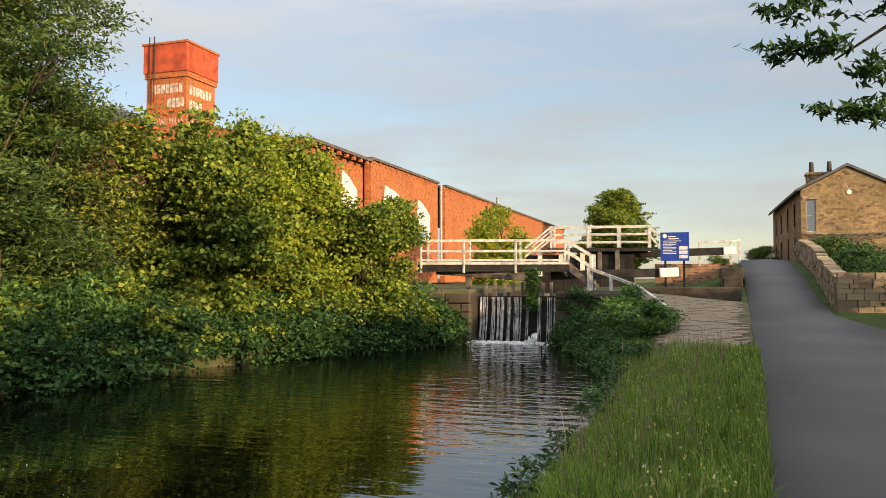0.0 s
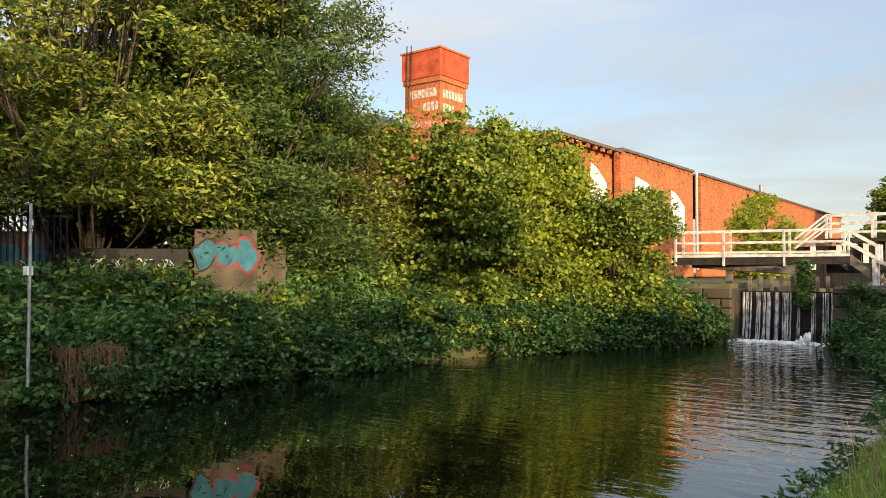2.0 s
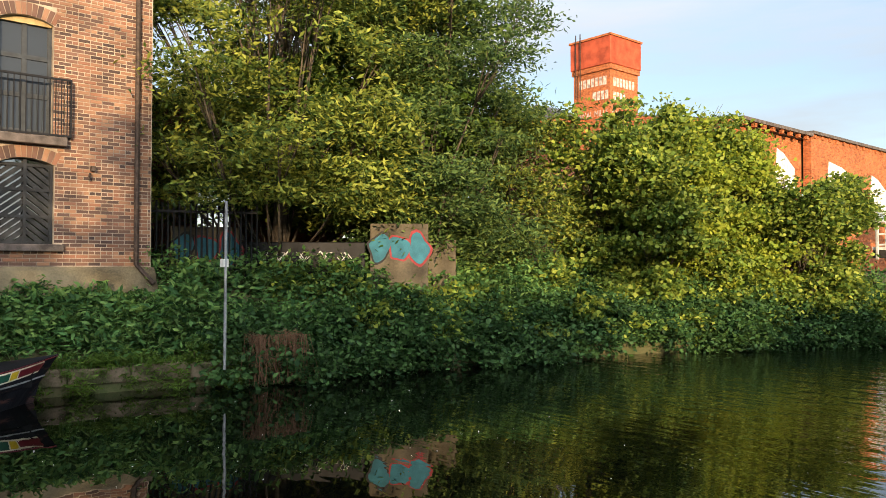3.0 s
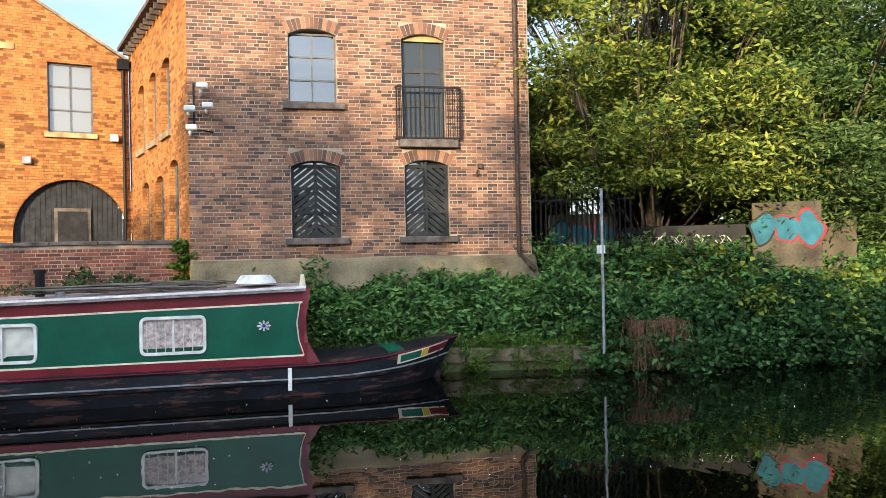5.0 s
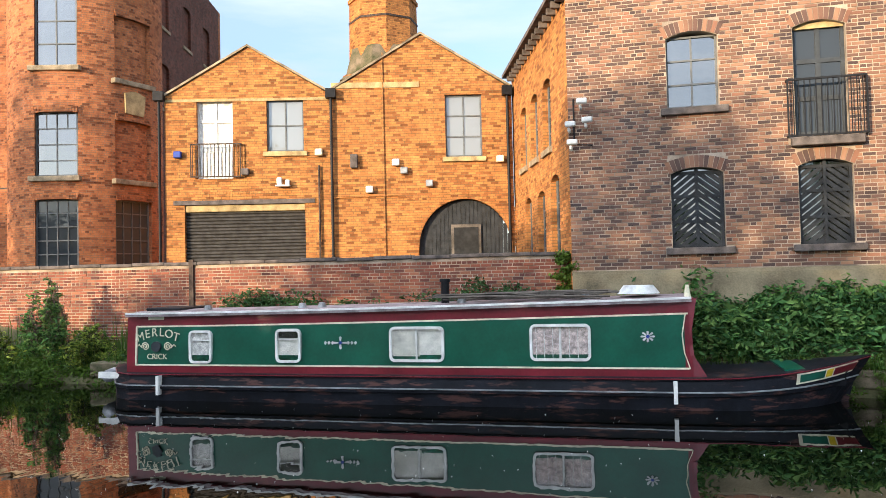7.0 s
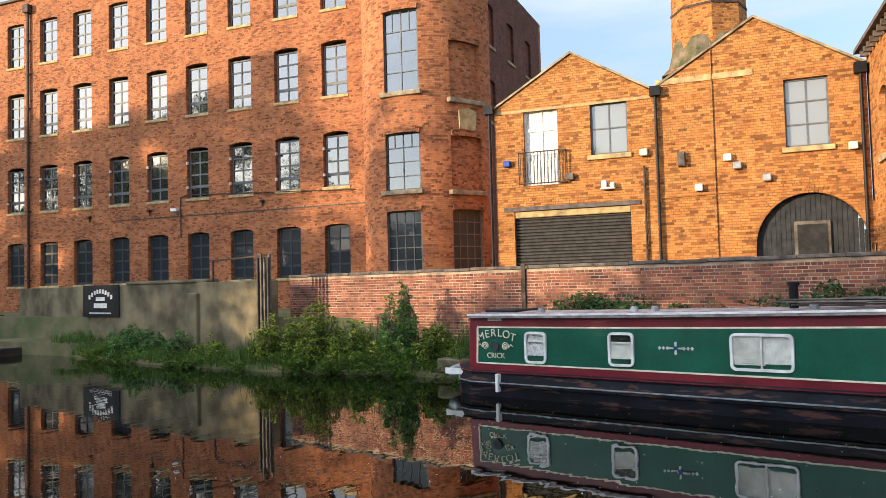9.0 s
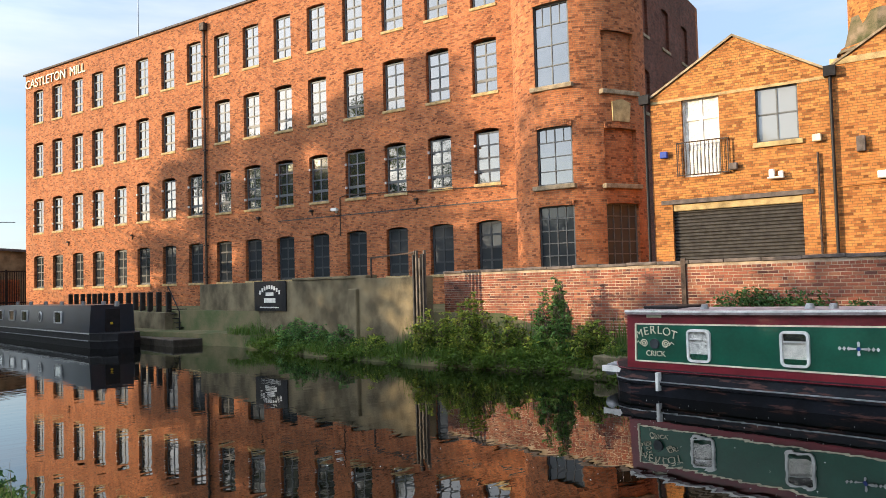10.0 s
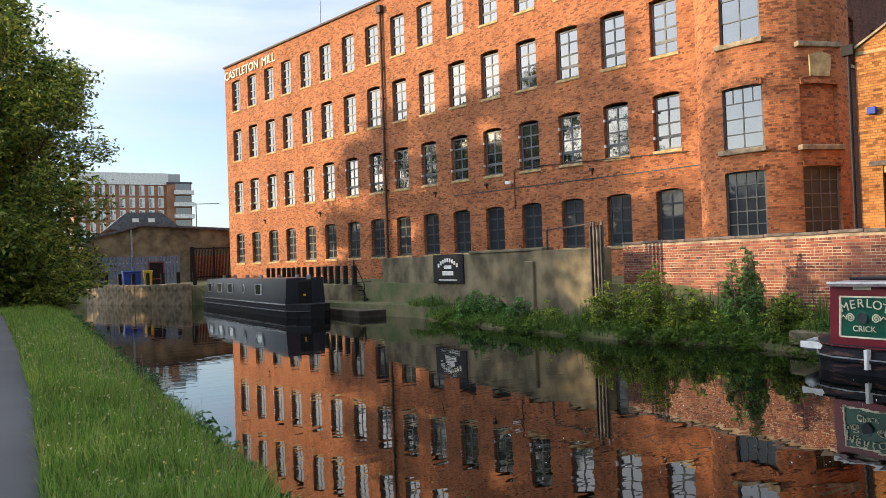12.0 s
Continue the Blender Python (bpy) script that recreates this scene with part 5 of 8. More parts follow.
tagged(part("roof_lantern", Shape().tube([(0.98, 0.3, 1.86), (0.98, 0.3, 1.95), (0.98, 0.3, 2.06)], 0.06, 10, 0.03), CREAM, m=facade(0, -13.2) @ pose(-0.3, 0, -0.06)), "small brass lamp on the boat roof", "lamp")
for s in (-8.3, -6.3, -5.9, -3.2, -1.0):
    part("mushroom_vent", Shape().tube([(s, 0.5, roof_z(s) + 0.03), (s, 0.5, roof_z(s) + 0.09), (s, 0.5, roof_z(s) + 0.13)], 0.09, 10, 0.06), STEEL, BO)
part("stern_hatch", Shape().box(-9.7, -8.9, 0.5, 1.5, 1.66, 1.72), BLACK, BO, bevel=0.02)
part("tiller", Shape().tube([(-10.3, mid, 0.55), (-10.3, mid, 1.0), (-9.95, mid, 1.12)], 0.03, 8), STEEL, BO)
part("stern_fender", Shape().tube([(-10.6, mid - 0.5, 0.35), (-10.78, mid, 0.35), (-10.6, mid + 0.5, 0.35)], 0.13, 10), STEEL, BO, smooth=True)
part("stern_band", Shape().box(-10.42, -9.95, 0.0, 0.05, 0.38, 0.5), WHITE, BO)
part("foredeck", Shape().prism([(2.15, 0.3), (2.15, 1.75), (2.85, 1.5), (3.35, mid + 0.1), (3.35, mid - 0.1), (2.85, 0.55)], 0.56, 0.61, "z"), BOATGREEN, BO, "green foredeck")


def flash(a, b, lo, hi, out):
    """A painted patch that follows the flare of the bow between two stations."""
    sh = Shape()
    pts = [a + (b - a) * i / 8 for i in range(9)]
    for p, q in zip(pts, pts[1:]):
        row = []
        for t in (p, q):
            g, y = gun_z(t), mid + (-0.185 - out - mid) * beam(t)
            row.append([(bow_x(t, 1 - hi / g), y, g - hi), (bow_x(t, 1 - lo / g), y, g - lo)])
        sh.face([row[0][1], row[1][1], row[1][0], row[0][0]])
    return sh


part("bow_flash", flash(2.3, 3.5, 0.03, 0.2, 0.004), CREAM, BO, "cream edged bow flash")
part("bow_flash_panel", flash(2.36, 2.8, 0.055, 0.175, 0.008), BOATGREEN, BO)
part("bow_flash_panel", flash(2.96, 3.46, 0.055, 0.175, 0.008), BOATRED, BO)
part("bow_spot", flash(2.82, 2.94, 0.055, 0.175, 0.008), YELLOW, BO)

# the second, dark boat
B2a, B2b = Vector((-9.95, -32.6)), Vector((-9.28, -51.9))
d2 = (B2a - B2b).normalized()
BM = Matrix.Identity(4)
BM.col[0], BM.col[1] = (d2.x, d2.y, 0, 0), (-d2.y, d2.x, 0, 0)
BM.col[3] = (B2b.x, B2b.y, 0, 1)
L2 = (B2a - B2b).length
B2 = thing("narrowboat", "dark slate-blue narrowboat moored beside the mill", "boat", BM)
h2_ = Shape()
st2 = [0, 0.3, 0.8, 1.6, 3, 8, 14, L2 - 2.5, L2 - 1.2, L2 - 0.5, L2]
rg = []
for s in st2:
    b = 1.0
    if s < 3:
        b = max(0.05, 1 - ((3 - s) / 3) ** 2.2)
    if s > L2 - 1.2:
        b = max(0.3, 1 - 0.7 * ((s - L2 + 1.2) / 1.2) ** 2)
    g = 0.62 + (0.3 * ((3 - s) / 3) ** 2 if s < 3 else 0)
    nr = [(s, 1.05 - 1.0 * b + o, z) for o, z in ((0.05, -0.4), (0, 0), (-0.03, g * 0.45), (-0.06, g * 0.5), (-0.03, g * 0.55), (0, g), (0.12, g))]
    rg.append(nr + [(p[0], 2.1 - p[1], p[2]) for p in nr][::-1])
for a, b in zip(rg, rg[1:]):
    for k in range(len(a) - 1):
        h2_.face([a[k], b[k], b[k + 1], a[k + 1]])
h2_.face(rg[0]), h2_.face(rg[-1][::-1])
part("hull", h2_, BLACK, B2, "black hull with a pale line")
part("rubbing_line", Shape().box(2.2, L2 - 1.2, -0.025, -0.003, 0.59, 0.63), GRAF_WHITE, B2)
part("rubbing_line", Shape().box(2.6, L2 - 1.2, -0.075, -0.05, 0.31, 0.34), STEEL, B2)
c2 = Shape()
for y0, y1, t in ((0.1, 0.18, 0), (2.0, 1.92, 0)):
    c2.face([(2.4, y0, 0.6), (L2 - 1.5, y0, 0.6), (L2 - 1.5, y1, 1.78), (2.9, y1, 1.72)])
c2.face([(2.9, 0.18, 1.72), (L2 - 1.5, 0.18, 1.78), (L2 - 1.5, 1.92, 1.78), (2.9, 1.92, 1.72)])
c2.face([(L2 - 1.5, 0.1, 0.6), (L2 - 1.5, 2.0, 0.6), (L2 - 1.5, 1.92, 1.78), (L2 - 1.5, 0.18, 1.78)])
c2.face([(2.4, 0.1, 0.6), (2.9, 0.18, 1.72), (2.9, 1.92, 1.72), (2.4, 2.0, 0.6)])
part("cabin", c2, BOATBLUE, B2, "slate-blue cabin")
part("stern_door", Shape().box(L2 - 1.5, L2 - 1.46, 0.75, 1.35, 0.62, 1.6), BLACK, B2)
part("stern_lamp", Shape().box(L2 - 1.5, L2 - 1.44, 0.95, 1.05, 0.95, 1.05), YELLOW, B2)
for x in (3.3, 5.6, 7.9, 13.2):
    w = part("cabin_window", ring_shape(x, x + 1.0, 0.95, 1.5, 0.06, 0.05, 0.08, 0.16), GRAF_WHITE, B2)
    part("pane", Shape().box(x + 0.04, x + 0.96, 0.11, 0.12, 0.99, 1.46), GLASS, w)
part("name_roundel", Shape().tube([(11.0, 0.09, 1.22), (11.0, 0.14, 1.22)], 0.26, 16), GRAF_WHITE, B2)
part("name_roundel", Shape().tube([(11.0, 0.085, 1.22), (11.0, 0.1, 1.22)], 0.19, 16), BOATBLUE, B2)
for x in (4.5, 7, 9.5, 12, 15, 17.5, 19):
    part("roof_vent", Shape().tube([(x, 0.8, 1.72), (x, 0.8, 1.93)], 0.1, 8), STEEL, B2)


# ---- lock ----
def post_rail(name, pts, h, label, rails=(1.0, 0.55, 0.1), w=0.09, group=""):
    """White timber handrail: posts at points, rails between them."""
    ob = thing(name, label, "railing", group=group)
    for p in pts:
        part("post", Shape().box(p[0] - w / 2, p[0] + w / 2, p[1] - w / 2, p[1] + w / 2, p[2], p[2] + h), RAIL_WHITE, ob, bevel=0.01)
    for a, b in zip(pts, pts[1:]):
        for r in rails:
            part("rail", Shape().bar((a[0], a[1], a[2] + h * r), (b[0], b[1], b[2] + h * r), max(0.07, w * 0.85)), RAIL_WHITE, ob)
    return ob


LY = 27.3
lockw = thing("lock_wall", "wet mossy stone lock walls", "lock", kind="structure")
part("west_wing", Shape().box(-12.0, -7.6, 26.2, 40, -1, 1.75), WET_STONE, lockw, bevel=0.05)
part("east_wing", Shape().box(-4.7, -1.9, 27.0, 40, -1, 1.85), WET_STONE, lockw, bevel=0.05)
part("cill", Shape().box(-7.7, -4.6, 27.4, 29, -1, 1.55), WET_STONE, lockw)
rs = random.Random(3)
for (x0, x1, yf) in ((-9.6, -7.62, 26.14), (-4.72, -2.0, 26.94)):
    z = 0.0
    while z < 1.7:
        x = x0
        hh = rs.uniform(0.3, 0.42)
        while x < x1 - 0.1:
            ln_ = min(rs.uniform(0.5, 1.1), x1 - x)
            part("stone", Shape().box(x, x + ln_ - 0.03, yf - rs.uniform(0.02, 0.1), yf + 0.1, z, min(1.8, z + hh - 0.03)), WET_PIECE, lockw, bevel=0.03)
            x += ln_
        z += hh
gate = thing("lock_gate", "black timber lock gates with water spilling over", "lock gate")
for i in range(12):
    part("plank", Shape().box(-7.65 + i * 0.255, -7.65 + i * 0.255 + 0.245, 27.1, 27.22, -0.4, 1.62 + 0.02 * (i % 3)), DARKWOOD, gate)
for z in (0.3, 1.5):
    part("cross_rail", Shape().box(-7.7, -4.6, 27.0, 27.12, z, z + 0.16), DARKWOOD, gate)
for x in (-7.3, -6.95, -6.6, -6.3, -5.95, -5.2, -4.9):
    part("paddle_rod", Shape().box(x - 0.05, x + 0.05, 27.05, 27.15, 1.6, 2.15), TIMBER, gate)
fall = Shape()
rf_ = random.Random(8)
for x, w_ in ((-7.35, 0.25), (-7.0, 0.12), (-6.72, 0.2), (-6.4, 0.12), (-6.1, 0.25), (-5.75, 0.08), (-5.3, 0.1), (-4.95, 0.15), (-4.75, 0.06)):
    for k_ in range(5 + int(w_ * 55)):
        xx = x + rf_.uniform(-w_, w_) * 0.6
        ww = rf_.uniform(0.004, 0.014)
        pts = [(xx + rf_.uniform(-0.015, 0.015), 26.98 - 0.28 * (t ** 2) - rf_.uniform(0, 0.03), 1.62 * (1 - t)) for t in (0, 0.2, 0.45, 0.7, 1.0)]
        fall.tube(pts, ww * 0.5, 5, ww)
tagged(part("waterfall", fall, STREAM, smooth=True), "thin white streams spilling over the lock gate", "waterfall", kind="stuff")
foam = Shape()
for i in range(420):
    x, y = rf_.uniform(-7.7, -4.5), 26.72 - abs(rf_.gauss(0, 0.3))
    r = rf_.uniform(0.03, 0.11)
    foam.tube([(x, y, -0.02), (x, y, rf_.uniform(0.02, 0.07))], r, 6, r * 0.4)
for i in range(90):
    t = rf_.random()
    foam.tube([(-5.85 + 0.5 * t, 26.4, 0.0), (-5.8 + 0.5 * t + rf_.uniform(-0.1, 0.1), 26.45, 0.46 * t * rf_.uniform(0.5, 1))], 0.05, 5, 0.015)
tagged(part("foam", foam, FOAM, smooth=True), "white foam where the water falls", "foam", kind="stuff")
# footbridge over the gates
fb = thing("footbridge", "white-railed timber footbridge over the lock tail", "footbridge")
part("beam", Shape().bar((-9.9, 26.9, 2.68), (-4.4, 28.1, 2.68), 0.14, 0.26), DARKWOOD, fb)
part("deck", Shape().bar((-9.9, 27.3, 2.82), (-4.4, 28.5, 2.82), 0.9, 0.06), TIMBER, fb)
part("fascia", Shape().bar((-9.9, 26.82, 2.86), (-4.4, 28.02, 2.86), 0.05, 0.1), RAIL_WHITE, fb)
for off in (0.0, 0.8):
    pts = [(-9.74 + 5.18 * t, 26.78 + 1.3 * t + off, 2.85) for t in (0, 0.3, 0.66, 1.0)]
    for p in pts:
        part("post", Shape().box(p[0] - 0.04, p[0] + 0.04, p[1] - 0.04, p[1] + 0.04, 2.5, 3.75), RAIL_WHITE, fb, bevel=0.01)
    for z in (3.72, 3.32, 2.98):
        part("rail", Shape().bar((pts[0][0], pts[0][1], z), (pts[-1][0], pts[-1][1], z), 0.055), RAIL_WHITE, fb)
    # stair rails down to the lock side
    for dz in (0, -0.42):
        part("stair_rail", Shape().bar((-4.56, 28.08 + off, 3.72 + dz), (-3.62, 28.3 + off, 3.1 + dz), 0.075), RAIL_WHITE, fb)
    part("newel", Shape().box(-3.7, -3.58, 28.24 + off, 28.36 + off, 1.85, 3.2), RAIL_WHITE, fb, bevel=0.01)
    part("stair_string", Shape().bar((-4.5, 28.1 + off, 2.75), (-3.5, 28.3 + off, 1.95), 0.06, 0.22), TIMBER, fb)
post_rail("ramp_handrail", [(-3.72, 28.2, 1.75), (-2.9, 28.0, 1.45), (-1.95, 27.6, 1.1), (-0.75, 25.5, 0.35)], 0.95, "white timber handrail sloping down beside the lock", rails=(0.97,), w=0.12)
ub = thing("footbridge", "upper white-railed footbridge at the head gates", "footbridge")
for off in (0, 0.9):
    pts = [(-6.4 + 4.4 * t, 35.4 + 0.55 * t + off, 3.75) for t in (0, 0.38, 0.69, 1)]
    for p in pts:
        part("post", Shape().box(p[0] - 0.05, p[0] + 0.05, p[1] - 0.05, p[1] + 0.05, 3.5, 4.72), RAIL_WHITE, ub, bevel=0.01)
    for z in (4.7, 4.35, 3.98):
        part("rail", Shape().bar((pts[0][0], pts[0][1], z), (pts[-1][0], pts[-1][1], z), 0.06), RAIL_WHITE, ub)
    for dz in (0, -0.4):
        part("stair_rail", Shape().bar((-2.0, 35.95 + off, 4.7 + dz), (-1.2, 36 + off, 3.7 + dz), 0.08), RAIL_WHITE, ub)
        part("stair_rail", Shape().bar((-6.4, 35.4 + off, 4.7 + dz), (-7.6, 35.2 + off, 3.7 + dz), 0.08), RAIL_WHITE, ub)
part("deck", Shape().bar((-6.6, 35.8, 3.62), (-1.9, 36.4, 3.62), 1.0, 0.16), DARKWOOD, ub)
bb = thing("balance_beam", "long black balance beam with a white end", "lock beam")
part("beam", Shape().bar((-5.2, 28.6, 2.4), (-0.9, 29.6, 2.52), 0.3, 0.32), DARKWOOD, bb, bevel=0.02)
part("white_end", Shape().bar((-1.28, 29.35, 2.50), (-0.62, 29.52, 2.53), 0.32, 0.34), WHITE, bb, bevel=0.02)
bb = thing("balance_beam", "weathered grey timber balance beam", "lock beam")
part("beam", Shape().bar((-9.4, 27.6, 2.62), (-5.9, 27.9, 2.36), 0.3, 0.34), TIMBER, bb, bevel=0.02)
part("support", Shape().box(-8.25, -8.05, 27.6, 27.8, 1.7, 2.4), TIMBER, bb)
bb = thing("balance_beam", "black upper balance beam with a white end", "lock beam")
part("beam", Shape().bar((-4.5, 36.6, 3.4), (1.6, 37.2, 3.55), 0.32, 0.34), DARKWOOD, bb, bevel=0.02)
part("white_end", Shape().bar((1.2, 37.1, 3.54), (1.75, 37.2, 3.56), 0.34, 0.36), WHITE, bb, bevel=0.02)
hg = thing("lock_gate", "tall black head gates of the lock", "lock gate")
for i in range(14):
    part("plank", Shape().box(-7.7 + i * 0.36, -7.7 + i * 0.36 + 0.34, 35.9, 36.02, 1.6, 3.4), DARKWOOD, hg)
for x in (-7, -6, -5, -4.2, -3.4):
    part("paddle_post", Shape().box(x - 0.09, x + 0.09, 35.7, 35.88, 2.4, 3.6), TIMBER if x > -5 else WHITE, hg)
post_rail("white_railing", [(0.2, 38.6, 2.9), (1.6, 38.7, 2.95), (2.1, 41, 3.1)], 1.15, "white railing beside the upper lock", rails=(0.97,), w=0.12)
# paved apron and its kerb
apr = thing("apron", "sloping stone sett apron beside the lock", "paving", kind="structure")
ra = random.Random(4)
bed = Shape()
for i in range(10):
    y0, y1 = 19 + i, 20 + i
    xa, xb = -1.0 - 0.12 * (y0 - 20), -1.0 - 0.12 * (y1 - 20)
    bed.face([(xb, y1, apron_z(xb, y1) - 0.03), (xa, y0, apron_z(xa, y0) - 0.03), (path_x(y0), y0, apron_z(1.5, y0) - 0.03), (path_x(y1), y1, apron_z(1.5, y1) - 0.03)])
part("bedding", bed, EARTH, apr)
for j in range(46):
    y0 = 19.1 + 0.212 * j
    x = -1.1 - 0.12 * (y0 - 20) + 0.2 * (j % 2)
    while x < path_x(y0) - 0.3:
        ln_ = ra.uniform(0.3, 0.6)
        zz = apron_z(x + 0.2, y0)
        if not on_apron(x, y0) or x + ln_ > path_x(y0) - 0.04:
            x += ln_
            continue
        tilt = math.degrees(math.atan((apron_z(x + 0.2, y0 + 0.2) - zz) / 0.2))
        side_tilt = -math.degrees(math.atan((apron_z(x + 0.4, y0) - apron_z(x, y0)) / 0.4))
        part("sett", Shape().box(0, ln_ - 0.02, 0, 0.19, -0.1, 0.015 + ra.uniform(0, 0.02)), STONE_PIECE, apr, m=pose(x, y0, apron_z(x, y0), tilt, side_tilt, ra.uniform(-0.8, 0.8)))
        x += ln_
part("kerb", Shape().box(-2.0, 1.55, 28.75, 29.2, 1.5, 1.98).box(1.0, 1.7, 31.0, 34, 1.9, 2.35).box(1.0, 1.9, 34, 37, 2.3, 2.75), WET_STONE, apr, "dark stone step", bevel=0.04)
part("retaining_wall", Shape().box(-1.9, 1.7, 38.9, 39.3, 1.9, 3.0), OLD_BRICK, apr)
sg = thing("information_sign", "blue canal information board on two posts", "sign")
part("board", Shape().box(-1.3, -0.22, 31.15, 31.2, 2.98, 4.1), SIGNBLUE, sg, bevel=0.008)
for x in (-1.12, -0.42):
    part("post", Shape().box(x - 0.04, x + 0.04, 31.2, 31.28, 1.7, 4.05), BLACK, sg)
tx = Shape()
for i in range(8):
    tx.box(-1.2, -1.2 + (0.35 if i % 3 == 2 else 0.5), 31.138, 31.15, 3.68 - i * 0.06, 3.70 - i * 0.06)
tx.box(-1.0, -0.7, 31.138, 31.15, 3.92, 3.95).box(-1.0, -0.6, 31.138, 31.15, 3.83, 3.86).box(-1.2, -0.5, 31.138, 31.15, 3.75, 3.77)
part("text_bar", tx, WHITE, sg, "unreadable white lines")
tx = Shape()
for i in range(3):
    tx.box(-0.6, -0.28, 31.138, 31.15, 3.42 - i * 0.17, 3.55 - i * 0.17)
part("picture_panel", tx, GRAF_WHITE, sg)
part("round_badge", Shape().tube([(-1.13, 31.138, 3.96), (-1.13, 31.15, 3.96)], 0.08, 12), WHITE, sg)

# ---- stone house, garden wall ----
hs = thing("stone_house", "two-storey honey stone house with a slate roof and chimney", "house", pose(7.2, 59.5, 0))
gh = [(0.35, 0.95, 5.6, 7.9)]
part("gable_wall", wall_shape(0, 6.0, 2.8, 8.6, gh, 0.5, gable=1.55), HOUSE_STONE, hs)
sideh = [(y, y + 1.0, z, z + 1.7) for y in (2.5, 7, 12, 16.5) for z in (3.7, 6.2)]
part("side_wall", wall_shape(0.0, 20, 2.8, 8.6, sideh, 0.5), HOUSE_STONE, hs, m=pose(0, 0.5, 0, 0, 0, 90) @ Matrix.Diagonal((1, -1, 1, 1)))
for y, _, z, _ in sideh:
    fx, gx = window_meshes(1.0, 1.7, 2, 2)
    w = part("window", fx, WHITEFRAME, hs, m=pose(0.2, y + 0.5 + 1.0, z, 0, 0, -90))
    part("pane", gx, GLASS, w)
    part("surround", Shape().box(-0.03, 0.1, y + 0.35, y + 0.5, z - 0.15, z + 1.85).box(-0.03, 0.1, y + 1.5, y + 1.65, z - 0.15, z + 1.85), STONE, hs)
fx, gx = window_meshes(0.6, 2.3, 1, 2)
w = part("window", fx, WHITEFRAME, hs, m=pose(0.35, 0.12, 5.6))
part("pane", gx, GLASS, w)
part("sill", Shape().box(0.1, 1.2, -0.1, 0.1, 5.4, 5.6), STONE, hs, bevel=0.02)
part("lintel", Shape().box(0.1, 1.2, -0.06, 0.1, 7.9, 8.15), STONE, hs, bevel=0.02)
part("far_wall", Shape().box(5.5, 6, 0.5, 20, 2.8, 8.6).box(0, 6, 20, 20.5, 2.8, 8.6), HOUSE_STONE, hs)
part("roof", Shape().prism([(-0.3, 8.5), (3.0, 10.2), (6.3, 8.5), (6.3, 8.68), (3.0, 10.4), (-0.3, 8.68)], -0.15, 20.5), SLATE, hs)
part("gutter", Shape().box(-0.42, -0.28, -0.1, 20.4, 8.4, 8.52), BLACK, hs)
part("chimney_stack", Shape().box(0.7, 2.6, 2.0, 2.9, 8.4, 10.1).box(0.62, 2.68, 1.92, 2.98, 9.9, 10.05), HOUSE_STONE, hs)
for x in (1.05, 2.25):
    part("chimney_pot", Shape().tube([(x, 2.45, 10.1), (x, 2.45, 10.9)], 0.2, 10, 0.15), WET_STONE, hs)
part("vent_disc", Shape().tube([(3.1, -0.06, 8.35), (3.1, 0, 8.35)], 0.17, 12), WHITE, hs)
part("downpipe", Shape().tube([(5.85, -0.08, 2.8), (5.85, -0.08, 8.5)], 0.06, 8), BLACK, hs)
pg = Shape()
pg.bar((0.2, -2.2, 5.1), (6.2, -2.4, 5.35), 0.14)
for x in np.arange(0.3, 6.2, 0.7):
    pg.bar((x, -2.7, 5.25), (x, -0.1, 5.35), 0.08)
for x in (0.3, 3.2, 6.1):
    pg.bar((x, -2.3, 3.0), (x, -2.3, 5.2), 0.12)
tagged(part("pergola", pg, TIMBER, m=pose(7.2, 59.5, 0)), "brown timber pergola against the stone house", "pergola")
sw = thing("stone_wall", "rough coursed stone garden wall beside the towpath", "wall", kind="structure")
rw = random.Random(12)
WL = [(4.3, 27.4), (4.55, 30.4), (4.9, 36), (5.35, 45), (6.4, 57)]
for (x0, y0), (x1, y1) in zip(WL, WL[1:]):
    n_ = max(1, int((y1 - y0) / (0.75 if y0 < 36 else 1.2)))
    for i in range(n_):
        ya, yb = y0 + (y1 - y0) * i / n_, y0 + (y1 - y0) * (i + 1) / n_
        xa = x0 + (x1 - x0) * i / n_
        lean = math.degrees(math.atan2(x0 - x1, y1 - y0))
        rise = math.degrees(math.atan2(path_z(yb) - path_z(ya), yb - ya))
        zz = path_z(ya) - 0.1
        top = zz + 1.2 + rw.uniform(-0.04, 0.04)
        while zz < top - 0.08:
            hh = min(rw.uniform(0.13, 0.24), top - zz)
            cut = rw.uniform(0.3, 0.7)
            for p, q in ((0, cut), (cut, 1)):
                part("stone", Shape().box(-rw.uniform(0, 0.06), 0.4, p * (yb - ya) + 0.01, q * (yb - ya) - 0.01, 0.01, hh), WALL_STONE, sw, m=pose(xa, ya, zz, rise, 0, lean))
            zz += hh
zz = path_z(27.2) - 0.1
while zz < path_z(27.2) + 1.05:
    hh, x = rw.uniform(0.13, 0.24), 4.3
    while x < 9.4:
        ln_ = rw.uniform(0.25, 0.6)
        part("stone", Shape().box(0.01, ln_ - 0.01, -rw.uniform(0, 0.05), 0.28, 0.01, hh), WALL_STONE, sw, m=pose(x, 27.1, zz))
        x += ln_
    zz += hh

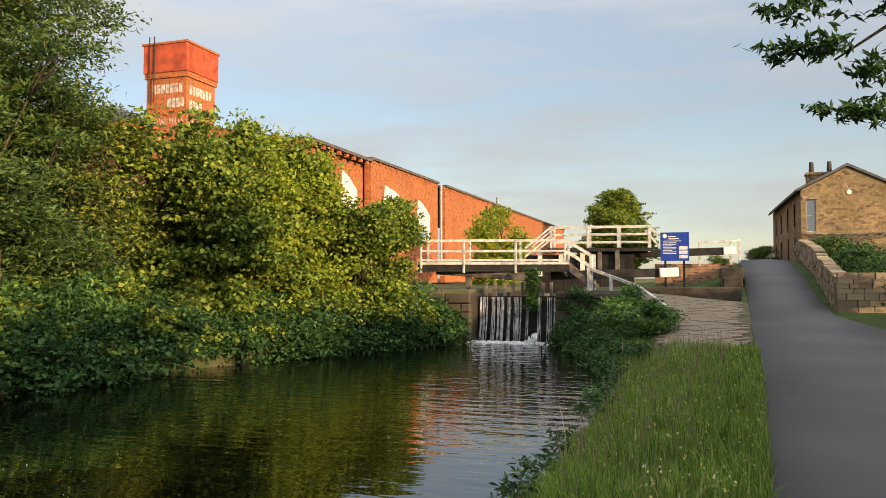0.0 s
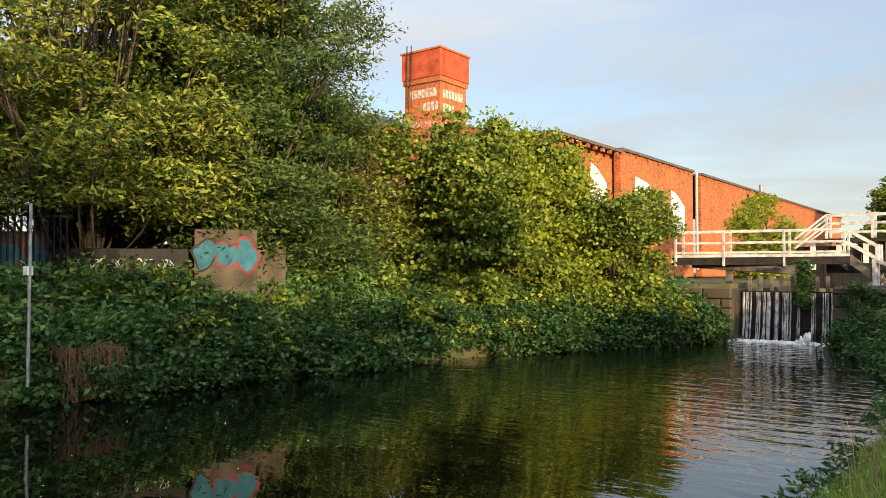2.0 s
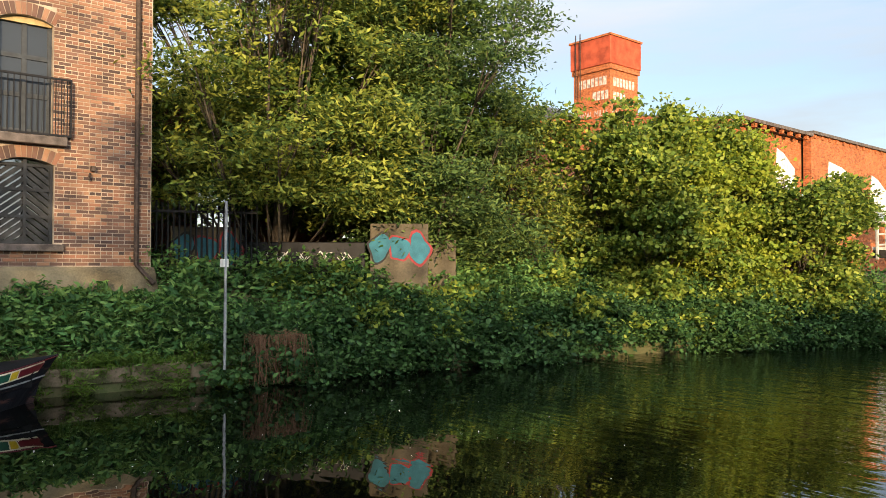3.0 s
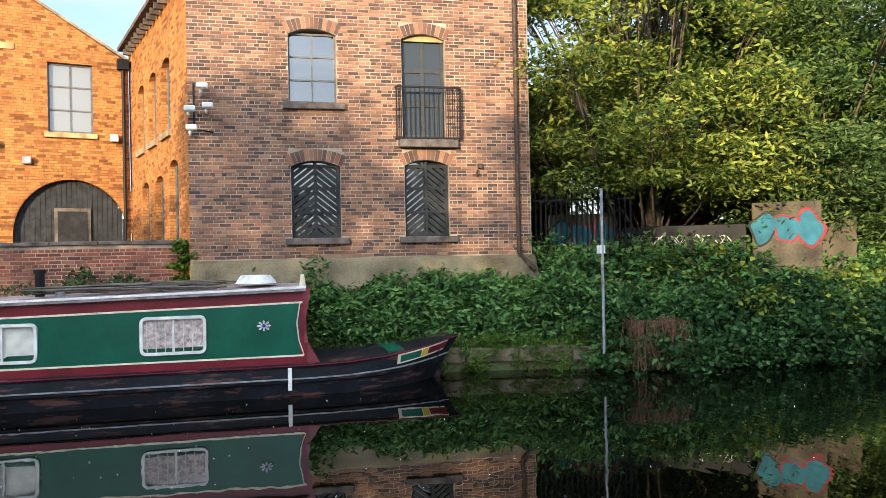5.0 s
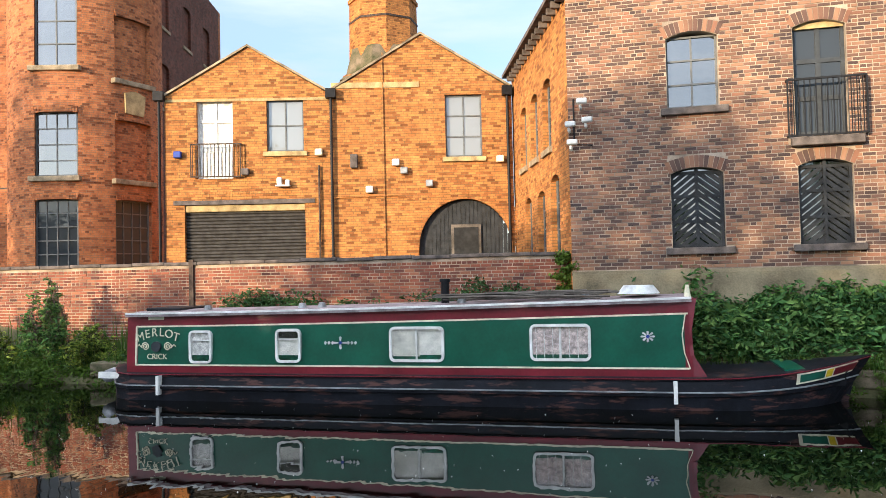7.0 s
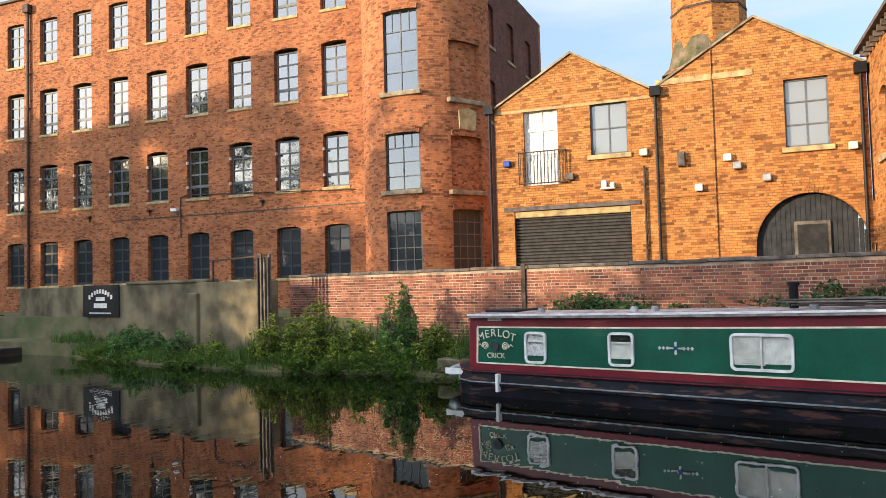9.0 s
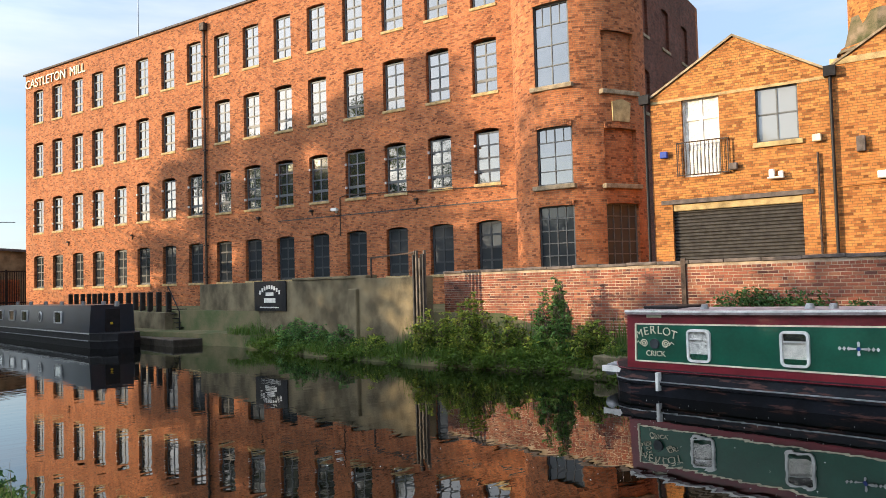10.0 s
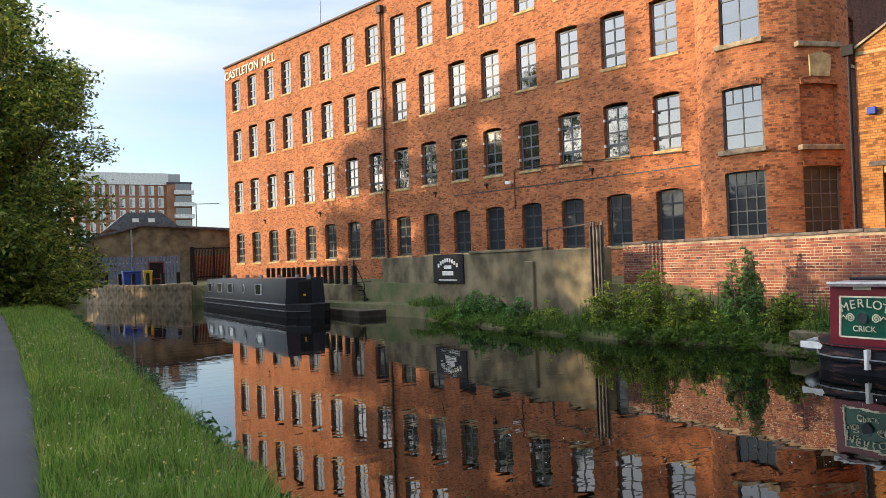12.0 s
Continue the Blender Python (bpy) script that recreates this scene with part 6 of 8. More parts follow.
# ---- water tower and sheds ----
wt = thing("water_tower", "tall red brick water tower with faded painted lettering", "tower", pose(-50.0, 59.9, 0))
part("shaft", Shape().box(0.1, 4.6, 0.1, 4.6, 2, 21.6), RED_BRICK, wt)
part("corbel", Shape().box(-0.05, 4.75, -0.05, 4.75, 21.4, 21.9), RED_BRICK, wt)
part("tank", Shape().box(-0.15, 4.85, -0.15, 4.85, 21.9, 24.75), mat("tank red paint", (0.42, 0.08, 0.035), 0.7, var=0.25, scale=1.2), wt, "red-painted tank", bevel=0.05)
part("rim", Shape().box(-0.25, 4.95, -0.25, 4.95, 24.6, 24.8), RED_BRICK, wt)
for x in (0.7, 1.25):
    part("ladder_stile", Shape().bar((x, -0.3, 19), (x, -0.3, 25.4), 0.08), IRON, wt)
LETTER_PAINT = mat("faded white letter paint", (0.55, 0.45, 0.38), 0.9, var=0.5, scale=3)
for m_ in (pose(2.3, 0.08, 16.95, 90), pose(4.62, 2.4, 16.8, 90, 0, 90)):
    part("painted_lettering", text_shape("CANAL MILLS", 0.85, 0.006), LETTER_PAINT, wt, "faded white lettering CANAL MILLS", m=m_ @ Matrix.Diagonal((0.8, 1.0, 1, 1)))
for z, w_ in ((20.35, 3.6), (18.95, 1.9)):
    n_ = round(w_ / 0.5)
    for i in range(n_):
        part("painted_bar", Shape().box(4.4 - w_ + i * 0.5, 4.4 - w_ + i * 0.5 + 0.38, 0.08, 0.1, z - 0.4, z + 0.45), LETTER_PAINT, wt)
        part("painted_bar", Shape().box(4.6, 4.62, 0.6 + i * 0.5, 0.98 + i * 0.5, z - 0.55, z + 0.3), LETTER_PAINT, wt)
part("annexe", Shape().box(-5, 1.6, -3.4, 0.1, 2, 16.8), RED_BRICK, wt)
part("annexe_roof", Shape().prism([(-5.2, 16.8), (-1.7, 18.4), (1.8, 16.8)], -3.6, 0.1), SLATE, wt)

SX = -17.7
sheds = thing("factory_shed", "long low orange brick factory range with a sloping parapet", "factory")
SEG = [(33, 40.2, 9.0), (40.2, 52.2, 9.15), (52.8, 78, 9.0), (78, 106, 9.0)]
for i, (y0, y1, zt) in enumerate(SEG):
    sh = wall_shape(y0, y1, 2.0, zt, [], 0.4)
    part("front_wall", sh, RED_BRICK, sheds, m=Matrix.Translation((SX - (0.5 if i == 0 else 0.0) + (0.35 if i > 1 else 0), 0, 0)) @ pose(0, 0, 0, 0, 0, 90))
    part("coping", Shape().box(SX - 0.6, SX + 0.15 + (0.35 if i > 1 else 0), y0, y1, zt, zt + 0.16), COPING, sheds)
    den = Shape()
    for y in np.arange(y0 + 0.3, y1 - 0.2, 0.9):
        den.box(SX - 0.1, SX + 0.06 + (0.35 if i > 1 else 0), y, y + 0.25, zt - 0.2, zt)
    part("dentil", den, RED_BRICK, sheds)["kind"] = "stuff"
part("roof", Shape().prism([(SX - 14, 9.5), (SX - 7, 10.3), (SX - 0.4, 9.1), (SX - 0.2, 8.9), (SX - 14, 8.9)], 33, 106), SLATE, sheds)
part("end_gable", Shape().prism([(SX - 14, 2), (SX - 14, 9.4), (SX - 7, 10.2), (SX - 0.3, 9.0), (SX - 0.3, 2)], 32.6, 33), RED_BRICK, sheds)
part("downpipe", Shape().tube([(SX + 0.2, 52.4, 2.5), (SX + 0.2, 52.4, 9.1)], 0.09, 8), WHITEFRAME, sheds, "pale downpipe")
part("downpipe", Shape().tube([(SX + 0.5, 64.0, 2.5), (SX + 0.5, 64.0, 8.6)], 0.08, 8), IRON, sheds)
part("flue", Shape().tube([(SX - 1, 74.0, 9.0), (SX - 1, 74.0, 10.4)], 0.2, 8), STEEL, sheds)
for y0, y1, z0, z1 in ((37.0, 39.4, 5.0, 8.2), (41.8, 46.2, 5.0, 7.9), (47.6, 50.5, 5.0, 7.6)):
    xo = SX - (0.5 if y0 < 40 else 0)
    mur = Shape().prism([(y0, z0), (y1, z0), (y1, z1 - 0.9), ((y0 + y1) / 2, z1 - 0.2), (y0 + 0.5, z1)], xo + 0.004, xo + 0.02, "x")
    part("mural_panel", mur, GRAF_WHITE, sheds, "white painted mural shape")


# ---- plants ----
def leaf_mesh(name, centres, size, rng, aspect=2.0, up=0.3, droop=0.0):
    """Many small folded leaves, each two triangles pairs about a midrib."""
    n = len(centres)
    d = rng.normal(size=(n, 3))
    d[:, 2] = d[:, 2] * 0.6 - droop
    d /= np.linalg.norm(d, axis=1)[:, None]
    r = rng.normal(size=(n, 3))
    r[:, 2] += up * 3
    s = np.cross(d, r)
    s /= np.linalg.norm(s, axis=1)[:, None] + 1e-9
    nn = np.cross(s, d)
    L = size * rng.uniform(0.65, 1.35, n)[:, None]
    W = L / aspect
    p0 = centres - d * L * 0.5
    p2 = centres + d * L * 0.5
    mid_ = centres - d * L * 0.05
    p1 = mid_ + s * W * 0.5 + nn * W * 0.18
    p3 = mid_ - s * W * 0.5 + nn * W * 0.18
    v = np.stack([p0, p1, p2, p3], 1).reshape(-1, 3)
    me = bpy.data.meshes.new(name)
    me.vertices.add(4 * n)
    me.vertices.foreach_set("co", v.astype(np.float32).ravel())
    k = np.arange(n) * 4
    tri = np.stack([k, k + 1, k + 2, k, k + 2, k + 3], 1).ravel()
    me.loops.add(6 * n)
    me.loops.foreach_set("vertex_index", tri.astype(np.int32))
    me.polygons.add(2 * n)
    me.polygons.foreach_set("loop_start", (np.arange(2 * n) * 3).astype(np.int32))
    me.polygons.foreach_set("loop_total", np.full(2 * n, 3, dtype=np.int32))
    me.update(calc_edges=True)
    return me


def clump_points(blobs, n, rng, shell=0.55, twig=0.16, per=9):
    """Leaf places gathered on twigs in the outer parts of rough blobs (x, y, z, rx, ry, rz)."""
    blobs = np.array(blobs, dtype=float)
    vol = (blobs[:, 3] * blobs[:, 4] * blobs[:, 5]) ** 0.72
    pick = rng.choice(len(blobs), size=max(1, n // per), p=vol / vol.sum())
    d = rng.normal(size=(len(pick), 3))
    d /= np.linalg.norm(d, axis=1)[:, None]
    r = shell + (1 - shell) * rng.random(len(pick)) ** 0.6
    r *= 1 + 0.22 * np.sin(d[:, 0] * 5 + pick) * np.sin(d[:, 2] * 6 + pick * 2.0) + 0.12 * rng.normal(size=len(pick))
    tw = blobs[pick, :3] + d * r[:, None] * blobs[pick, 3:]
    # each twig carries a flat spray that reaches outwards
    out = np.repeat(d * np.array([1, 1, 0.25]), per, 0)
    tw = np.repeat(tw, per, 0)
    g = rng.normal(size=tw.shape) * twig * np.array([0.8, 0.8, 0.32])
    return tw + g + out * np.abs(rng.normal(size=(len(tw), 1))) * twig * 1.1 - np.array([0, 0, 0.25]) * (g[:, :1] ** 2 + g[:, 1:2] ** 2)


def limb_tree(name, base, height, blobs, leaf_m, label, n, size, seed, trunk=0.22, lean=(0, 0), aspect=2.2, twig=0.18, category="tree", stems=1, per=9):
    rng = np.random.default_rng(seed)
    rr = random.Random(seed)
    ob = thing(name, label, category, pose(*base))
    tr = Shape()
    for s_ in range(stems):
        ox, oy = (rr.uniform(-0.5, 0.5), rr.uniform(-0.5, 0.5)) if stems > 1 else (0, 0)
        pts = [Vector((ox + lean[0] * t + 0.15 * rr.uniform(-1, 1) * t, oy + lean[1] * t + 0.15 * rr.uniform(-1, 1) * t, height * 0.8 * t - 0.2)) for t in (0, 0.2, 0.4, 0.6, 0.8, 1)]
        tr.tube(pts, trunk / math.sqrt(stems), 8, trunk * 0.25)
        for b in blobs[s_::3]:
            t = max(0.15, min(0.85, (b[2] - 0.25 * height) / height))
            p = pts[min(5, int(t * 5) )]
            e = Vector(b[:3])
            q = p.lerp(e, 0.5) + Vector((rr.uniform(-0.2, 0.2), rr.uniform(-0.2, 0.2), -0.12 * (e - p).length))
            tr.tube([p, q, e], trunk * 0.24, 5, trunk * 0.05)
            for _ in range(4):
                f = e + Vector((rr.uniform(-1, 1) * b[3], rr.uniform(-1, 1) * b[4], rr.uniform(-0.7, 0.9) * b[5])) * 0.8
                tr.tube([q.lerp(e, 0.5), f], trunk * 0.1, 4, 0.006)
    part("trunk", tr, BARK, ob, smooth=True)
    c = clump_points(blobs, n, rng, twig=twig, per=per)
    me = leaf_mesh("crown", c, size, rng, aspect)
    part("crown", me, leaf_m, ob)
    return ob


def dome_blobs(seed, n, rx, ry, z0, z1, r0, r1, flat=0.75):
    """Blobs filling a rounded crown, smaller towards the top."""
    rr = random.Random(seed)
    out = []
    for _ in range(n):
        t = rr.random()
        w = math.sin(math.pi * (0.18 + 0.78 * t)) ** 0.7
        a, q = rr.uniform(0, 2 * math.pi), math.sqrt(rr.random())
        r = rr.uniform(r0, r1) * (1.1 - 0.4 * t)
        out.append((rx * w * q * math.cos(a), ry * w * q * math.sin(a), z0 + (z1 - z0) * t, r, r, r * flat))
    return out


def spires(seed, n, rx, ry, z0, z1):
    """Upright leading shoots above a crown."""
    rr = random.Random(seed)
    out = []
    for _ in range(n):
        x, y, top = rr.uniform(-rx, rx), rr.uniform(-ry, ry), rr.uniform(0.4, 1.0)
        for k in range(4):
            r = 0.42 - 0.09 * k
            out.append((x, y, z0 + (z1 - z0) * top * (0.4 + 0.2 * k), r, r, 0.3))
    return out
# west bank, north of the warehouse
limb_tree("tree", (-17.6, 9.6, 2.2), 11.5, dome_blobs(1, 200, 4.3, 4.3, 1.3, 11.0, 0.3, 0.75, 0.55), LEAF_ASH, "broad yellow-green tree overhanging the warehouse yard", 110000, 0.17, 1, trunk=0.2, per=30, twig=0.32, aspect=2.8)
limb_tree("tree", (-16.6, 13.7, 2.2), 10, dome_blobs(2, 150, 3.2, 3.2, 0.2, 10.6, 0.4, 0.8, 0.5), LEAF_BLUE, "tall grey-green willow-like tree on the canal bank", 80000, 0.16, 2, trunk=0.2, aspect=3.0, per=30, twig=0.3)
limb_tree("tree", (-19.0, 13.0, 2.2), 11.5, dome_blobs(9, 80, 3.6, 3.4, 1.5, 12.5, 0.7, 1.3, 0.6), LEAF_GREEN, "tall tree standing behind the bank trees", 60000, 0.2, 9, trunk=0.2, per=20, twig=0.25)
limb_tree("tree", (-14.2, 20.2, 1.0), 6.6, dome_blobs(3, 150, 2.8, 3.3, -0.3, 5.0, 0.25, 0.6, 0.6) + spires(3, 20, 2.0, 2.6, 3.4, 6.1), LEAF_MIX, "dense sycamore thicket leaning over the water", 100000, 0.16, 3, trunk=0.12, aspect=1.35, stems=3, per=26, twig=0.26)
limb_tree("tree", (-12.7, 22.0, 0.6), 6.2, dome_blobs(44, 95, 1.9, 2.4, -0.2, 5.0, 0.25, 0.55, 0.6) + spires(44, 16, 1.4, 1.9, 3.6, 6.4), LEAF_YELLOW, "sunlit sycamore saplings above the thicket", 64000, 0.155, 44, trunk=0.1, aspect=1.35, stems=3, per=26, twig=0.25)
limb_tree("tree", (-10.9, 24.2, 0.5), 4.0, dome_blobs(4, 90, 1.7, 2.2, -0.3, 3.6, 0.22, 0.5, 0.6) + spires(4, 14, 1.2, 1.6, 2.6, 4.5), LEAF_MIX, "young sycamore beside the lock tail", 56000, 0.14, 4, trunk=0.1, aspect=1.35, stems=3, per=26, twig=0.22)
limb_tree("tree", (-16.9, 17.0, 2.0), 5.2, dome_blobs(47, 80, 2.2, 2.0, -0.6, 4.9, 0.3, 0.6, 0.6) + spires(47, 12, 1.6, 1.5, 3.6, 5.8), LEAF_ASH, "pale green saplings between the bank trees", 34000, 0.16, 47, trunk=0.1, aspect=2.4, stems=3, per=24, twig=0.26)
limb_tree("tree", (-11.5, 45, 2.0), 4.6, dome_blobs(6, 20, 1.6, 2.2, 0.0, 4.4, 0.5, 0.9), LEAF_YELLOW, "sunlit shrub in front of the brick range", 16000, 0.2, 6, trunk=0.1, stems=2)
# undergrowth along the west bank
rng = np.random.default_rng(11)


def bank_plants(name, label, category, y0, y1, step, offs, heights, rad, n, leaf, asp, m, shell=0.45, twig=0.11, side="w", patchy=False):
    bl = []
    for y in np.arange(y0, y1, step):
        w_ = along(WEST if side == "w" else EAST, y)
        for k_ in range(4):
            o = rng.uniform(*offs)
            x = w_ - o if side == "w" else w_ + o
            g = west_z(x, y) if side == "w" else east_z(x, y)
            if o < 0:
                g = 0.1
            wave = max(0.0, math.sin(y * 1.15 + 1.4 * math.sin(y * 0.6)))
            if patchy and rng.random() > 0.25 + wave:
                continue
            r = rng.uniform(*rad)
            bl.append((x, y + rng.uniform(-0.3, 0.3), g + rng.uniform(*heights) * ((0.3 + 1.2 * wave) if patchy else (0.7 + 0.4 * math.sin(y * 1.3))), r, r, r))
    ob = thing(name, label, category, kind="stuff")
    part("leaves", leaf_mesh("leaves", clump_points(bl, n, rng, shell=shell, twig=twig), leaf, rng, asp), m, ob)


bank_plants("undergrowth", "bramble tumbling down to the water", "undergrowth", 6.8, 26.0, 0.4, (-0.35, 1.2), (0.05, 0.55), (0.3, 0.55), 76000, 0.13, 1.6, LEAF_DARK, twig=0.17)
bank_plants("undergrowth", "dark nettles and ivy on the upper bank", "undergrowth", 6.2, 26.0, 0.4, (0.8, 3.0), (0.0, 0.5), (0.35, 0.6), 52000, 0.15, 2.2, LEAF_FERN, twig=0.17)
bank_plants("undergrowth", "yellow-green bramble sprays in the sun", "undergrowth", 9.0, 25.0, 1.1, (0.0, 2.6), (0.3, 0.9), (0.2, 0.4), 12000, 0.15, 1.6, LEAF_MIX, twig=0.16)
bank_plants("hedge", "low dense fern-leaved hedge along the plinth", "hedge", -1.0, 6.8, 0.26, (0.55, 1.7), (0.0, 0.42), (0.22, 0.36), 44000, 0.16, 2.8, LEAF_FERN, twig=0.13)
bank_plants("weeds", "grass tufts and weeds on the coping ledge", "weeds", 2.5, 7.4, 0.3, (-0.12, 0.25), (-0.1, 0.2), (0.12, 0.25), 9000, 0.1, 4.0, LEAF_GREEN, twig=0.06)
def weed_blobs(seed, n, r, h):
    """Separate leafy stems of uneven height, lower towards the rim of the clump."""
    rr = random.Random(seed)
    out = []
    for _ in range(n):
        a, q = rr.uniform(0, 6.28), rr.random() ** 0.6
        x, y = 1.3 * r * q * math.cos(a), 2.0 * r * q * math.sin(a)
        top = h * (1.1 - 0.65 * q) * rr.uniform(0.55, 1.15)
        k = 0.0
        while k < top:
            w_ = 0.13 * (1.1 - 0.7 * k / max(top, 0.1))
            out.append((x + 0.05 * rr.uniform(-1, 1), y + 0.05 * rr.uniform(-1, 1), k, w_, w_, 0.09))
            k += 0.13
    return out


bank_plants("weeds", "nettles at the foot of the concrete wall", "weeds", -26.6, -10.4, 0.3, (-0.12, 0.7), (-0.1, 0.15), (0.1, 0.2), 16000, 0.12, 2.8, LEAF_GREEN, patchy=True)
for y, o, h_, r_, n_, mt, lb in ((-25.6, 0.8, 0.75, 0.5, 5000, LEAF_FERN, "dark nettle clump below the concrete wall"), (-24.4, 0.7, 1.05, 0.6, 8000, LEAF_FERN, "bushy young elder below the concrete wall"), (-21.6, 0.6, 0.95, 0.28, 3000, LEAF_FERN, "spindly sapling beside the wall joint"), (-20.3, 0.7, 0.6, 0.45, 4000, LEAF_MIX, "pale dock clump below the concrete wall"), (-17.6, 0.9, 1.25, 0.55, 8000, LEAF_MIX, "tall willowherb clump below the brick wall"), (-16.2, 0.9, 1.6, 0.5, 9000, LEAF_MIX, "tall sunlit weeds below the brick wall"), (-15.0, 0.8, 1.0, 0.5, 6000, LEAF_MIX, "leafy weeds below the brick wall"), (-13.7, 0.9, 2.0, 0.32, 7000, LEAF_FERN, "upright sapling below the brick wall"), (-12.6, 0.8, 0.9, 0.5, 6000, LEAF_MIX, "leafy weeds beside the boat stern")):
    x = along(WEST, y) - o
    limb_tree("weed_clump", (x, y, west_z(x, y)), h_, weed_blobs(int(-y * 10), int(10 + 26 * r_), r_, h_), mt, lb, n_, 0.11, int(-y * 3), trunk=0.015, category="weeds", stems=3, aspect=2.8, twig=0.05)
bank_plants("weeds", "low weeds behind the moored boat", "weeds", -11, -1, 0.3, (0.3, 1.5), (0.35, 0.75), (0.15, 0.25), 18000, 0.11, 2.6, LEAF_DARK)
bank_plants("bush", "leafy bushes on the bank below the lock", "bush", 17.5, 26.6, 0.35, (-0.2, 0.8), (-0.2, 0.2), (0.14, 0.32), 26000, 0.12, 2.4, LEAF_DARK, side="e")
bank_plants("bush", "sunlit elder bush beside the white handrail", "bush", 21.6, 24.6, 0.4, (1.1, 2.2), (0.1, 1.2), (0.14, 0.28), 15000, 0.12, 2.6, LEAF_FERN, side="e")
bank_plants("weeds", "dock and reeds at the foot of the grass bank", "weeds", 6.5, 16.5, 0.8, (-0.25, 0.15), (0.0, 0.35), (0.1, 0.22), 2600, 0.1, 3.0, LEAF_DARK, side="e", twig=0.07)
bank_plants("weeds", "dark dock and nettles along the towpath bank", "weeds", -38, -6, 0.4, (-0.05, 0.35), (-0.1, 0.12), (0.08, 0.17), 8000, 0.09, 2.8, LEAF_DARK, side="e", twig=0.06, patchy=True)
# ivy on the wall end and young sprouts at the plinth
bl = [(-16.7, -1.35 + 0.25 * math.sin(i * 2.1), 1.6 + i * 0.12, 0.1, 0.2, 0.12) for i in range(9)]
ob = thing("ivy", "green ivy growing over the end of the brick wall", "ivy", kind="stuff")
part("leaves", leaf_mesh("leaves", clump_points(bl, 2500, rng, shell=0.3, twig=0.07), 0.09, rng, 1.4), LEAF_GREEN, ob)
# plants on the lock walls
rvine = np.random.default_rng(17)
for lb, bl in (("trailing ivy over the wet lock wall", [(-4.4 + 0.12 * i, 26.75 - 0.06 * (i % 3), 0.25 + 0.23 * ((i * 5) % 8), 0.2, 0.15, 0.2) for i in range(10)]),
               ("ferns growing from the stones of the lock wing", [(-9.0 + 0.14 * i, 26.0, 0.35 + 0.15 * ((i * 3) % 7), 0.15, 0.1, 0.18) for i in range(9)]),
               ("weeds rooted in the lock gate post", [(-5.55, 26.9, 1.3 + 0.2 * i, 0.14, 0.1, 0.18) for i in range(7)])):
    ob = thing("wall_plant", lb, "plant", kind="stuff")
    part("leaves", leaf_mesh("leaves", clump_points(bl, 2600, rvine, shell=0.3, twig=0.08), 0.1, rvine, 2.2), LEAF_DARK, ob)
# dead stems at the water's edge
dry = Shape()
rd_ = random.Random(21)
for i in range(130):
    y = 7.2 + rd_.uniform(-0.5, 0.6)
    x = -13.55 + rd_.uniform(-0.2, 0.2)
    dx = rd_.uniform(0.1, 0.5)
    dry.tube([(x, y, 0.75 + rd_.uniform(-0.45, 0.3)), (x + dx * 0.6, y + rd_.uniform(-0.1, 0.2), 0.95), (x + dx, y + rd_.uniform(-0.2, 0.4), 0.05)], 0.008, 3, 0.004)
tagged(part("dead_stems", dry, LEAF_DRY), "rust-brown dead stems hanging over the ledge", "dead stems", kind="stuff")
# beyond the lock and by the house
limb_tree("tree", (-8.6, 89.5, 3), 9.2, dome_blobs(5, 90, 4.2, 4.2, 0.4, 9.0, 0.8, 1.5), LEAF_MIX, "round lone tree beyond the lock", 60000, 0.34, 5, trunk=0.3)
for x, y, z, n_, sd, mt, lb in ((6.6, 36, 2.9, 9000, 61, LEAF_DARK, "dark garden shrub behind the stone wall"), (6.8, 43, 3.4, 9000, 62, LEAF_BLUE, "pale flowering shrub behind the stone wall"), (7.2, 49, 3.6, 9000, 63, LEAF_GREEN, "garden hedge in front of the house"), (6.2, 29.5, 2.1, 11000, 64, LEAF_DARK, "dark laurel bush over the garden wall"), (7.0, 24.9, 1.9, 9000, 68, LEAF_DARK, "dark bush in front of the wall end"), (9.0, 31, 2.2, 11000, 65, LEAF_DARK, "dark laurel bush over the garden wall"), (5.8, 75, 4.2, 9000, 66, LEAF_GREEN, "bush beside the far towpath"), (2.5, 95, 4, 9000, 67, LEAF_GREEN, "small bush on the far towpath")):
    limb_tree("shrub", (x, y, z - 1.2), 2.0, dome_blobs(sd, 14, 1.3, 1.6, 0.4, 2.0, 0.4, 0.7), mt, lb, n_, 0.14, sd, trunk=0.06, category="shrub", stems=2)
# trees along the towpath side; those out of view are added to shade the far bank
TREES = [(8.2, -37.6, 14.2, 46, 2.3, 9000, 0.3), (1.4, -43.5, 17.0, 31, 3.6, 50000, 0.26), (0.3, -50, 15.0, 32, 3.8, 50000, 0.26), (3.5, -48, 16.0, 33, 4.0, 34000, 0.3), (2.0, -57, 15.0, 34, 4.2, 26000, 0.3), (8.5, -57, 14, 40, 4.4, 12000, 0.4), (13, -46, 12, 43, 4.4, 12000, 0.4), (9.5, -15, 10.0, 38, 3.4, 8000, 0.3), (10.5, -9, 10, 39, 3.4, 8000, 0.3), (9.5, -20, 9.0, 37, 3.4, 8000, 0.3)]
for x, y, h, sd, w_, n_, lf in TREES:
    limb_tree("tree", (x, y, 0.8), h, dome_blobs(sd, 48, w_, w_, -0.2 if y < -40 else 3.5, h, 1.0, 1.8), LEAF_ASH if sd < 34 else LEAF_DARK, "dense dark-leaved tree in the partly unseen shading row beside the towpath", n_, lf, sd, trunk=0.25, twig=0.3)
# unseen hedge, its height set by stretch to shade boat, walls and lock
rngh = np.random.default_rng(90)
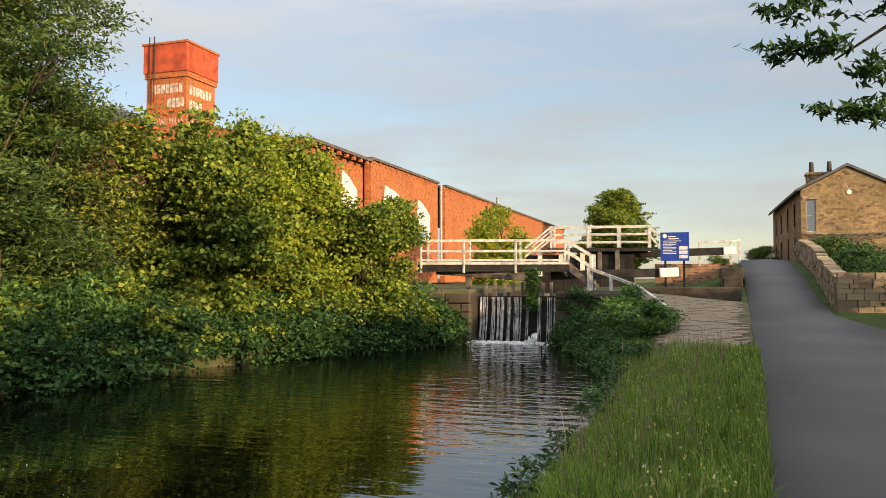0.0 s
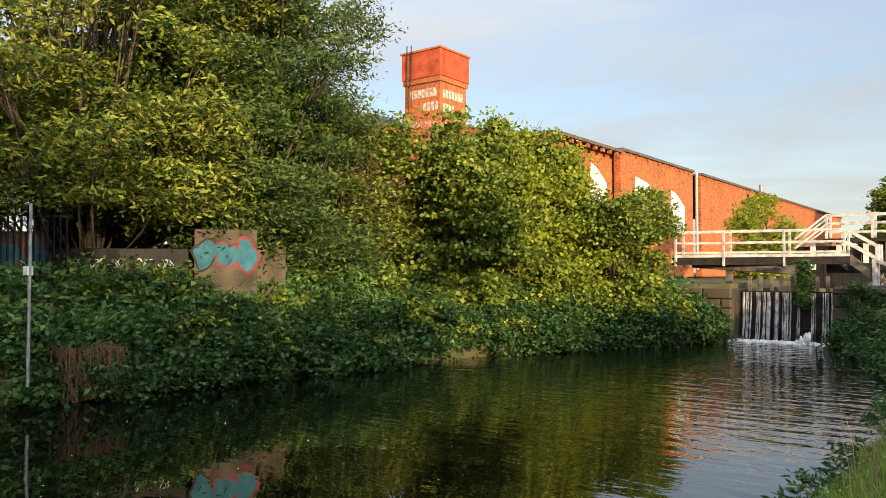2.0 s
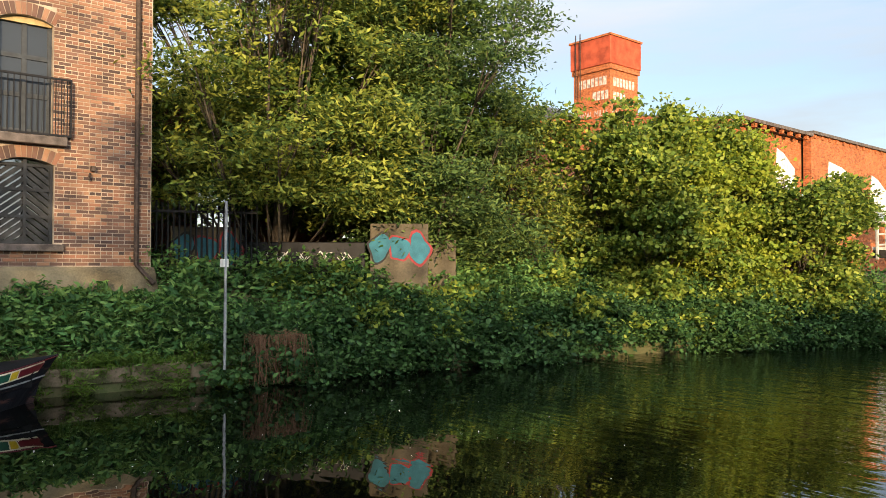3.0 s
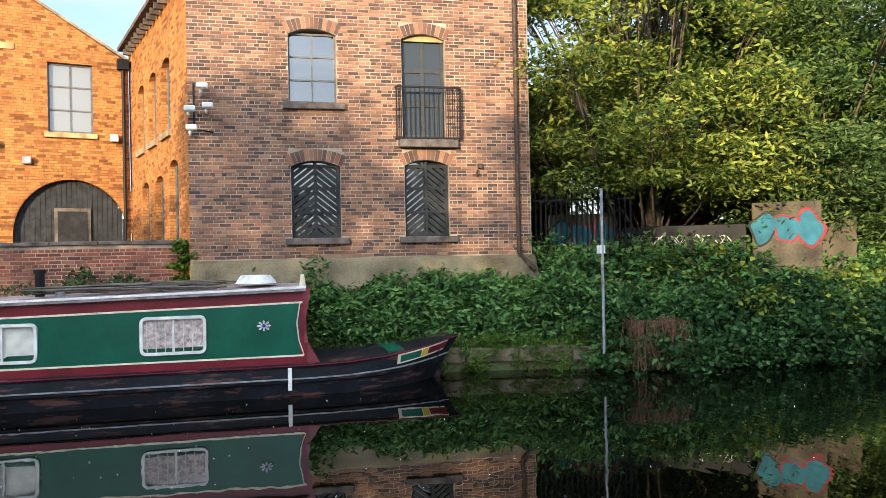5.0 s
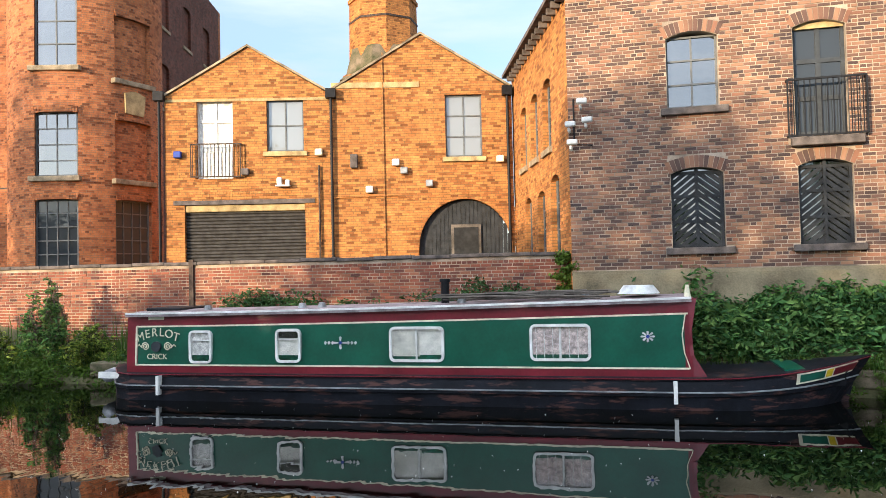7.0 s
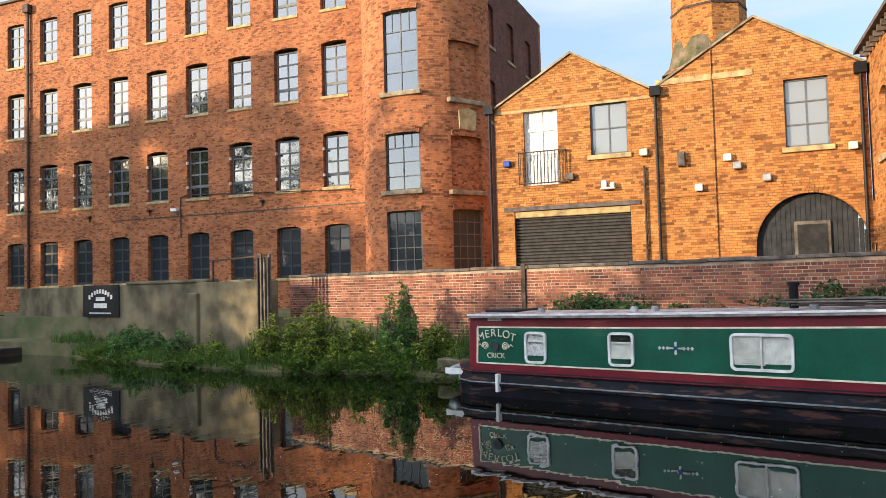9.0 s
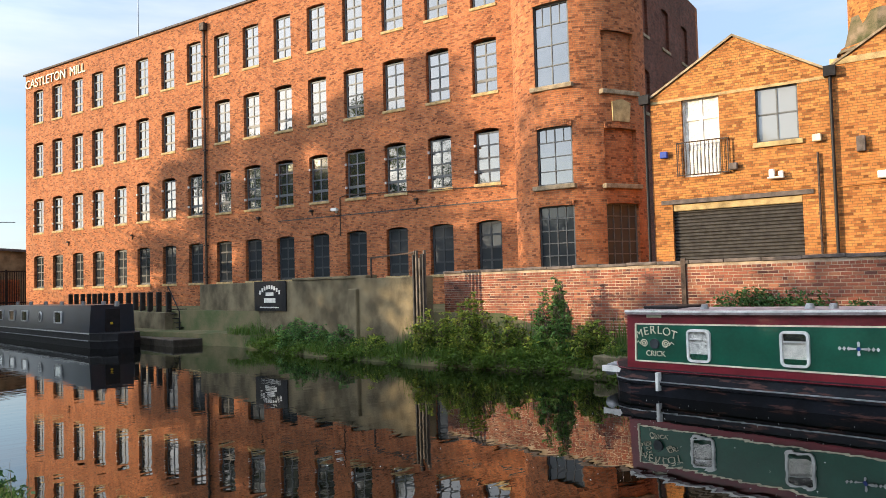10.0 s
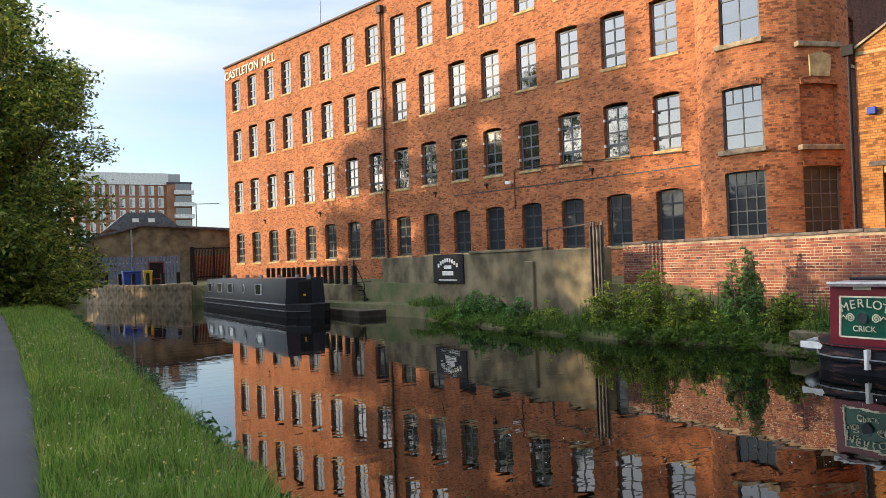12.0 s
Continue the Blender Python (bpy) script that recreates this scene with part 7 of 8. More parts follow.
bl = [(rngh.uniform(7.5, 10.5), y, rngh.uniform(0.9, (5.0 if y < -29 else 6.6 if y < 1.5 else 3.6) + 0.8 * math.sin(y * 0.7)), 1.1, 1.1, 0.9) for y in np.arange(-40, 22, 0.2)]
ob = thing("hedge", "unseen tall hedge added behind the towpath to shade the far bank", "hedge", kind="stuff")
part("leaves", leaf_mesh("leaves", clump_points(bl, 72000, rngh, shell=0.3, twig=0.3), 0.42, rngh, 1.8), LEAF_DARK, ob)
# belt added out of view so the low mill windows mirror dark foliage
bl = [(rngh.uniform(18, 26) + 0.1 * (-60 - y), y, rngh.uniform(1.0, 6.8), 1.8, 1.8, 1.5) for y in np.arange(-130, -55, 0.35)]
ob = thing("unseen_tree_belt", "unseen belt of trees added to darken the mill window reflections", "trees", kind="stuff")
part("leaves", leaf_mesh("leaves", clump_points(bl, 40000, rngh, shell=0.3, twig=0.4), 0.6, rngh, 1.8), LEAF_DARK, ob)
# overhanging ash branch
br = thing("ash_tree", "ash tree with a bough hanging over the towpath", "tree", pose(3.9, 8.5, 0.8))
bs = Shape().tube([(0, 0, -0.2), (0.05, 0, 3), (-0.1, 0, 6.5)], 0.2, 10, 0.1)
for e in ((-3.0, -0.5, 4.2), (-2.6, -0.4, 3.6), (-2.1, -0.3, 3.1), (-1.6, 0, 4.0)):
    bs.tube([(0, 0, 4.6), (e[0] * 0.5, e[1] * 0.5, (4.8 + e[2]) / 2 + 0.25), e], 0.05, 6, 0.01)
part("trunk", bs, BARK, br, smooth=True)
blb = [(-2.95, -0.5, 4.1, 0.3, 0.3, 0.12), (-2.6, -0.5, 4.35, 0.35, 0.4, 0.16), (-2.3, -0.5, 4.4, 0.35, 0.4, 0.2), (-3.05, -0.45, 3.72, 0.22, 0.3, 0.08), (-2.75, -0.5, 3.72, 0.25, 0.3, 0.1), (-1.95, -0.5, 4.15, 0.3, 0.3, 0.2), (-2.2, -0.45, 3.45, 0.25, 0.3, 0.1), (-2.55, -0.5, 3.12, 0.3, 0.3, 0.07), (-2.25, -0.5, 3.05, 0.3, 0.3, 0.1), (-1.6, -0.3, 4.6, 0.6, 0.6, 0.5), (-0.6, 0.2, 5.6, 1.2, 1.2, 0.9), (0.6, 0, 6.2, 1.2, 1.2, 0.9)]
part("crown", leaf_mesh("crown", clump_points(blb, 23000, rng, shell=0.2, twig=0.055, per=11), 0.12, rng, 3.4, droop=0.5), LEAF_DARK, br)


# ---- grass ----
def blades(name, label, pts, length, width, m, seed, lean=0.5):
    rg_ = np.random.default_rng(seed)
    n = len(pts)
    a = rg_.uniform(0, 2 * math.pi, n)
    L = length * rg_.uniform(0.45, 1.4, n) * np.array([0.95 + 0.75 * noise.noise((q[0] * 1.7, q[1] * 1.7, 9)) for q in pts])
    W = width * rg_.uniform(0.7, 1.3, n)
    d = np.stack([np.cos(a), np.sin(a), np.zeros(n)], 1)
    s = np.stack([-np.sin(a), np.cos(a), np.zeros(n)], 1)
    ln = rg_.uniform(0.1, lean, n)
    up = np.array([0, 0, 1.0])
    p = np.asarray(pts)
    mid_ = p + up * (L * 0.55)[:, None] + d * (L * ln * 0.3)[:, None]
    tip = p + up * (L * (1 - 0.25 * ln))[:, None] + d * (L * ln)[:, None]
    v = np.stack([p - s * W[:, None] / 2, p + s * W[:, None] / 2, mid_ + s * W[:, None] * 0.4, mid_ - s * W[:, None] * 0.4, tip], 1).reshape(-1, 3)
    k = np.arange(n) * 5
    tri = np.stack([k, k + 1, k + 2, k, k + 2, k + 3, k + 3, k + 2, k + 4], 1).ravel()
    me = bpy.data.meshes.new(name)
    me.vertices.add(5 * n)
    me.vertices.foreach_set("co", v.astype(np.float32).ravel())
    me.loops.add(9 * n)
    me.loops.foreach_set("vertex_index", tri.astype(np.int32))
    me.polygons.add(3 * n)
    me.polygons.foreach_set("loop_start", (np.arange(3 * n) * 3).astype(np.int32))
    me.polygons.foreach_set("loop_total", np.full(3 * n, 3, dtype=np.int32))
    me.update(calc_edges=True)
    return tagged(part(name, me, m), label, name.replace("_", " "), kind="stuff")


def verge_points(y0, y1, dens, seed, inset=0.0):
    rg_ = np.random.default_rng(seed)
    out = []
    for y in np.arange(y0, y1, 0.25):
        e, px = along(EAST, y) + 0.05, path_x(y) + inset
        for _ in range(int(dens * 0.25 * max(0.2, px - e))):
            x, yy = rg_.uniform(e, px), y + rg_.uniform(0, 0.25)
            if not on_apron(x, yy) and rg_.random() < 0.35 + 0.65 * (0.5 + 0.9 * noise.noise((x * 1.3, yy * 1.3, 5))):
                out.append((x, yy, east_z(x, yy) - 0.02))
    return out


blades("grass", "lush uncut grass verge between the towpath and the canal", verge_points(4.5, 13, 1700, 71, 0.03) + verge_points(-15, -4.5, 1700, 72, 0.03), 0.2, 0.009, GRASS, 73, 0.9)
blades("grass", "grass verge running on along the towpath", verge_points(13, 23, 800, 74, 0.02) + verge_points(-45, -15, 500, 75, 0.02), 0.2, 0.013, GRASS, 76, 0.9)
blades("seed_grass", "tall pale seeding grass at the edge of the bank", verge_points(5, 18, 40, 77, -0.5) + verge_points(-20, -6, 14, 78, -0.8), 0.5, 0.008, SEED, 79, 0.25)
fp = [p for p in verge_points(4.5, 17, 34, 81, 0.0) + verge_points(-25, -4.5, 30, 82, 0.0)]
fc_ = np.array(fp) + np.array([0, 0, 0.13])
tagged(part("clover_flowers", leaf_mesh("clover_flowers", np.repeat(fc_, 4, 0) + rng.normal(size=(len(fc_) * 4, 3)) * 0.005, 0.018, rng, 1.0), FLOWER), "scattered white clover and yellow buttercups in the grass", "flowers", kind="stuff")


def bank_points(y0, y1, n, seed, a=0.0, b=1.3):
    rg_ = np.random.default_rng(seed)
    out = []
    for y in rg_.uniform(y0, y1, n):
        x = along(WEST, y) - rg_.uniform(a, b)
        if rg_.random() < 0.3 + 0.7 * (0.5 + noise.noise((x * 0.9, y * 0.9, 2))):
            out.append((x, y, west_z(x, y) - 0.03))
    return out


blades("reed_grass", "rank green grass below the concrete wall", bank_points(-29.5, -10.5, 11000, 201, -0.08, 1.2), 0.4, 0.016, REED, 202, 0.6)
blades("ledge_grass", "tufts of grass hanging over the stone ledge", bank_points(0.5, 8.0, 3800, 205, -0.07, 0.45), 0.26, 0.012, REED, 206, 0.9)
blades("willowherb", "tall upright stems below the brick wall", bank_points(-19.0, -11, 1300, 203, 0.3, 1.6), 0.75, 0.018, REED, 204, 0.35)


# ---- small things along the far bank ----
wb = thing("name_board", "black painted sign board with white lettering on the concrete wall", "sign", pose(-15.48, 0, 0))
part("board", Shape().box(0, 0.03, -30.1, -27.45, 1.36, 2.58), BLACK, wb, bevel=0.006)
txs = Shape()
for i in range(9):
    t = (i - 4) / 4
    txs.box(0.03, 0.036, -28.78 + t * 0.8 - 0.07, -28.78 + t * 0.8 + 0.07, 2.26 - 0.22 * t * t, 2.42 - 0.22 * t * t)
part("text_bar", txs, WHITE, wb)
part("painted_emblem", Shape().box(0.03, 0.036, -29.1, -28.45, 1.98, 2.12).box(0.03, 0.036, -29.25, -28.3, 1.7, 1.88), WHITE, wb)
part("text_bar", Shape().box(0.03, 0.036, -29.6, -28.0, 1.48, 1.53), GRAF_WHITE, wb)
sp = thing("post_row", "row of tall weathered grey posts beside the brick wall", "posts")
for i in range(8):
    part("post", Shape().box(-15.38 + 0.12 * (i % 2), -15.30 + 0.12 * (i % 2), -19.2 + i * 0.08, -19.13 + i * 0.08, -0.1, 3.35 - 0.12 * (i % 3)), METALGREY if i % 3 == 1 else TIMBER, sp, bevel=0.01)
part("cross_bar", Shape().bar((-15.3, -19.1, 3.3), (-15.7, -22.0, 3.25), 0.05).bar((-15.7, -22.0, 3.25), (-15.7, -22.0, 2.5), 0.05), IRON, sp)
pl_ = thing("scaffold_pole", "tall galvanised pole standing on the bank", "pole", pose(-13.22, 6.13, 0.4))
part("shaft", Shape().tube([(0, 0, 0), (0.02, 0, 3.05)], 0.028, 8), STEEL, pl_)
part("clip", Shape().box(-0.12, 0.03, -0.05, 0.05, 1.85, 2.0), WHITE, pl_)
pf = thing("steel_fence", "black steel palisade fence beside the warehouse", "fence")
fa, fe = Vector((-17.4, 6.0)), Vector((-16.3, 8.3))
for i in range(22):
    p = fa.lerp(fe, i / 21)
    part("pale", Shape().bar((p.x, p.y, 1.9), (p.x, p.y, 3.7 + 0.04 * (i % 2)), 0.035), BLACK, pf)
for z in (2.2, 3.5):
    part("rail", Shape().bar((fa.x, fa.y, z), (fe.x, fe.y, z), 0.05), BLACK, pf)


def graffiti_wall(name, label, x0, y0, x1, y1, z0, z1, seed, blob=True, base=RENDER_WALL):
    ob = thing(name, label, "wall")
    a, b = Vector((x0, y0)), Vector((x1, y1))
    d = (b - a).normalized()
    m = Matrix.Identity(4)
    m.col[0], m.col[1] = (d.x, d.y, 0, 0), (-d.y, d.x, 0, 0)
    m.col[3] = (x0, y0, 0, 1)
    ob.matrix_basis = m
    L = (b - a).length
    part("slab", Shape().box(0, L, 0, 0.25, 1.2, z1), base, ob, bevel=0.015)
    rr = random.Random(seed)
    n = max(2, int(L / 0.42))
    for i in range(n if blob else 0):
        cx, cz = L * (i + 0.5) / n, (z0 + z1) / 2 - 0.02
        r = 0.24
        lob = [(cx + (r + 0.05 * math.sin(3 * t + i)) * math.cos(t), cz + (r * 1.35 + 0.08 * math.sin(2 * t + i * 2)) * math.sin(t)) for t in [2 * math.pi * k / 18 for k in range(18)]]
        ou = [(cx + (p[0] - cx) * 1.22, cz + (p[1] - cz) * 1.18) for p in lob]
        part("sprayed_outline", Shape().prism(ou, -0.006 - 0.001 * i, 0.0), GRAF_RED if i % 3 else BLACK, ob)
        part("sprayed_letter", Shape().prism(lob, -0.014 - 0.001 * i, -0.007), GRAF_BLUE, ob)
    return ob


graffiti_wall("graffiti_wall", "low wall sprayed with blue and red graffiti", -17.9, 6.9, -17.1, 8.3, 2.2, 3.2, 1)
graffiti_wall("graffiti_wall", "upright concrete slab with turquoise and red graffiti", -15.28, 10.76, -14.4, 11.86, 2.15, 3.3, 2)
graffiti_wall("rendered_stub", "pale broken wall end in the bushes", -15.4, 12.6, -14.9, 13.2, 2.0, 2.95, 3, blob=False)
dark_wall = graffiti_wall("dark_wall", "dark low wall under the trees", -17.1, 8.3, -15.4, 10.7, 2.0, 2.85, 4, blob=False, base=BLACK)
for k_ in range(5):
    sc_ = Shape().tube([(0.35 + 0.5 * k_ + 0.1 * math.sin(2.1 * t + k_) + 0.028 * t, -0.012, 2.5 + 0.13 * math.cos(1.7 * t + 2 * k_)) for t in range(9)], 0.014, 4)
    part("sprayed_scribble", sc_, GRAF_WHITE, dark_wall)
# darkened backdrop behind the leaf gaps, in place of shade under the trees
shed = thing("ruined_workshop", "dark derelict brick workshop behind the trees", "workshop")
part("front_wall", wall_shape(6.5, 32, 1.5, 7.0, [(9, 10.2, 3.2, 5.2, 0.1), (14, 15.2, 3.2, 5.2, 0.1), (19, 20.2, 3.2, 5.2, 0.1)], 0.4), SHADED_BRICK, shed, m=Matrix.Translation((-21.5, 0, 0)) @ pose(0, 0, 0, 0, 0, 90))
part("end_wall", Shape().box(-30, -21.5, 6.2, 6.5, 1.5, 7.0), SHADED_BRICK, shed)
part("roof", Shape().box(-30, -21.3, 6.2, 32, 7.0, 7.2), SLATE, shed)
led = thing("bank_ledge", "worn stone coping along the water's edge", "kerb", kind="structure")
rl = random.Random(14)
y = -12.0
while y < 8.2:
    ln_ = rl.uniform(0.7, 1.2)
    x = along(WEST, y + ln_ / 2)
    x2 = along(WEST, y + ln_)
    ang_ = math.degrees(math.atan2(-(along(WEST, y + ln_) - along(WEST, y)), ln_))
    part("coping_stone", Shape().box(-0.62, 0.04, 0.01, ln_ - 0.01, -0.3, 0.0 + rl.uniform(-0.015, 0.02)), MOSSY, led, bevel=0.025, m=pose(along(WEST, y), y, 0.46, 0, 0, ang_))
    y += ln_

fleck = np.random.default_rng(33)
fk = np.stack([fleck.uniform(-12.6, -3.5, 420), fleck.uniform(-9, 9, 420), np.full(420, 0.006)], 1)
tagged(part("floating_flecks", leaf_mesh("floating_flecks", fk, 0.022, fleck, 1.6, up=4.0), GRAF_WHITE), "pale petals and flecks drifting on the water", "flecks", kind="stuff")

# ---- far end of the basin ----
wf_ = thing("wharf_wall", "pale stone wharf wall at the bend", "wall", kind="structure")
WP = [(-3.9, -65.0), (-6.7, -57.5), (-9.2, -52.6)]
for (x0, y0), (x1, y1) in zip(WP, WP[1:]):
    d = Vector((x1 - x0, y1 - y0))
    n_ = int(d.length / 1.4)
    for i in range(n_):
        p = Vector((x0, y0)) + d * (i / n_)
        ang_ = math.degrees(math.atan2(d.y, d.x))
        part("stone", Shape().box(0.01, d.length / n_ - 0.01, -0.5, 0.05, -0.3, 1.38 + 0.03 * (i % 3)), STONE, wf_, bevel=0.03, m=pose(p.x, p.y, 0, 0, 0, ang_))
bank2 = Shape().box(-13.9, -12.3, -51.5, -31.0, -0.4, 0.3)
part("mooring_ledge", bank2, WET_STONE, wf_, bevel=0.03)
part("quay_wall", Shape().box(-14.3, -13.8, -51.5, -35.7, 0.2, 1.3), CONCRETE, wf_, bevel=0.02)
for i in range(15):
    t = i / 14
    x, y = -14.1 + 0.05 * math.sin(i), -36.0 - 15.5 * t
    ob = thing("bollard_post", "dark timber mooring post on the quay", "post", pose(x, y, 1.3), group="quay posts")
    part("shaft", Shape().box(-0.11, 0.11, -0.11, 0.11, 0, 0.95), DARKWOOD, ob, bevel=0.02)
for i in range(7):
    t = i / 6
    ob = thing("bollard_post", "dark timber post on the wharf", "post", pose(-5.0 - 4.6 * t, -64 + 10.5 * t, 1.3), group="wharf posts")
    part("shaft", Shape().box(-0.12, 0.12, -0.12, 0.12, 0, 0.9), DARKWOOD, ob, bevel=0.02)
sf = thing("stair_rail", "black iron steps and handrail down to the quay", "steps", pose(-14.3, -34.6, 0.4))
for i in range(6):
    part("tread", Shape().box(-0.5, 0.3, -0.1 - i * 0.22, 0.12 - i * 0.22, i * 0.2, i * 0.2 + 0.04), BLACK, sf)
part("handrail", Shape().tube([(0.3, 0.1, 0.95), (0.3, -1.2, 2.1), (0.3, -1.2, 1.2)], 0.03, 6).tube([(0.3, 0.1, 0), (0.3, 0.1, 0.95)], 0.03, 6), BLACK, sf)
fs = thing("yard_shed", "low grey-brown brick shed with a shallow roof", "shed")
part("wall", Shape().prism([(-4.0, 1.2), (-4.0, 5.2), (-9.0, 6.5), (-17.2, 6.0), (-17.2, 1.2)], -84, -75.0), CONCRETE, fs)
part("roof_edge", Shape().bar((-4.0, -74.9, 5.3), (-9.0, -74.9, 6.6), 0.3, 0.2).bar((-9.0, -74.9, 6.6), (-17.3, -74.9, 6.1), 0.3, 0.2), SLATE, fs)
part("gutter_pipe", Shape().tube([(-8.0, -74.9, 1.3), (-8.0, -74.9, 6.2)], 0.09, 6), STEEL, fs)
yg = thing("yard_gate", "tall black steel yard gates", "gate")
for i in range(28):
    x = -12.9 - 3.6 * i / 27
    part("bar", Shape().box(x - 0.03, x + 0.03, -72.03, -71.97, 1.4, 4.3), BLACK, yg)
for z in (1.6, 4.2):
    part("rail", Shape().box(-16.5, -12.9, -72.05, -71.95, z, z + 0.12), BLACK, yg)
part("post", Shape().box(-12.95, -12.6, -72.2, -71.8, 1.2, 4.4), BLACK, yg)
part("post", Shape().box(-14.75, -14.6, -72.1, -71.9, 1.2, 4.4), BLACK, yg)
part("red_panel", Shape().box(-15.9, -13.2, -73.0, -72.9, 1.5, 3.6), RED_BRICK, yg)
bf = thing("blue_fence", "faded blue palisade fence", "fence")
for i in range(24):
    x = -4.6 - 6.5 * i / 23
    part("pale", Shape().box(x - 0.09, x + 0.09, -69.03, -69, 1.2, 3.6), mat("faded blue paint", (0.12, 0.18, 0.28), 0.6) if i == 0 else bpy.data.materials["faded blue paint"], bf)
part("rail", Shape().box(-11.2, -4.5, -69.1, -69.03, 3.0, 3.1), STEEL, bf)
for x, col, lb, w_ in ((-6.6, SIGNBLUE, "dark blue wheeled bin in the yard", 1.3), (-7.75, YELLOW, "yellow plastic wheeled bin in the yard", 0.55)):
    ob = thing("wheeled_bin", lb, "bin", pose(x, -62.2, 1.28))
    part("body", Shape().prism([(-w_ / 2 * 0.85, 0), (w_ / 2 * 0.85, 0), (w_ / 2, 1.0), (-w_ / 2, 1.0)], -0.4, 0.4), col, ob, bevel=0.03)
    part("lid", Shape().box(-w_ / 2 - 0.03, w_ / 2 + 0.03, -0.45, 0.45, 1.0, 1.12), col, ob, bevel=0.03)
rp = thing("red_cabinet", "red framed cabinet in the yard", "cabinet", pose(-8.6, -64, 1.28))
part("frame", Shape().box(-0.6, -0.5, 0, 0.1, 0, 1.8).box(0.5, 0.6, 0, 0.1, 0, 1.8).box(-0.6, 0.6, 0, 0.1, 1.7, 1.8).box(-0.6, 0.6, 0, 0.1, 0.4, 0.5), BOATRED, rp)
part("panel", Shape().box(-0.5, 0.5, 0.04, 0.08, 0, 1.7), BLACK, rp)
fr_ = thing("slate_roofed_house", "low building with a dark slate roof and skylights", "house")
part("wall", Shape().box(-18, -9.5, -118, -110, 1, 8.1), RED_BRICK, fr_)
part("roof", Shape().prism([(-8.5, 8.0), (-11.2, 10.3), (-15.6, 10.3), (-18.4, 8.0)], -119, -109.6), SLATE, fr_)
for x in (-12.3, -14.3):
    part("skylight", Shape().box(x - 0.4, x + 0.4, -109.62, -109.52, 9.0, 9.5), WHITE, fr_)
ap = thing("apartment_block", "distant white and brown apartment block with balconies", "apartments")
part("brick_wing", Shape().box(-26.8, -8, -196, -180, 1, 21.6), APART_BRICK, ap)
part("upper_storey", Shape().box(-27.2, -8, -195, -179.7, 21.6, 24.2), WHITE, ap)
part("plant_room", Shape().box(-30.5, -26, -194, -184, 21.6, 24.6), WHITEFRAME, ap)
for j in range(7):
    for i in range(9):
        x, z = -26.2 + i * 2.0, 3.0 + j * 2.7
        w = part("window", Shape().box(x, x + 1.15, -180.0, -179.85, z, z + 2.2), WHITE, ap)
        part("pane", Shape().box(x + 0.65, x + 1.05, -179.85, -179.8, z + 0.2, z + 2.0), GLASS, w)
part("brown_wing", Shape().box(-32, -26.8, -194, -178.6, 1, 21.8), APART_BRICK, ap)
for j in range(7):
    z = 3.2 + j * 2.7
    part("balcony", Shape().box(-32.4, -28.2, -178.6, -177.4, z, z + 0.9), WHITE, ap)
    part("window", Shape().box(-31.8, -28.5, -178.6, -178.55, z + 0.9, z + 2.4), GLASS, ap)
part("roof_rail", Shape().box(-32.2, -26.8, -194, -178.4, 21.8, 22.2), SLATE, ap)
cr = thing("tower_crane", "thin distant crane with a long jib", "crane")
part("jib", Shape().bar((-34, -190, 18.2), (-40.5, -190, 18.4), 0.18), STEEL, cr)
part("mast", Shape().bar((-35, -190, 1), (-35, -190, 18.4), 0.22), STEEL, cr)


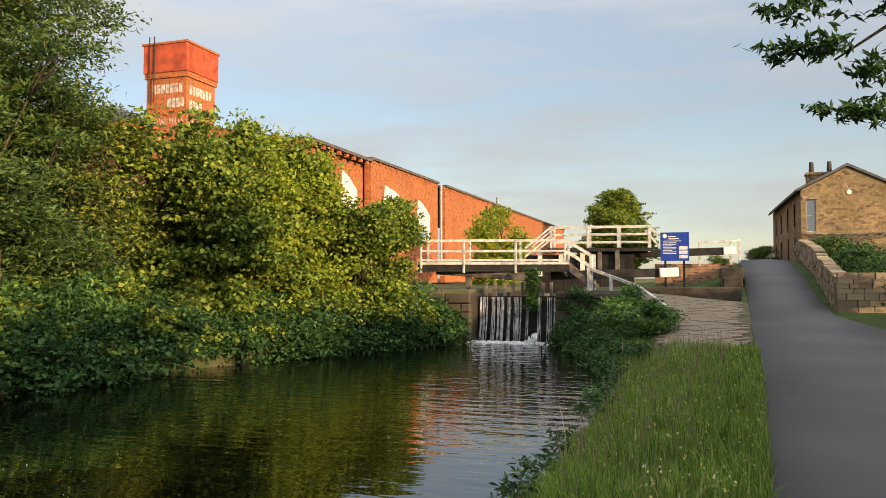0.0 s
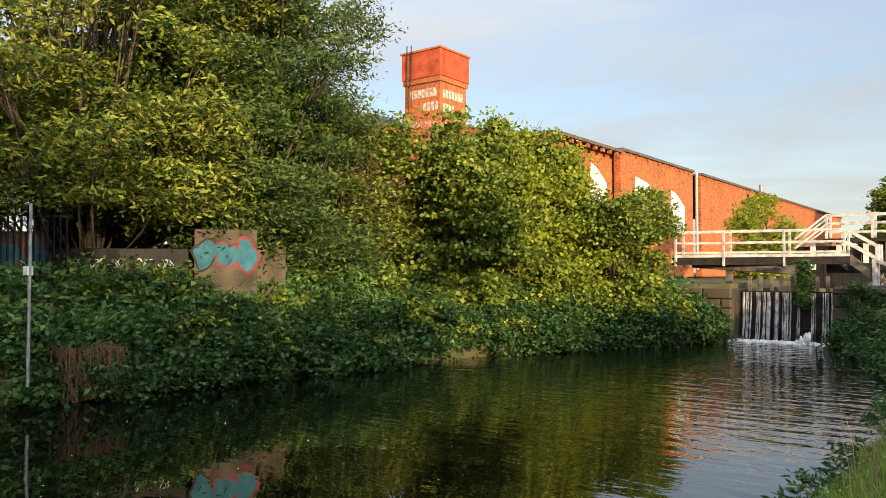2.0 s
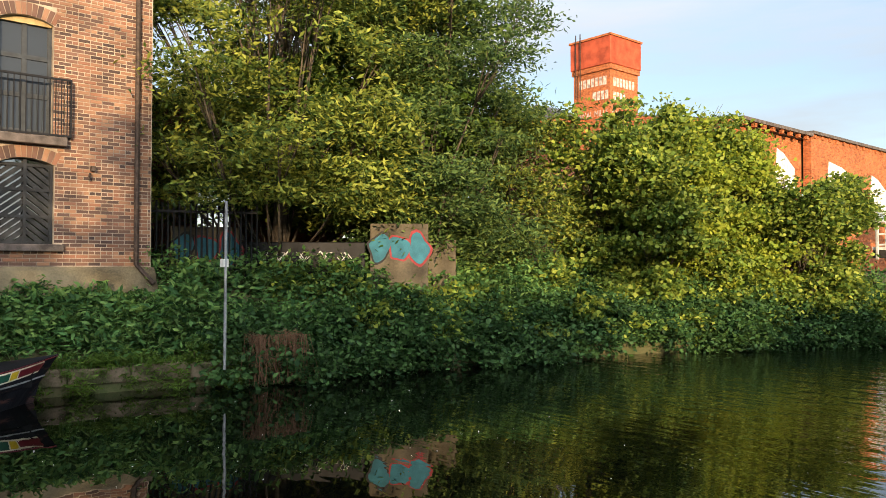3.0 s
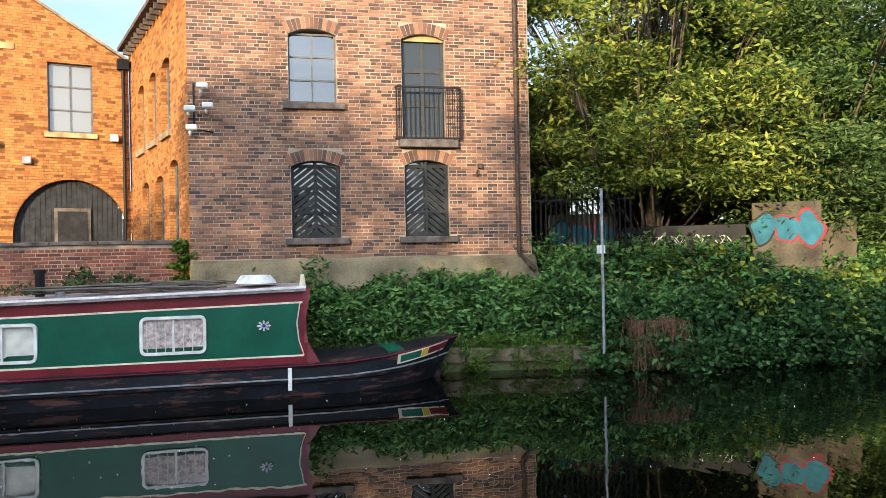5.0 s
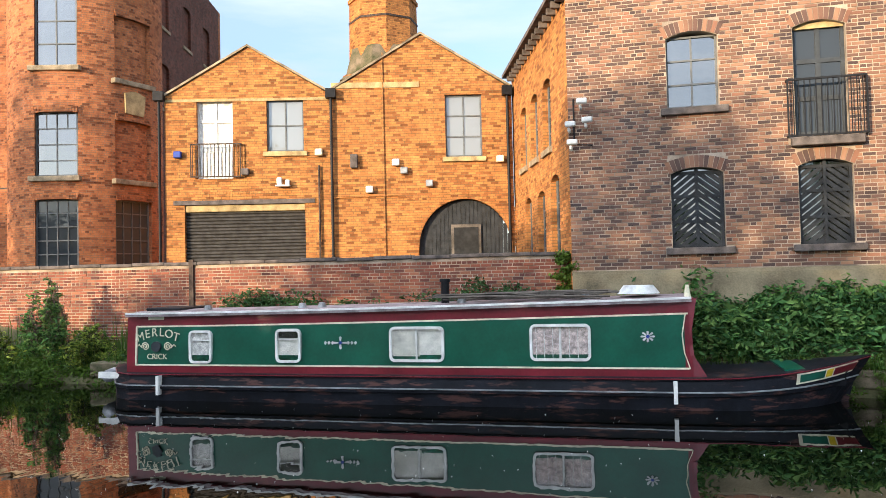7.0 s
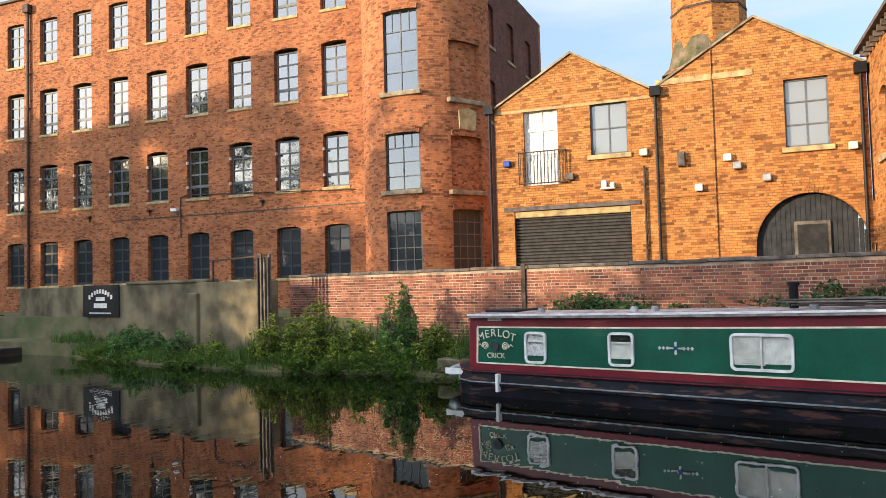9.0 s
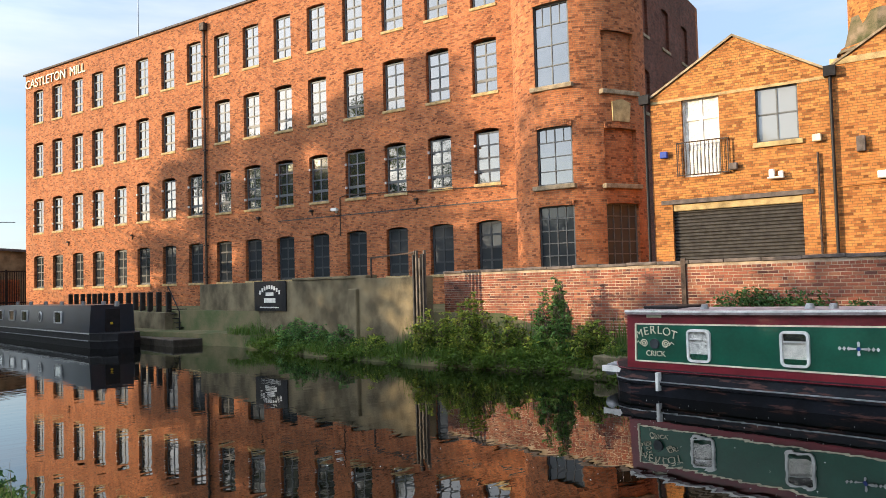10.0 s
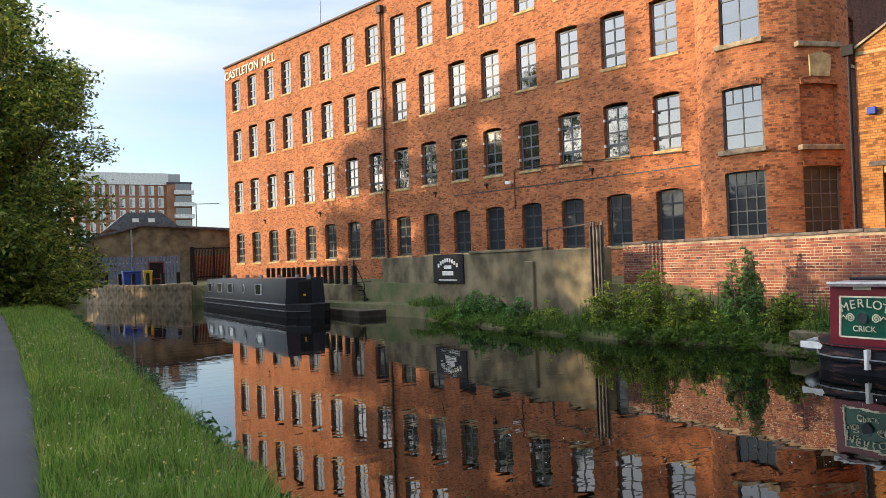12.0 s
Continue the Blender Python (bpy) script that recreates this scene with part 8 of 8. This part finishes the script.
# ---- bricks of the near walls ----
def brick_rows(s0, s1, z0, z1, holes, seed):
    """Places (s, z, length) of bricks laid in courses, broken round openings."""
    rr = random.Random(seed)
    out = []
    j = 0
    z = z0
    while z < z1 - 0.05:
        head = j % 4 == 3
        L = 0.1165 if head else 0.235
        x = s0 - (L / 2 if j % 2 else 0)
        while x < s1:
            a, b = max(s0, x), min(s1, x + L - 0.014)
            spans = [(a, b)]
            for h in holes:
                if h[2] - 0.14 < z + 0.03 < h[3] + 0.24:
                    mid_, hf = (h[0] + h[1]) / 2, (h[1] - h[0]) / 2
                    lo, hi = h[0], h[1]
                    rise = h[4]
                    if z + 0.03 > h[3] - rise:
                        lo, hi = h[0] - 0.04, h[1] + 0.04
                    if z + 0.03 < h[2]:
                        lo, hi = h[0] - 0.13, h[1] + 0.15
                    spans = [q for p in spans for q in ((p[0], min(p[1], lo - 0.01)), (max(p[0], hi + 0.01), p[1])) if q[1] - q[0] > 0.03]
            for p in spans:
                if p[1] - p[0] > 0.03:
                    out.append((p[0], z, p[1] - p[0], rr.uniform(0.004, 0.014)))
            x += L
        z += 0.075
        j += 1
    return out


def brick_wall(parent, rows, near, m_joined, m_single, frame_m, prefer):
    """Bricks in the stretch 'near' become pieces of their own; the rest is one joined part."""
    sh = Shape()
    cache = {}
    count = 0
    for s, z, L, out in rows:
        if near(s, z) and count < 290:
            key = (round(L, 2), round(out, 3))
            key = (round(L * 20) / 20, round(out * 200) / 200)
            if key not in cache:
                w, o = L, max(0.005, key[1])
                me = Shape().box(0, w, -o, 0.01, 0, 0.060).mesh("brick", bevel=0.004)
                me.materials.append(m_single)
                cache[key] = (me, w)
            me, w = cache[key]
            ob = new("brick", me)
            ob.parent = parent
            ob.matrix_basis = frame_m @ pose(s, 0, z + 0.006) @ Matrix.Diagonal((L / w, 1, 1, 1))
            count += 1
        else:
            c = 0.004
            a, b, o, zz, zt = s, s + L, -out, z + 0.007, z + 0.067
            f = [(a + c, o, zz + c), (b - c, o, zz + c), (b - c, o, zt - c), (a + c, o, zt - c)]
            g = [(a, 0, zz), (b, 0, zz), (b, 0, zt), (a, 0, zt)]
            i = len(sh.v)
            sh.v += f + g
            sh.f += [(i, i + 1, i + 2, i + 3)] + [(i + 4 + k, i + 4 + (k + 1) % 4, i + (k + 1) % 4, i + k) for k in range(4)]
            sh.u += [(0, 0)] * 20
    ob = part("brickwork", sh, m_joined, parent, m=frame_m)
    ob["kind"] = "stuff"


brick_wall(ware, brick_rows(BL, BR - 0.02, 2.27, 8.2, WH, 1), lambda s, z: 1.62 < s < 2.85 and 2.5 < z < 5.5, BRICK_PIECE, BRICK_ONE, Matrix.Identity(4), 0)
GWM = Matrix.Translation((GWX - 0.02, 0, 0)) @ pose(0, 0, 0, 0, 0, 90)
brick_wall(gwall, brick_rows(GW0, GW1, 0.75, 2.6, [], 2), lambda s, z: -7.5 < s < -5.4 and z > 1.5, WBRICK_PIECE, WBRICK_ONE, GWM, 0)
